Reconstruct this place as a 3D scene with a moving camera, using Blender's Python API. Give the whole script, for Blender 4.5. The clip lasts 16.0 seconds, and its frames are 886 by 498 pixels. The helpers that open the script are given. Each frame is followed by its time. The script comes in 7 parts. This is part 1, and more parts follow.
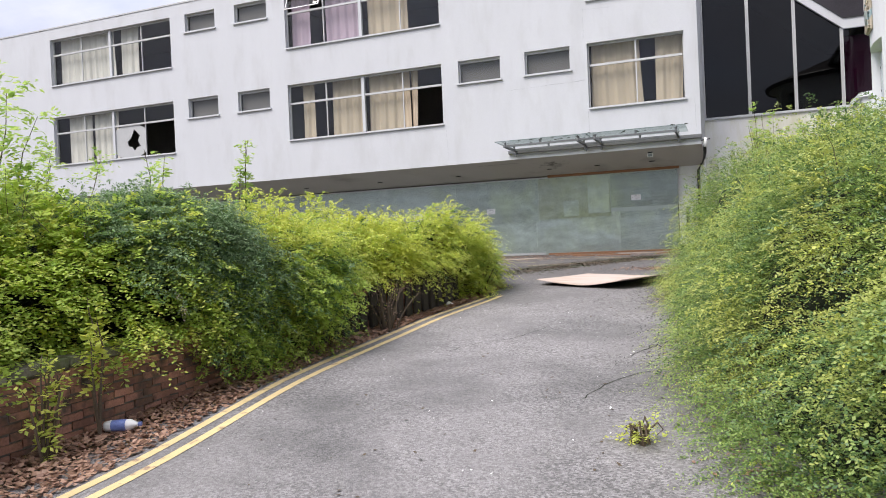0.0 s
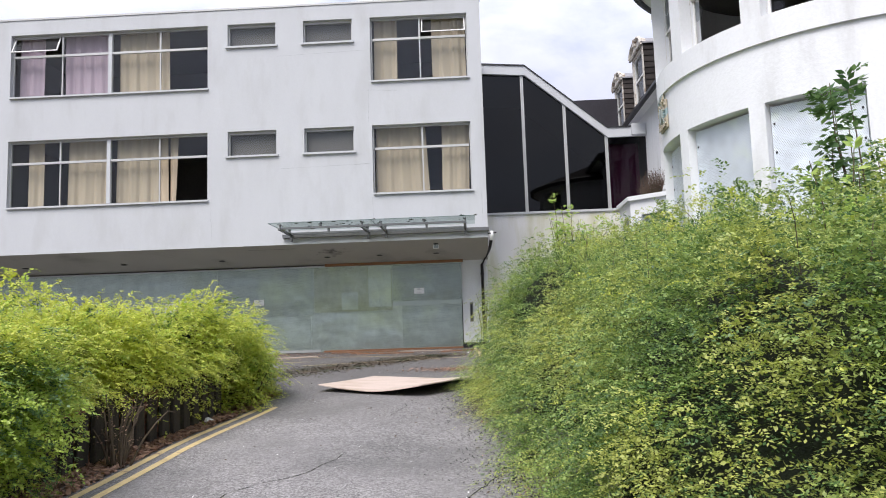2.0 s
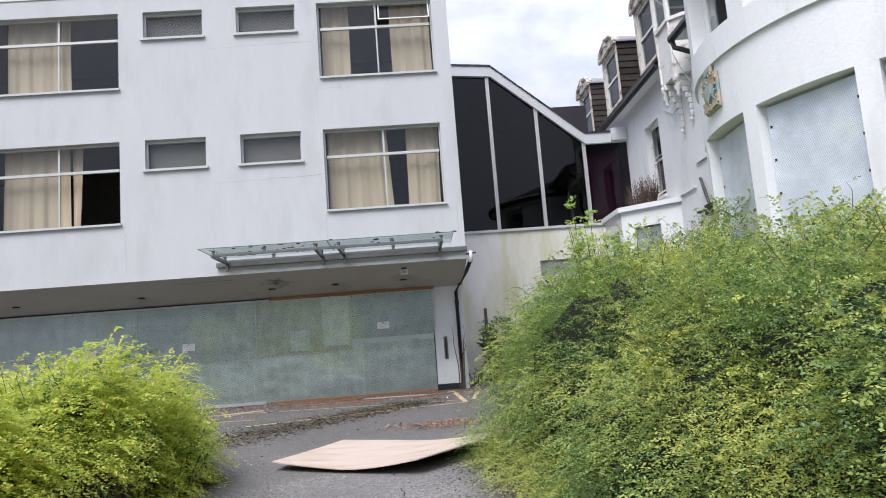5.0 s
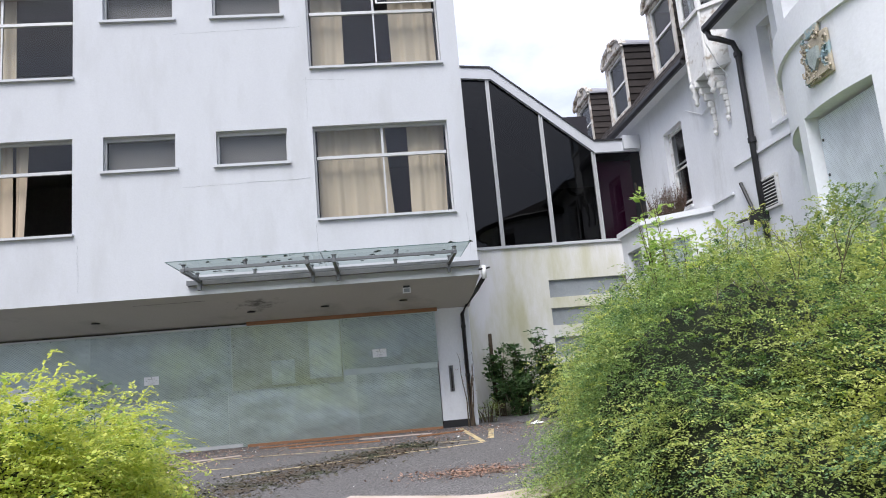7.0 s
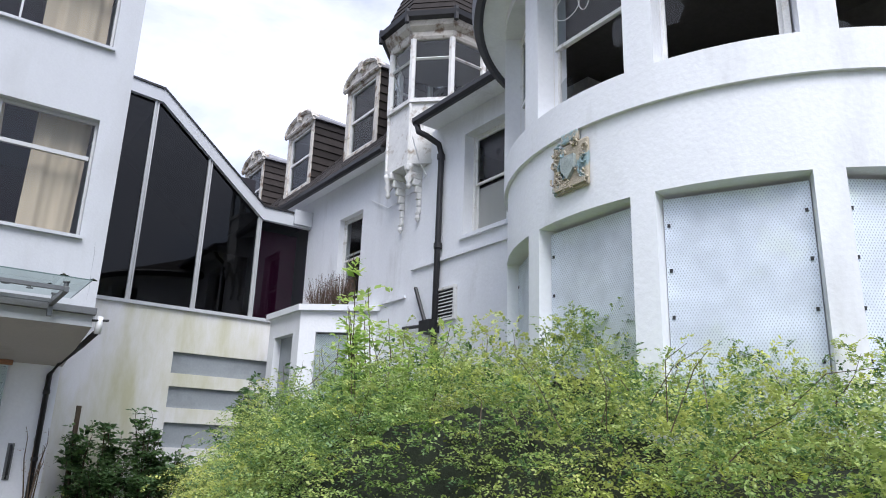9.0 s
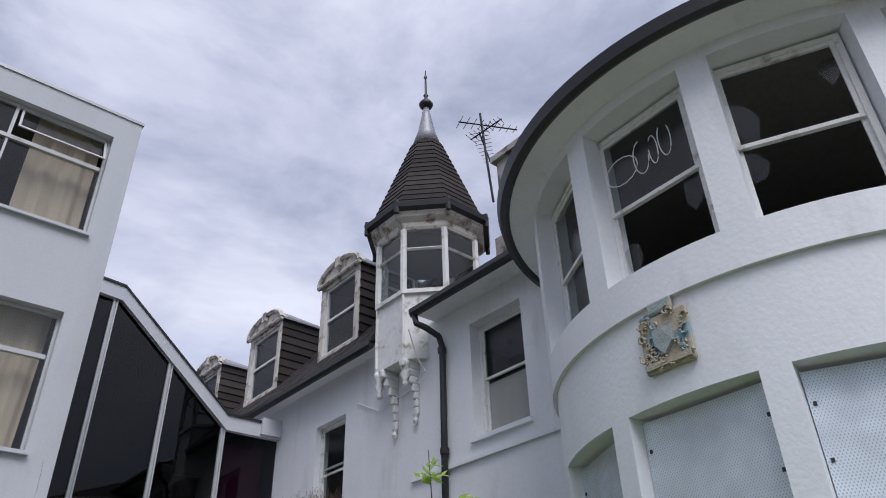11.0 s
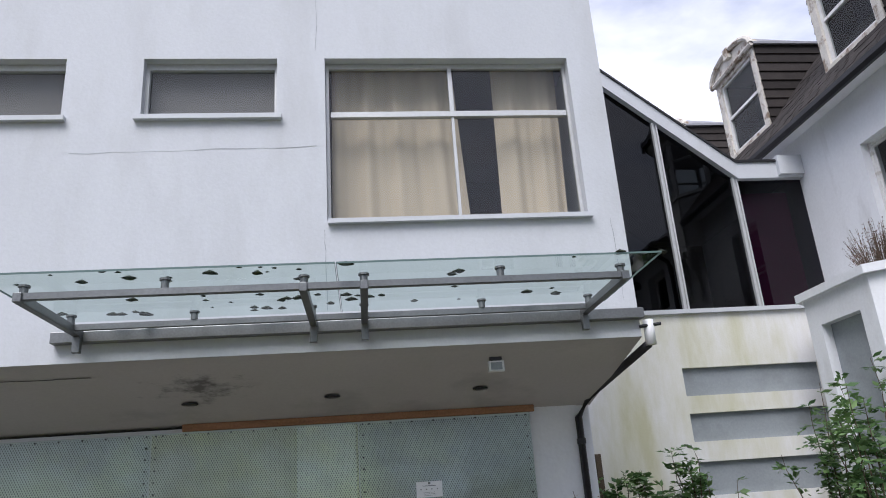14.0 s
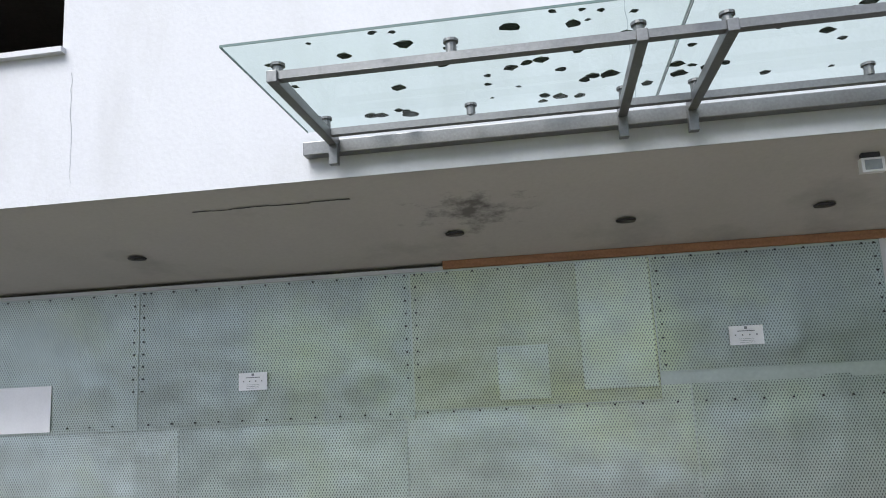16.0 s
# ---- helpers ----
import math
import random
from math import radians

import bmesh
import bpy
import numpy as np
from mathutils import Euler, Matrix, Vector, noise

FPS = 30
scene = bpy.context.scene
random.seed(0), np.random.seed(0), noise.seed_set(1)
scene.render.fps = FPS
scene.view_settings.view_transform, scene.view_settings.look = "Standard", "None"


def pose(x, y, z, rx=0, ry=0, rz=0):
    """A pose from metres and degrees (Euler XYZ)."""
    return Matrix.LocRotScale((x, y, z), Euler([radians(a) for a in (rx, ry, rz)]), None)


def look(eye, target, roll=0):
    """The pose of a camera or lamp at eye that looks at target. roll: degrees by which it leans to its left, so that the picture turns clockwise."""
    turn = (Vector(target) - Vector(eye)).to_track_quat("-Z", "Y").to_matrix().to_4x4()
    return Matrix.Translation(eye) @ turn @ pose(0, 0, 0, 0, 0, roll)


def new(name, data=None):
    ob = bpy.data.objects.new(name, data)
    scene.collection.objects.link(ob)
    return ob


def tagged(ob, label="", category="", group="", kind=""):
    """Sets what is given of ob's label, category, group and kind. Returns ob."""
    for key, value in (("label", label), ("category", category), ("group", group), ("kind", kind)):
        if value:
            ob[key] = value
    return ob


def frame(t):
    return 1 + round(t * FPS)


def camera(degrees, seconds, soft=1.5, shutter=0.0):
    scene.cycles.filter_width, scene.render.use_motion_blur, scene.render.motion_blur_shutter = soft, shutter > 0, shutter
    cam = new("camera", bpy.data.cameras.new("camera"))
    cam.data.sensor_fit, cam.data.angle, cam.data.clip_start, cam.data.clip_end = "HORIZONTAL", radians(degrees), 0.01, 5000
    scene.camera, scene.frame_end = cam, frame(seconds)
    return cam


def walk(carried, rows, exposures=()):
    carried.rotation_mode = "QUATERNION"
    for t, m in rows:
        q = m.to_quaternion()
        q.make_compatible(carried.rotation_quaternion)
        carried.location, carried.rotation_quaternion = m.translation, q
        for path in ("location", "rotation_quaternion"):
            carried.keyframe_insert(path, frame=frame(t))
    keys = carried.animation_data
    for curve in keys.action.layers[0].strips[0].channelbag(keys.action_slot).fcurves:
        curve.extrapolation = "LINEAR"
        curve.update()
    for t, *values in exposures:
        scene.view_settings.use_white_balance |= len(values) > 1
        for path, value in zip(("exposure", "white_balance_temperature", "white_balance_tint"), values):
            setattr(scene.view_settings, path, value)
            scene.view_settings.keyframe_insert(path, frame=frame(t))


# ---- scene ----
cam = camera(62.6, 16.0, 1.0)
PATH = [
    (0, (-0.330, 0.862, 0.707), (-1.056, 2.725, 0.691), -2.5),
    (0.5, (-0.602, 1.376, 0.765), (-1.168, 3.294, 0.771), -1.5),
    (1, (-0.848, 1.825, 0.782), (-1.134, 3.803, 0.833), -0.8),
    (1.5, (-1.037, 2.370, 0.805), (-1.178, 4.359, 0.961), -1.8),
    (2, (-1.225, 2.885, 0.794), (-1.310, 4.872, 1.007), -1.9),
    (2.5, (-1.396, 3.413, 0.820), (-1.424, 5.402, 1.034), -2.2),
    (3, (-1.567, 3.895, 0.884), (-1.598, 5.885, 1.087), -3.1),
    (3.5, (-1.740, 4.371, 0.968), (-1.758, 6.361, 1.165), -3.7),
    (4, (-1.849, 4.852, 1.006), (-1.857, 6.841, 1.215), -4.5),
    (4.5, (-2.026, 5.430, 1.038), (-1.983, 7.414, 1.287), -4.8),
    (5, (-2.100, 5.898, 1.084), (-2.003, 7.877, 1.364), -4.4),
    (5.2, (-2.171, 6.121, 1.137), (-2.073, 8.096, 1.436), -4.3),
    (7.3, (-2.855, 8.392, 1.154), (-2.601, 10.344, 1.506), -5.4),
    (7.5, (-2.794, 8.610, 1.200), (-2.473, 10.554, 1.542), -5.4),
    (8, (-2.833, 9.160, 1.199), (-2.226, 11.040, 1.511), -4.3),
    (8.5, (-2.828, 9.676, 1.218), (-1.991, 11.456, 1.581), -0.6),
    (9, (-2.743, 10.327, 1.421), (-1.630, 11.894, 1.976), 1.9),
    (9.2, (-2.745, 10.491, 1.458), (-1.554, 11.971, 2.082), 2.8),
    (11.3, (-2.945, 12.312, 1.644), (-1.861, 13.577, 2.751), -1.8),
    (11.5, (-2.939, 12.505, 1.641), (-1.911, 13.833, 2.727), -2.3),
    (12, (-3.048, 12.967, 1.689), (-2.147, 14.460, 2.670), -3.9),
    (12.5, (-3.068, 13.477, 1.691), (-2.319, 15.117, 2.558), -5.1),
    (13, (-3.137, 13.909, 1.725), (-2.555, 15.661, 2.494), -4.7),
    (13.5, (-3.309, 14.350, 1.717), (-2.902, 16.178, 2.420), -4.6),
    (14, (-3.482, 14.841, 1.733), (-3.252, 16.721, 2.376), -4.1),
    (14.5, (-3.766, 15.228, 1.706), (-3.693, 17.138, 2.294), -3.6),
    (15, (-3.955, 15.690, 1.697), (-4.024, 17.622, 2.208), -3.3),
    (15.5, (-4.212, 16.097, 1.648), (-4.402, 18.040, 2.081), -2.6),
    (16, (-4.477, 16.475, 1.589), (-4.754, 18.425, 1.936), -2.9),
]
UNIT = 0.9   # metres to one unit of the plan
EXPOSURES = [(0, 0.12, 6500, 15), (1.0, 0.08, 6450, 15), (2.0, -0.02, 6400, 14), (3.5, -0.06, 6300, 14), (5.2, -0.04, 6250, 14), (8.0, 0.1, 6050, 14), (9.2, -0.06, 5950, 14), (11.3, -0.76, 5950, 15), (12.0, -0.72, 5980, 15), (13.0, -0.46, 6020, 15), (14.0, -0.14, 6050, 15), (14.6, 0.08, 6100, 15), (15.3, 0.22, 6150, 14), (16.0, 0.38, 6200, 13)]
walk(cam, [(t, look(Vector(eye) * UNIT, Vector(target) * UNIT, roll)) for t, eye, target, roll in PATH], EXPOSURES)

# ---- world, sun ----
SUN_ELEV, SUN_AZ = 54.0, 244.0   # degrees; azimuth counted anticlockwise from +x
world = bpy.data.worlds.new("sky")
scene.world = world
world.use_nodes = True
wn, wl = world.node_tree.nodes, world.node_tree.links
wn.clear()


def wnode(kind, **kw):
    n = wn.new(kind)
    for k, v in kw.items():
        n.inputs[k].default_value = v
    return n


sky = wn.new("ShaderNodeTexSky")
sky.sky_type, sky.sun_disc = "NISHITA", False
sky.sun_elevation, sky.sun_rotation = radians(SUN_ELEV), radians(90 - SUN_AZ)
sky.dust_density, sky.ozone_density = 2.0, 3.0
coord = wn.new("ShaderNodeTexCoord")
split = wn.new("ShaderNodeMapping")
split.inputs["Scale"].default_value = (1.0, 1.0, 2.2)
wl.new(coord.outputs["Generated"], split.inputs["Vector"])
cloud = wnode("ShaderNodeTexNoise", Scale=2.6, Detail=9.0, Roughness=0.56, Distortion=0.35)
wl.new(split.outputs["Vector"], cloud.inputs["Vector"])
cover = wn.new("ShaderNodeValToRGB")
cover.color_ramp.elements[0].position, cover.color_ramp.elements[1].position = 0.34, 0.58
cover.color_ramp.elements[0].color = (0.45, 0.45, 0.45, 1)   # thin veil in the gaps
wl.new(cloud.outputs["Fac"], cover.inputs["Fac"])
cloud2 = wnode("ShaderNodeTexNoise", Scale=1.7, Detail=10.0, Roughness=0.6, Distortion=0.5)
wl.new(split.outputs["Vector"], cloud2.inputs["Vector"])
shade = wn.new("ShaderNodeValToRGB")
shade.color_ramp.elements[0].position, shade.color_ramp.elements[1].position = 0.36, 0.62
shade.color_ramp.elements[0].color = (5.9, 6.1, 7.1, 1)
shade.color_ramp.elements[1].color = (8.9, 9.0, 9.6, 1)
wl.new(cloud2.outputs["Fac"], shade.inputs["Fac"])
skymix = wn.new("ShaderNodeMix")
skymix.data_type = "RGBA"
wl.new(cover.outputs["Color"], skymix.inputs[0])
wl.new(sky.outputs["Color"], skymix.inputs[6])
# an overcast sky is brighter towards the zenith than at the horizon
height = wn.new("ShaderNodeSeparateXYZ")
wl.new(coord.outputs["Generated"], height.inputs[0])
lift = wn.new("ShaderNodeValToRGB")
lift.color_ramp.interpolation = "B_SPLINE"
lift.color_ramp.elements[0].color, lift.color_ramp.elements[1].color = (0.35, 0.37, 0.42, 1), (3.5, 3.4, 3.4, 1)
for where, tone, cool in ((0.2, 0.46, 0.1), (0.45, 1.06, 0.03), (0.7, 1.65, 0.0)):
    lift.color_ramp.elements.new(where).color = (tone * (1 - cool * 0.6), tone, tone * (1 + cool), 1)
wl.new(height.outputs["Z"], lift.inputs["Fac"])
veil = wn.new("ShaderNodeVectorMath")
veil.operation = "MULTIPLY"
wl.new(shade.outputs["Color"], veil.inputs[0])
wl.new(lift.outputs["Color"], veil.inputs[1])
wl.new(veil.outputs["Vector"], skymix.inputs[7])
bg = wnode("ShaderNodeBackground", Strength=0.155)
wl.new(skymix.outputs[2], bg.inputs["Color"])
wout = wn.new("ShaderNodeOutputWorld")
wl.new(bg.outputs["Background"], wout.inputs["Surface"])

sun = new("sun", bpy.data.lights.new("sun", "SUN"))
sun.data.energy, sun.data.angle, sun.data.color = 3.8, radians(36), (1.0, 0.96, 0.9)
sun_way = Vector((math.cos(radians(SUN_AZ)) * math.cos(radians(SUN_ELEV)), math.sin(radians(SUN_AZ)) * math.cos(radians(SUN_ELEV)), math.sin(radians(SUN_ELEV))))
sun.matrix_world = look(sun_way * 60, (0, 0, 0))


# ---- materials ----
def surf(name, col, rough=0.8, var=0.12, scale=6.0, fine=60.0, bump=0.2, stain=None, stain_at=(0.55, 0.75), stain_scale=1.2,
         streak=(1, 1, 1), metal=0.0, island=0.0, spec=0.5, per_object=0.0, bump_scale=None):
    """A painted, mineral or wooden surface with two scales of variation, stains with a shape of their own and fine relief."""
    m = bpy.data.materials.new(name)
    m.use_nodes = True
    n, l = m.node_tree.nodes, m.node_tree.links
    p = n["Principled BSDF"]
    geo = n.new("ShaderNodeNewGeometry")
    mp = n.new("ShaderNodeMapping")
    mp.inputs["Scale"].default_value = streak
    l.new(geo.outputs["Position"], mp.inputs["Vector"])
    big = n.new("ShaderNodeTexNoise")
    big.inputs["Scale"].default_value, big.inputs["Detail"].default_value = scale, 6
    l.new(mp.outputs["Vector"], big.inputs["Vector"])
    small = n.new("ShaderNodeTexNoise")
    small.inputs["Scale"].default_value, small.inputs["Detail"].default_value = fine, 4
    l.new(geo.outputs["Position"], small.inputs["Vector"])
    add = n.new("ShaderNodeMath")
    add.operation = "ADD"
    l.new(big.outputs["Fac"], add.inputs[0])
    l.new(small.outputs["Fac"], add.inputs[1])
    rng = n.new("ShaderNodeMapRange")
    rng.inputs["From Min"].default_value, rng.inputs["From Max"].default_value = 0.6, 1.4
    rng.inputs["To Min"].default_value, rng.inputs["To Max"].default_value = 1 - var, 1 + var
    l.new(add.outputs[0], rng.inputs["Value"])
    value = rng.outputs["Result"]
    for amount, source in ((island, geo.outputs["Random Per Island"]), (per_object, None)):
        if amount:
            if source is None:
                source = n.new("ShaderNodeObjectInfo").outputs["Random"]
            r2 = n.new("ShaderNodeMapRange")
            r2.inputs["To Min"].default_value, r2.inputs["To Max"].default_value = 1 - amount, 1 + amount
            l.new(source, r2.inputs["Value"])
            mul = n.new("ShaderNodeMath")
            mul.operation = "MULTIPLY"
            l.new(value, mul.inputs[0])
            l.new(r2.outputs["Result"], mul.inputs[1])
            value = mul.outputs[0]
    vm = n.new("ShaderNodeVectorMath")
    vm.operation = "SCALE"
    vm.inputs[0].default_value = col
    l.new(value, vm.inputs["Scale"])
    colour = vm.outputs["Vector"]
    if stain:
        sn = n.new("ShaderNodeTexNoise")
        sn.inputs["Scale"].default_value, sn.inputs["Detail"].default_value, sn.inputs["Roughness"].default_value = stain_scale, 8, 0.62
        l.new(mp.outputs["Vector"], sn.inputs["Vector"])
        ramp = n.new("ShaderNodeValToRGB")
        ramp.color_ramp.elements[0].position, ramp.color_ramp.elements[1].position = stain_at
        l.new(sn.outputs["Fac"], ramp.inputs["Fac"])
        mx = n.new("ShaderNodeMix")
        mx.data_type = "RGBA"
        l.new(ramp.outputs["Color"], mx.inputs[0])
        l.new(colour, mx.inputs[6])
        mx.inputs[7].default_value = (*stain, 1)
        colour = mx.outputs[2]
    l.new(colour, p.inputs["Base Color"])
    p.inputs["Roughness"].default_value, p.inputs["Metallic"].default_value = rough, metal
    p.inputs["Specular IOR Level"].default_value = spec
    if bump:
        b = n.new("ShaderNodeBump")
        b.inputs["Strength"].default_value, b.inputs["Distance"].default_value = bump, 0.01
        src = small
        if bump_scale:
            src = n.new("ShaderNodeTexNoise")
            src.inputs["Scale"].default_value, src.inputs["Detail"].default_value = bump_scale, 5
            l.new(geo.outputs["Position"], src.inputs["Vector"])
        l.new(src.outputs["Fac"], b.inputs["Height"])
        l.new(b.outputs["Normal"], p.inputs["Normal"])
    return m


def glass(name, tint, gloss=1.0, rough=0.0):
    """A pane: clear or tinted, with the gloss of its surface."""
    m = bpy.data.materials.new(name)
    m.use_nodes = True
    n, l = m.node_tree.nodes, m.node_tree.links
    n.remove(n["Principled BSDF"])
    tr = n.new("ShaderNodeBsdfTransparent")
    tr.inputs["Color"].default_value = (*tint, 1)
    gl = n.new("ShaderNodeBsdfGlossy")
    gl.inputs["Roughness"].default_value = rough
    gl.inputs["Color"].default_value = (gloss, gloss, gloss, 1)
    fr = n.new("ShaderNodeLayerWeight")
    fr.inputs["Blend"].default_value = 0.5
    pw = n.new("ShaderNodeMath")
    pw.operation = "POWER"
    pw.inputs[1].default_value = 5.0
    l.new(fr.outputs["Facing"], pw.inputs[0])
    ma = n.new("ShaderNodeMath")
    ma.operation = "MULTIPLY_ADD"
    ma.inputs[1].default_value, ma.inputs[2].default_value = 0.92, 0.06
    l.new(pw.outputs[0], ma.inputs[0])
    mx = n.new("ShaderNodeMixShader")
    l.new(ma.outputs[0], mx.inputs[0])
    l.new(tr.outputs[0], mx.inputs[1])
    l.new(gl.outputs[0], mx.inputs[2])
    l.new(mx.outputs[0], n["Material Output"].inputs["Surface"])
    return m


def leafy(name, dark, light, patch=None, patch_scale=0.9, trans=0.35, rough=0.45):
    """Leaves: each leaf its own tint between dark and light, with broad patches of another tint."""
    m = bpy.data.materials.new(name)
    m.use_nodes = True
    n, l = m.node_tree.nodes, m.node_tree.links
    p = n["Principled BSDF"]
    geo = n.new("ShaderNodeNewGeometry")
    ramp = n.new("ShaderNodeValToRGB")
    ramp.color_ramp.elements[0].color, ramp.color_ramp.elements[1].color = (*dark, 1), (*light, 1)
    l.new(geo.outputs["Random Per Island"], ramp.inputs["Fac"])
    colour = ramp.outputs["Color"]
    if patch:
        nz = n.new("ShaderNodeTexNoise")
        nz.inputs["Scale"].default_value, nz.inputs["Detail"].default_value = patch_scale, 4
        l.new(geo.outputs["Position"], nz.inputs["Vector"])
        r = n.new("ShaderNodeValToRGB")
        r.color_ramp.elements[0].position, r.color_ramp.elements[1].position = 0.44, 0.62
        l.new(nz.outputs["Fac"], r.inputs["Fac"])
        mx = n.new("ShaderNodeMix")
        mx.data_type = "RGBA"
        l.new(r.outputs["Color"], mx.inputs[0])
        l.new(colour, mx.inputs[6])
        mx.inputs[7].default_value = (*patch, 1)
        colour = mx.outputs[2]
    l.new(colour, p.inputs["Base Color"])
    p.inputs["Roughness"].default_value = rough
    p.inputs["Specular IOR Level"].default_value = 0.5
    tl = n.new("ShaderNodeBsdfTranslucent")
    l.new(colour, tl.inputs["Color"])
    ms = n.new("ShaderNodeMixShader")
    ms.inputs[0].default_value = trans
    l.new(p.outputs[0], ms.inputs[1])
    l.new(tl.outputs[0], ms.inputs[2])
    l.new(ms.outputs[0], n["Material Output"].inputs["Surface"])
    return m


def perforated(name, col, pitch=0.02, rough=0.42, metal=0.55, per_object=0.1, hole=0.25, dark=0.3):
    """Galvanised security sheet with a staggered grid of small punched holes."""
    # The yellow-green stain colour imitates blotchy hedge reflections on the metal.
    m = surf(name, col, rough=rough, var=0.22, scale=0.9, fine=5.0, bump=0, metal=metal, per_object=per_object,
             stain=(col[0] * 1.12, col[1] * 1.14, col[2] * 0.86), stain_at=(0.52, 0.72), stain_scale=0.7)
    n, l = m.node_tree.nodes, m.node_tree.links
    p = n["Principled BSDF"]
    tc = n.new("ShaderNodeTexCoord")
    sep = n.new("ShaderNodeSeparateXYZ")
    l.new(tc.outputs["Object"], sep.inputs[0])

    def calc(op, a, b=None):
        q = n.new("ShaderNodeMath")
        q.operation = op
        for k, v in enumerate((a, b)):
            if v is None:
                continue
            if isinstance(v, (int, float)):
                q.inputs[k].default_value = v
            else:
                l.new(v, q.inputs[k])
        return q.outputs[0]

    k = 2 * math.pi / pitch
    cx = calc("COSINE", calc("MULTIPLY", sep.outputs["X"], k))
    cz = calc("COSINE", calc("MULTIPLY", sep.outputs["Z"], k / 1.732))
    dots = calc("MULTIPLY", cx, cz)
    mask = calc("GREATER_THAN", dots, hole)
    old = p.inputs["Base Color"].links[0].from_socket
    mx = n.new("ShaderNodeMix")
    mx.data_type = "RGBA"
    l.new(mask, mx.inputs[0])
    l.new(old, mx.inputs[6])
    mx.inputs[7].default_value = (col[0] * dark, col[1] * dark, col[2] * dark, 1)
    l.new(mx.outputs[2], p.inputs["Base Color"])
    wav = n.new("ShaderNodeTexNoise")
    wav.inputs["Scale"].default_value = 1.6
    l.new(tc.outputs["Object"], wav.inputs["Vector"])
    b = n.new("ShaderNodeBump")
    b.inputs["Strength"].default_value, b.inputs["Distance"].default_value = 0.5, 0.08
    l.new(wav.outputs["Fac"], b.inputs["Height"])
    l.new(b.outputs["Normal"], p.inputs["Normal"])
    return m


M = {}
M["render"] = surf("white painted render", (0.53, 0.55, 0.575), 0.75, 0.05, 1.5, 40, 0.15, stain=(0.42, 0.43, 0.435), stain_at=(0.5, 0.9), streak=(1.3, 1.3, 0.4))
M["render_mossy"] = surf("white render with algae", (0.80, 0.80, 0.80), 0.8, 0.05, 1.5, 40, 0.2, stain=(0.56, 0.55, 0.37), stain_at=(0.44, 0.68), stain_scale=0.8, streak=(1.3, 1.3, 0.35))
M["stucco"] = surf("white painted stucco", (0.78, 0.80, 0.825), 0.7, 0.05, 2.0, 25, 0.25, stain=(0.46, 0.46, 0.45), stain_at=(0.56, 0.92), streak=(1.4, 1.4, 0.4))
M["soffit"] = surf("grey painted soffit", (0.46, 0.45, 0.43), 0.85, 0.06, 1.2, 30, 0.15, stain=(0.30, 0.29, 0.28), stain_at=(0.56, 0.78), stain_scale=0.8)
M["alu"] = surf("dull white aluminium", (0.50, 0.51, 0.51), 0.45, 0.1, 5, 50, 0.05, metal=0.2)
M["white_wood"] = surf("weathered white joinery", (0.72, 0.72, 0.70), 0.6, 0.12, 9, 60, 0.2, stain=(0.35, 0.30, 0.24), stain_at=(0.56, 0.7), stain_scale=5)
M["peeling"] = surf("peeling cream paint", (0.62, 0.59, 0.53), 0.75, 0.18, 6, 50, 0.35, stain=(0.24, 0.18, 0.13), stain_at=(0.5, 0.62), stain_scale=5)
M["pane"] = glass("window glass", (0.80, 0.84, 0.84), 0.8)
M["pane_dull"] = glass("dusty old window glass", (0.66, 0.70, 0.72), 0.6, 0.15)
M["glass_edge"] = surf("green glass edge", (0.10, 0.16, 0.15), 0.3, 0.1, 5, 50, 0)
M["pane_dark"] = glass("dark tinted glass", (0.12, 0.12, 0.145), 0.5)
M["canopy_glass"] = glass("greenish canopy glass", (0.84, 0.95, 0.92), 0.45)
# The shade of unlit rooms is put into these two interior colours.
M["room"] = surf("interior plaster coloured dim as room shade", (0.16, 0.15, 0.14), 0.9, 0.2, 1.5, 20, 0)
M["room_shade"] = surf("near-black room shade", (0.03, 0.028, 0.035), 0.9, 0.3, 1.5, 20, 0)
M["curtain"] = surf("beige curtain cloth", (0.54, 0.445, 0.33), 0.9, 0.1, 3, 150, 0.1, streak=(2, 2, 0.4))
M["curtain_lilac"] = surf("lilac curtain cloth", (0.52, 0.40, 0.47), 0.9, 0.1, 3, 150, 0.1, streak=(2, 2, 0.4))
M["curtain_white"] = surf("white net cloth", (0.70, 0.66, 0.59), 0.9, 0.1, 3, 150, 0.1, streak=(2, 2, 0.4))
M["steel"] = surf("brushed steel", (0.20, 0.205, 0.205), 0.42, 0.18, 4, 60, 0.1, metal=0.8)
M["black_paint"] = surf("black painted iron", (0.018, 0.018, 0.02), 0.45, 0.3, 6, 60, 0.2)
M["slate"] = surf("dark roof tile", (0.034, 0.029, 0.027), 0.85, 0.3, 5, 50, 0.4, island=0.35, per_object=0.3, spec=0.25)
M["lead"] = surf("lead sheet", (0.30, 0.30, 0.32), 0.5, 0.2, 5, 40, 0.2, metal=0.3)
M["asphalt"] = surf("worn asphalt", (0.225, 0.218, 0.22), 0.9, 0.42, 30, 170, 1.0, stain=(0.10, 0.10, 0.10), stain_at=(0.45, 0.72), stain_scale=0.55, bump_scale=90)
M["soil"] = surf("dark soil with dead leaves", (0.11, 0.085, 0.06), 0.95, 0.4, 3, 60, 0.8, stain=(0.05, 0.06, 0.03), stain_at=(0.45, 0.6))
M["yellow"] = surf("faded yellow road paint", (0.66, 0.52, 0.27), 0.8, 0.2, 8, 120, 0.4, stain=(0.30, 0.20, 0.15), stain_at=(0.58, 0.68), stain_scale=7)
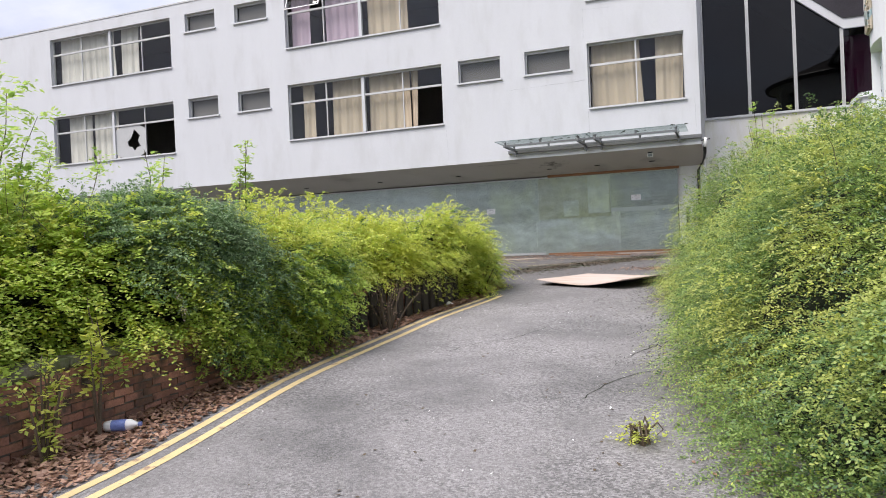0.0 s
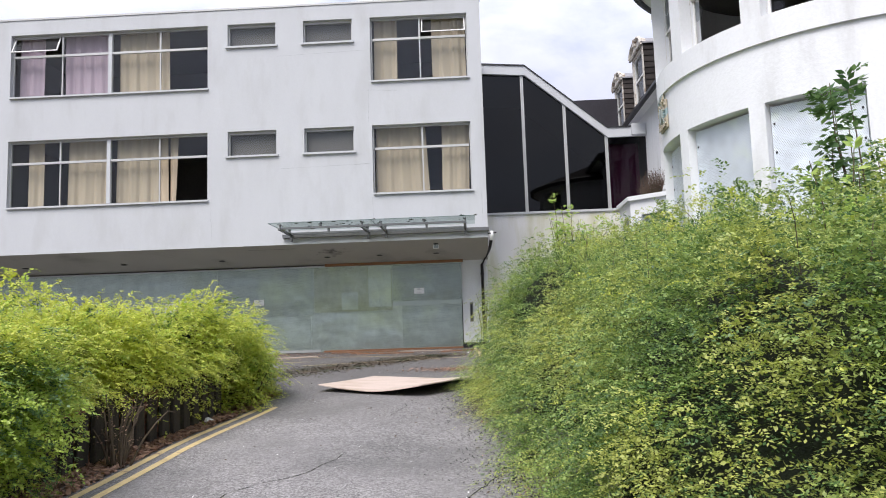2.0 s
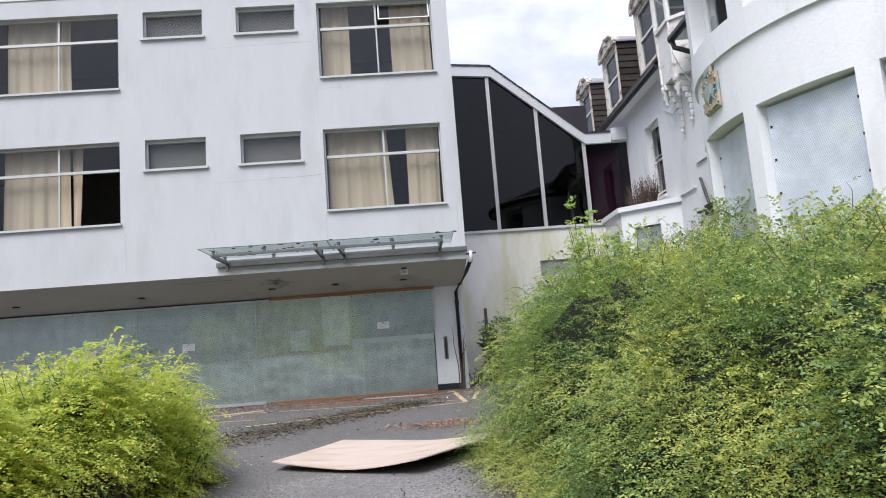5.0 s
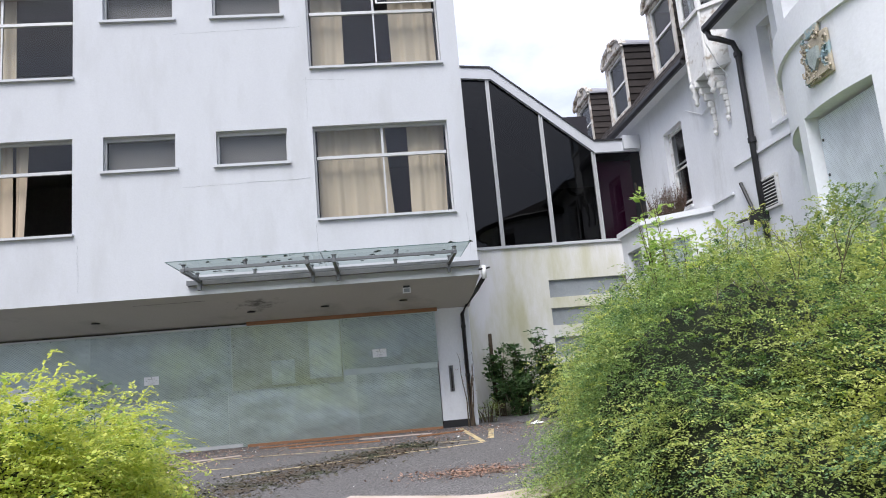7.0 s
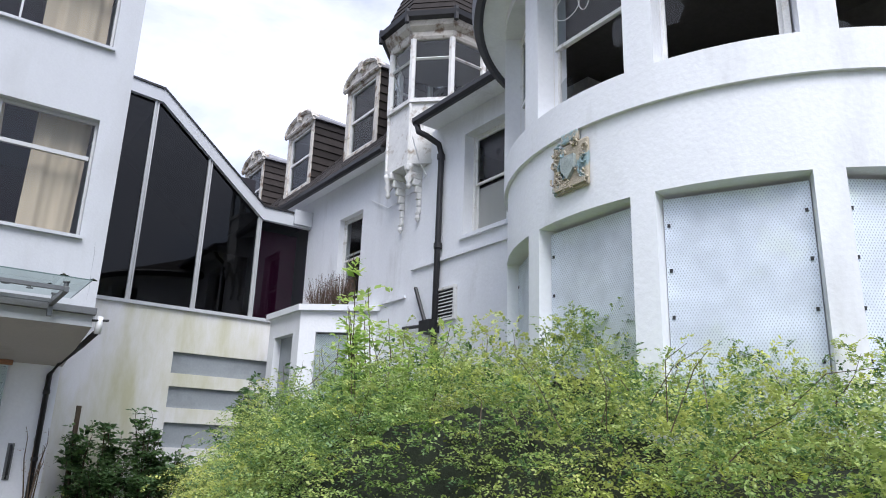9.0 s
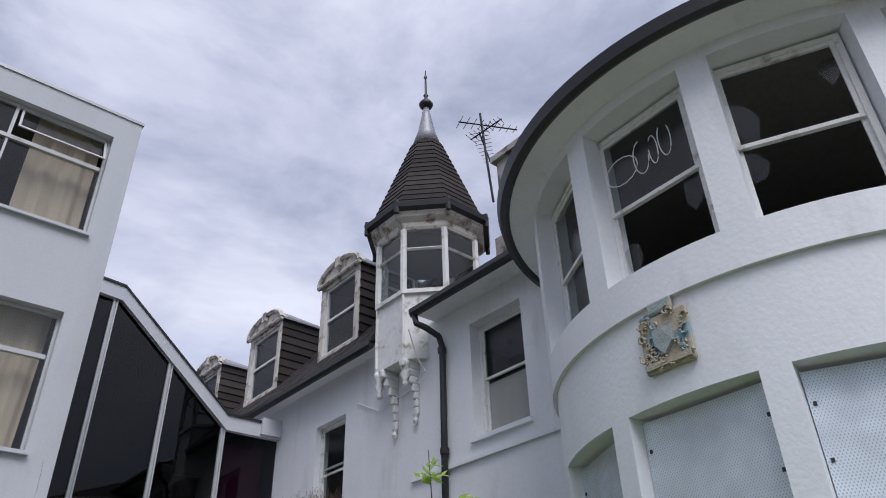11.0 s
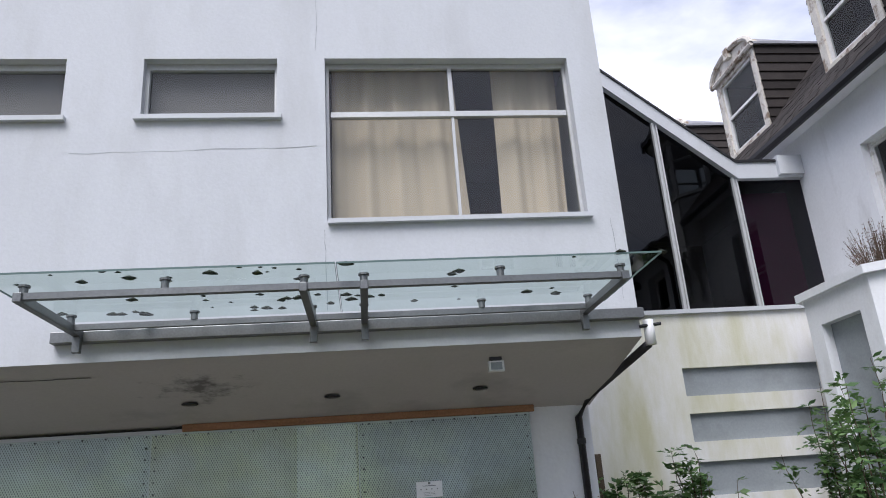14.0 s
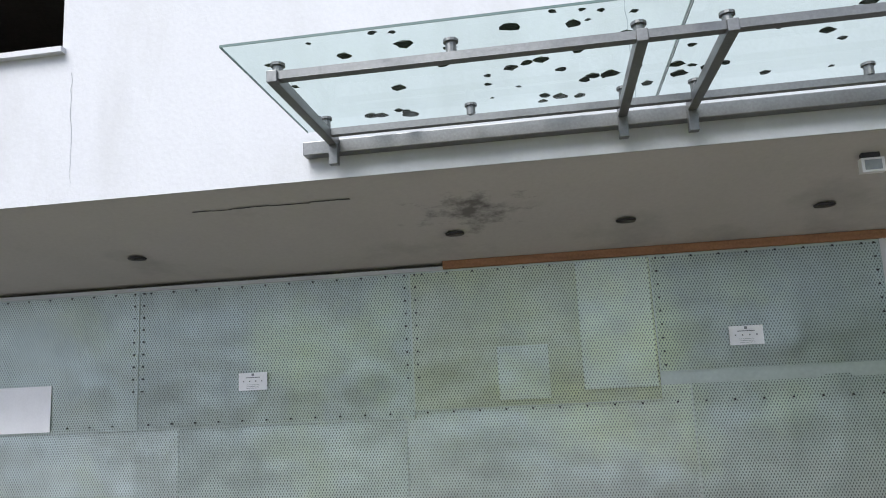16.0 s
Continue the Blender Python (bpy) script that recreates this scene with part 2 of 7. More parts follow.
M["old_line"] = surf("worn yellowish road paint", (0.60, 0.49, 0.27), 0.85, 0.2, 8, 120, 0.4, stain=(0.17, 0.16, 0.14), stain_at=(0.52, 0.66), stain_scale=5)
M["brick"] = surf("old red brown brick", (0.30, 0.15, 0.105), 0.9, 0.3, 9, 60, 0.6, stain=(0.07, 0.06, 0.05), stain_at=(0.5, 0.65), stain_scale=4, per_object=0.4, island=0.4)
M["mortar"] = surf("dark lime mortar", (0.14, 0.12, 0.10), 0.95, 0.3, 9, 70, 0.5)
M["coping"] = surf("mossy coping stone", (0.24, 0.22, 0.18), 0.95, 0.3, 7, 60, 0.6, stain=(0.09, 0.11, 0.04), stain_at=(0.45, 0.6), stain_scale=4, per_object=0.25)
M["ply"] = surf("bleached plywood", (0.56, 0.465, 0.41), 0.85, 0.1, 2, 50, 0.2, stain=(0.42, 0.33, 0.24), stain_at=(0.5, 0.72), stain_scale=1.4, streak=(1, 3, 1))
M["brick_worn"] = surf("worn dirty brick paving", (0.20, 0.15, 0.125), 0.9, 0.3, 9, 60, 0.6, stain=(0.09, 0.085, 0.08), stain_at=(0.42, 0.62), stain_scale=4, per_object=0.3)
M["timber"] = surf("brown softwood batten", (0.30, 0.15, 0.075), 0.7, 0.25, 6, 60, 0.3, streak=(0.5, 4, 4))
M["sheet"] = perforated("galvanised perforated sheet", (0.42, 0.49, 0.46), pitch=0.024, rough=0.38, metal=0.65, hole=0.34, per_object=0.22, dark=0.34)
M["sheet_olive"] = perforated("olive-tinged perforated sheet", (0.43, 0.485, 0.40), pitch=0.024, rough=0.38, metal=0.65, hole=0.34, per_object=0.1, dark=0.34)
M["sheet_light"] = perforated("bright perforated sheet", (0.50, 0.575, 0.55), pitch=0.024, rough=0.36, metal=0.7, hole=0.4, per_object=0.1, dark=0.34)
M["sheet_pale"] = perforated("pale perforated sheet", (0.72, 0.78, 0.84), pitch=0.022, metal=0.35, hole=0.5, dark=0.6)
M["sheet_edge"] = surf("plain galvanised flange", (0.42, 0.48, 0.45), 0.4, 0.12, 3, 30, 0.1, metal=0.7)
M["board_grey"] = surf("grey infill board", (0.30, 0.33, 0.35), 0.6, 0.12, 2, 40, 0.1, stain=(0.2, 0.22, 0.22), stain_at=(0.5, 0.7))
M["paper"] = surf("white laminated paper", (0.90, 0.91, 0.91), 0.5, 0.05, 5, 60, 0)
M["print"] = surf("grey print", (0.22, 0.24, 0.24), 0.6, 0.1, 5, 60, 0)
M["crest_stone"] = surf("weathered painted plaster relief", (0.44, 0.39, 0.30), 0.85, 0.2, 12, 60, 0.6, stain=(0.26, 0.36, 0.38), stain_at=(0.52, 0.6), stain_scale=7)
M["crest_blue"] = surf("faded blue shield", (0.33, 0.38, 0.37), 0.8, 0.2, 14, 60, 0.4)
M["stem"] = surf("brown stems", (0.10, 0.075, 0.05), 0.9, 0.3, 8, 60, 0.3)
M["board_black"] = surf("near-black boards", (0.045, 0.038, 0.03), 0.9, 0.4, 6, 60, 0.5, streak=(4, 4, 0.6))
M["pane_film"] = surf("pale filmed glass", (0.42, 0.43, 0.43), 0.3, 0.1, 3, 40, 0)
# Near-black for the shade inside hedges; also debris, crumbs and cracks.
M["core"] = surf("near-black inner hedge shade, debris, crumbs and cracks", (0.014, 0.02, 0.009), 0.95, 0.5, 9, 60, 0.8)
M["leaf_hedge"] = leafy("hedge leaf", (0.10, 0.20, 0.05), (0.42, 0.55, 0.17), (0.54, 0.58, 0.16), 1.1, trans=0.42)
M["leaf_lime"] = leafy("lime hedge leaf", (0.34, 0.47, 0.08), (0.80, 0.81, 0.20), (0.66, 0.70, 0.14), 1.3, trans=0.5)
M["leaf_dark"] = leafy("dark shrub leaf", (0.055, 0.125, 0.045), (0.19, 0.31, 0.11))
M["leaf_blue"] = leafy("dull blue-green leaf", (0.12, 0.21, 0.10), (0.32, 0.44, 0.22))
M["leaf_mid"] = leafy("fresh mid-green leaf", (0.26, 0.42, 0.07), (0.66, 0.76, 0.20), (0.50, 0.64, 0.12), 1.6, trans=0.5)
M["leaf_tree"] = leafy("young tree leaf", (0.28, 0.46, 0.10), (0.60, 0.72, 0.22), trans=0.5)
M["leaf_dry"] = leafy("dry brown leaf", (0.17, 0.09, 0.06), (0.52, 0.33, 0.24), trans=0.1)
M["plant_red"] = leafy("dry reddish heather", (0.07, 0.035, 0.03), (0.22, 0.12, 0.09), trans=0.15)
M["plastic_white"] = surf("white plastic", (0.75, 0.76, 0.76), 0.4, 0.05, 5, 50, 0)
M["plastic_blue"] = surf("blue printed label", (0.13, 0.18, 0.42), 0.4, 0.3, 18, 80, 0)
M["plastic_black"] = surf("black plastic", (0.02, 0.02, 0.022), 0.4, 0.2, 5, 50, 0)


def mould_patch(m, centre, size):
    """A patch of black mould at one place on a surface."""
    n, l = m.node_tree.nodes, m.node_tree.links
    p = n["Principled BSDF"]
    geo = n.new("ShaderNodeNewGeometry")
    dist = n.new("ShaderNodeVectorMath")
    dist.operation = "DISTANCE"
    dist.inputs[1].default_value = Vector(centre) * UNIT
    l.new(geo.outputs["Position"], dist.inputs[0])
    fall = n.new("ShaderNodeMapRange")
    fall.inputs["From Min"].default_value, fall.inputs["From Max"].default_value = 0.0, size * UNIT
    fall.inputs["To Min"].default_value, fall.inputs["To Max"].default_value = 0.32, -0.1
    l.new(dist.outputs["Value"], fall.inputs["Value"])
    nz = n.new("ShaderNodeTexNoise")
    nz.inputs["Scale"].default_value, nz.inputs["Detail"].default_value, nz.inputs["Roughness"].default_value = 5.0, 8, 0.7
    l.new(geo.outputs["Position"], nz.inputs["Vector"])
    add = n.new("ShaderNodeMath")
    l.new(fall.outputs["Result"], add.inputs[0])
    l.new(nz.outputs["Fac"], add.inputs[1])
    ramp = n.new("ShaderNodeValToRGB")
    ramp.color_ramp.elements[0].position, ramp.color_ramp.elements[1].position = 0.64, 0.86
    l.new(add.outputs[0], ramp.inputs["Fac"])
    old = p.inputs["Base Color"].links[0].from_socket
    mx = n.new("ShaderNodeMix")
    mx.data_type = "RGBA"
    l.new(ramp.outputs["Color"], mx.inputs[0])
    l.new(old, mx.inputs[6])
    mx.inputs[7].default_value = (0.16, 0.155, 0.15, 1)
    l.new(mx.outputs[2], p.inputs["Base Color"])


def darker_far_surface(m, y0, y1, col):
    """Beyond a ragged line the drive turns to a darker, speckled surface."""
    n, l = m.node_tree.nodes, m.node_tree.links
    p = n["Principled BSDF"]
    geo = n.new("ShaderNodeNewGeometry")
    sep = n.new("ShaderNodeSeparateXYZ")
    l.new(geo.outputs["Position"], sep.inputs[0])
    nz = n.new("ShaderNodeTexNoise")
    nz.inputs["Scale"].default_value, nz.inputs["Detail"].default_value = 0.7, 8
    l.new(geo.outputs["Position"], nz.inputs["Vector"])
    ad = n.new("ShaderNodeMath")
    ad.operation = "MULTIPLY_ADD"
    ad.inputs[1].default_value = 5.0
    l.new(nz.outputs["Fac"], ad.inputs[0])
    l.new(sep.outputs["Y"], ad.inputs[2])
    mr = n.new("ShaderNodeMapRange")
    mr.inputs["From Min"].default_value, mr.inputs["From Max"].default_value = y0 * UNIT + 2.5, y1 * UNIT + 2.5
    l.new(ad.outputs[0], mr.inputs["Value"])
    sp = n.new("ShaderNodeTexNoise")
    sp.inputs["Scale"].default_value, sp.inputs["Detail"].default_value = 45, 6
    l.new(geo.outputs["Position"], sp.inputs["Vector"])
    ra = n.new("ShaderNodeValToRGB")
    ra.color_ramp.elements[0].position, ra.color_ramp.elements[1].position = 0.35, 0.7
    ra.color_ramp.elements[0].color = (*[c * 0.6 for c in col], 1)
    ra.color_ramp.elements[1].color = (*[c * 1.6 for c in col], 1)
    l.new(sp.outputs["Fac"], ra.inputs["Fac"])
    old = p.inputs["Base Color"].links[0].from_socket
    mx = n.new("ShaderNodeMix")
    mx.data_type = "RGBA"
    l.new(mr.outputs["Result"], mx.inputs[0])
    l.new(old, mx.inputs[6])
    l.new(ra.outputs["Color"], mx.inputs[7])
    l.new(mx.outputs[2], p.inputs["Base Color"])


def aggregate(m, scale, amount):
    """Pale and dark stone chips showing in a worn road surface."""
    n, l = m.node_tree.nodes, m.node_tree.links
    p = n["Principled BSDF"]
    geo = n.new("ShaderNodeNewGeometry")
    vor = n.new("ShaderNodeTexVoronoi")
    vor.inputs["Scale"].default_value = scale
    l.new(geo.outputs["Position"], vor.inputs["Vector"])
    bw = n.new("ShaderNodeSeparateColor")
    l.new(vor.outputs["Color"], bw.inputs[0])
    worn = n.new("ShaderNodeTexNoise")
    worn.inputs["Scale"].default_value, worn.inputs["Detail"].default_value = 0.8, 5
    l.new(geo.outputs["Position"], worn.inputs["Vector"])
    reach = n.new("ShaderNodeMapRange")
    reach.inputs["From Min"].default_value, reach.inputs["From Max"].default_value = 0.38, 0.6
    reach.inputs["To Min"].default_value, reach.inputs["To Max"].default_value = amount * 0.35, amount
    l.new(worn.outputs["Fac"], reach.inputs["Value"])
    dev = n.new("ShaderNodeMath")
    dev.operation = "SUBTRACT"
    dev.inputs[1].default_value = 0.42
    l.new(bw.outputs[0], dev.inputs[0])
    gain = n.new("ShaderNodeMath")
    gain.operation = "MULTIPLY_ADD"
    gain.inputs[2].default_value = 1.0
    l.new(dev.outputs[0], gain.inputs[0])
    l.new(reach.outputs["Result"], gain.inputs[1])
    vm = n.new("ShaderNodeVectorMath")
    vm.operation = "SCALE"
    l.new(p.inputs["Base Color"].links[0].from_socket, vm.inputs[0])
    l.new(gain.outputs[0], vm.inputs["Scale"])
    l.new(vm.outputs["Vector"], p.inputs["Base Color"])


darker_far_surface(M["asphalt"], 12.0, 18.0, (0.125, 0.12, 0.118))
aggregate(M["asphalt"], 70.0, 1.1)
mould_patch(M["soffit"], (-5.05, 22.15, 2.88), 0.85)


# ---- mesh tools ----
class Mesh:
    """Collects vertices and faces, then becomes one object."""

    def __init__(self):
        self.v, self.f = [], []

    def face(self, pts):
        k = len(self.v)
        self.v += [tuple(p) for p in pts]
        self.f.append(tuple(range(k, k + len(pts))))
        return self

    def box(self, a, b, put=None):
        (x0, y0, z0), (x1, y1, z1) = a, b
        c = [(x0, y0, z0), (x1, y0, z0), (x1, y1, z0), (x0, y1, z0), (x0, y0, z1), (x1, y0, z1), (x1, y1, z1), (x0, y1, z1)]
        if put:
            c = [put(*p) for p in c]
        k = len(self.v)
        self.v += [tuple(p) for p in c]
        self.f += [tuple(k + i for i in q) for q in ((0, 3, 2, 1), (4, 5, 6, 7), (0, 1, 5, 4), (1, 2, 6, 5), (2, 3, 7, 6), (3, 0, 4, 7))]
        return self

    def tube(self, pts, radius, sides=8, caps=True):
        pts = [Vector(p) for p in pts]
        rad = radius if isinstance(radius, (list, tuple)) else [radius] * len(pts)
        k = len(self.v)
        for i, p in enumerate(pts):
            d = (pts[min(i + 1, len(pts) - 1)] - pts[max(i - 1, 0)]).normalized()
            u = d.orthogonal() if abs(d.z) > 0.95 else d.cross(Vector((0, 0, 1)))
            u.normalize()
            w = d.cross(u)
            for s in range(sides):
                a = 2 * math.pi * s / sides
                self.v.append(tuple(p + rad[i] * (math.cos(a) * u + math.sin(a) * w)))
        for i in range(len(pts) - 1):
            for s in range(sides):
                t = (s + 1) % sides
                self.f.append((k + i * sides + s, k + i * sides + t, k + (i + 1) * sides + t, k + (i + 1) * sides + s))
        if caps:
            self.f.append(tuple(k + s for s in reversed(range(sides))))
            self.f.append(tuple(k + (len(pts) - 1) * sides + s for s in range(sides)))
        return self

    def lathe(self, centre, profile, sides=16, turn=0.0):
        """profile: (radius, height) from bottom to top."""
        k = len(self.v)
        cx, cy, cz = centre
        for r, h in profile:
            for s in range(sides):
                a = 2 * math.pi * s / sides + turn
                self.v.append((cx + r * math.cos(a), cy + r * math.sin(a), cz + h))
        for i in range(len(profile) - 1):
            for s in range(sides):
                t = (s + 1) % sides
                self.f.append((k + i * sides + s, k + i * sides + t, k + (i + 1) * sides + t, k + (i + 1) * sides + s))
        self.f.append(tuple(k + s for s in reversed(range(sides))))
        self.f.append(tuple(k + (len(profile) - 1) * sides + s for s in range(sides)))
        return self

    def prism(self, poly, z0, z1):
        n, k = len(poly), len(self.v)
        self.v += [(x, y, z0) for x, y in poly] + [(x, y, z1) for x, y in poly]
        self.f.append(tuple(k + i for i in reversed(range(n))))
        self.f.append(tuple(k + n + i for i in range(n)))
        for i in range(n):
            j = (i + 1) % n
            self.f.append((k + i, k + j, k + n + j, k + n + i))
        return self

    def data(self, name, mat, smooth=False):
        me = bpy.data.meshes.new(name)
        me.from_pydata([(x * UNIT, y * UNIT, z * UNIT) for x, y, z in self.v], [], self.f)
        me.materials.append(mat)
        if smooth:
            me.shade_smooth()
        me.update()
        return me


def part(name, mesh, mat, parent=None, label="", smooth=False):
    """Links a Mesh as one object, under a thing where one is given."""
    ob = new(name, mesh.data(name, mat, smooth))
    if parent is not None:
        ob.parent = parent
    if label:
        tagged(ob, label)
    return ob


def thing(name, label, category, kind="", group="", at=(0, 0, 0)):
    ob = new(name)
    ob.location = Vector(at) * UNIT
    return tagged(ob, label, category, group, kind)


def setting(name, mesh, mat, label, category, smooth=False):
    return tagged(part(name, mesh, mat, None, "", smooth), label, category, "", "structure")


def soft_edges(ob, width=0.008, segments=2):
    b = ob.modifiers.new("edge", "BEVEL")
    b.width, b.segments, b.limit_method = width, segments, "ANGLE"
    return ob


def holed_wall(us, vs, holes, w0, w1, put, step=None):
    """A wall over u in us and v in vs, of depth w0 to w1, with rectangular openings (u0, u1, v0, v1) that go through it."""
    mesh = Mesh()
    u = sorted({us[0], us[1], *(h[0] for h in holes), *(h[1] for h in holes)})
    v = sorted({vs[0], vs[1], *(h[2] for h in holes), *(h[3] for h in holes)})
    if step:
        u2 = []
        for a, b in zip(u, u[1:]):
            k = max(1, math.ceil((b - a) / step))
            u2 += [a + (b - a) * i / k for i in range(k)]
        u = u2 + [u[-1]]
    u, v = [a for a in u if us[0] <= a <= us[1]], [a for a in v if vs[0] <= a <= vs[1]]

    def solid(i, j):
        if not (0 <= i < len(u) - 1 and 0 <= j < len(v) - 1):
            return False
        a, b = (u[i] + u[i + 1]) / 2, (v[j] + v[j + 1]) / 2
        return not any(h[0] < a < h[1] and h[2] < b < h[3] for h in holes)

    for i in range(len(u) - 1):
        for j in range(len(v) - 1):
            if not solid(i, j):
                continue
            a, b, c, d = u[i], u[i + 1], v[j], v[j + 1]
            mesh.face([put(a, c, w0), put(b, c, w0), put(b, d, w0), put(a, d, w0)])
            mesh.face([put(b, c, w1), put(a, c, w1), put(a, d, w1), put(b, d, w1)])
            if not solid(i - 1, j):
                mesh.face([put(a, c, w0), put(a, d, w0), put(a, d, w1), put(a, c, w1)])
            if not solid(i + 1, j):
                mesh.face([put(b, c, w0), put(b, c, w1), put(b, d, w1), put(b, d, w0)])
            if not solid(i, j - 1):
                mesh.face([put(a, c, w0), put(a, c, w1), put(b, c, w1), put(b, c, w0)])
            if not solid(i, j + 1):
                mesh.face([put(a, d, w0), put(b, d, w0), put(b, d, w1), put(a, d, w1)])
    return mesh


def ground_z(y):
    """Height of the sloping drive."""
    return -0.25 + 0.058 * (min(max(y, -6.0), 23.6) - 15.4)


def curve_at(points, y):
    """Smooth value through (y, value) points."""
    ys = [p[0] for p in points]
    if y <= ys[0]:
        return points[0][1]
    if y >= ys[-1]:
        return points[-1][1]
    for (a, va), (b, vb) in zip(points, points[1:]):
        if a <= y <= b:
            s = (y - a) / (b - a)
            s = s * s * (3 - 2 * s)
            return va + (vb - va) * s


# ---- ground, drive ----
def build_ground():
    mesh = Mesh()
    ys = [-900, -200, -40, -6, 0, 5, 10, 15, 20, 23.6, 40, 200, 1500]
    xs = [-1500, -200, -40, -10, 0, 10, 40, 200, 1500]
    for y0, y1 in zip(ys, ys[1:]):
        for x0, x1 in zip(xs, xs[1:]):
            mesh.face([(x0, y0, ground_z(y0) - 0.02), (x1, y0, ground_z(y0) - 0.02), (x1, y1, ground_z(y1) - 0.02), (x0, y1, ground_z(y1) - 0.02)])
    setting("ground", mesh, M["soil"], "dark soil under the shrubs and litter", "ground")


LINE = [(-8, -2.2), (0, -3.55), (4.5, -4.32), (8, -4.66), (11, -4.6), (14.3, -4.31)]


def build_road():
    mesh = Mesh()
    ys = [-20 + 0.5 * i for i in range(92)]
    for y0, y1 in zip(ys, ys[1:]):
        def edge(y):
            if y > 16.5:
                return -28.0 if y > 19.5 else -5.4 - (y - 16.5) * 0.9
            return curve_at(LINE, y) - 0.75
        l0, l1 = edge(y0), edge(y1)
        cuts = 14
        for k in range(cuts):
            a, b = k / cuts, (k + 1) / cuts
            z0, z1 = ground_z(y0), ground_z(y1)
            mesh.face([(l0 + (4.5 - l0) * a, y0, z0), (l0 + (4.5 - l0) * b, y0, z0), (l1 + (4.5 - l1) * b, y1, z1), (l1 + (4.5 - l1) * a, y1, z1)])
    setting("road", mesh, M["asphalt"], "worn cracked grey asphalt drive sloping up to the building", "road")
    for name, off in (("yellow_line", 0.0), ("yellow_line", -0.21)):
        m = Mesh()
        ys = [-8 + 0.4 * i for i in range(56)]
        for y0, y1 in zip(ys, ys[1:]):
            if y1 > 14.4:
                continue
            a, b = curve_at(LINE, y0) + off, curve_at(LINE, y1) + off
            m.face([(a - 0.045, y0, ground_z(y0) + 0.005), (a + 0.045, y0, ground_z(y0) + 0.005), (b + 0.045, y1, ground_z(y1) + 0.005), (b - 0.045, y1, ground_z(y1) + 0.005)])
        setting(name, m, M["yellow"], "faded double yellow line painted along the drive", "road marking")
    for a, b, w in (((-5.9, 21.75), (-1.1, 21.15), 0.05), ((-5.3, 19.75), (-1.14, 20.8), 0.06), ((-1.14, 20.8), (-1.3, 22.95), 0.1), ((-6.4, 20.75), (-5.85, 21.75), 0.06), ((-0.95, 21.2), (-0.75, 22.5), 0.1), ((-6.4, 20.75), (-5.3, 20.6), 0.05)):
        d = Vector((b[0] - a[0], b[1] - a[1]))
        s = Vector((-d.y, d.x)).normalized() * w / 2
        m = Mesh().face([(p[0] + q * s.x, p[1] + q * s.y, ground_z(p[1] + q * s.y) + 0.005) for p, q in ((a, -1), (b, -1), (b, 1), (a, 1))])
        setting("parking_line", m, M["old_line"], "worn pale yellow parking line on the forecourt", "road marking")


build_ground()
build_road()

# ---- modern white block ----
FY, FX0, FX1, TOP, SOFF, SIDE = 21.4, -29.0, -0.85, 9.45, 3.04, 26.1
BIG = [(-23.97, -18.25), (-13.55, -8.14), (-3.77, -1.2)]
SMALL = [(-17.6, -16.34), (-15.52, -14.25), (-7.6, -6.3), (-5.56, -4.25)]
ROWS_Z = [(4.3, 6.1, 5.44), (7.3, 9.04, 8.42)]


def facade_put(u, v, w):
    return (u, FY + w, v)


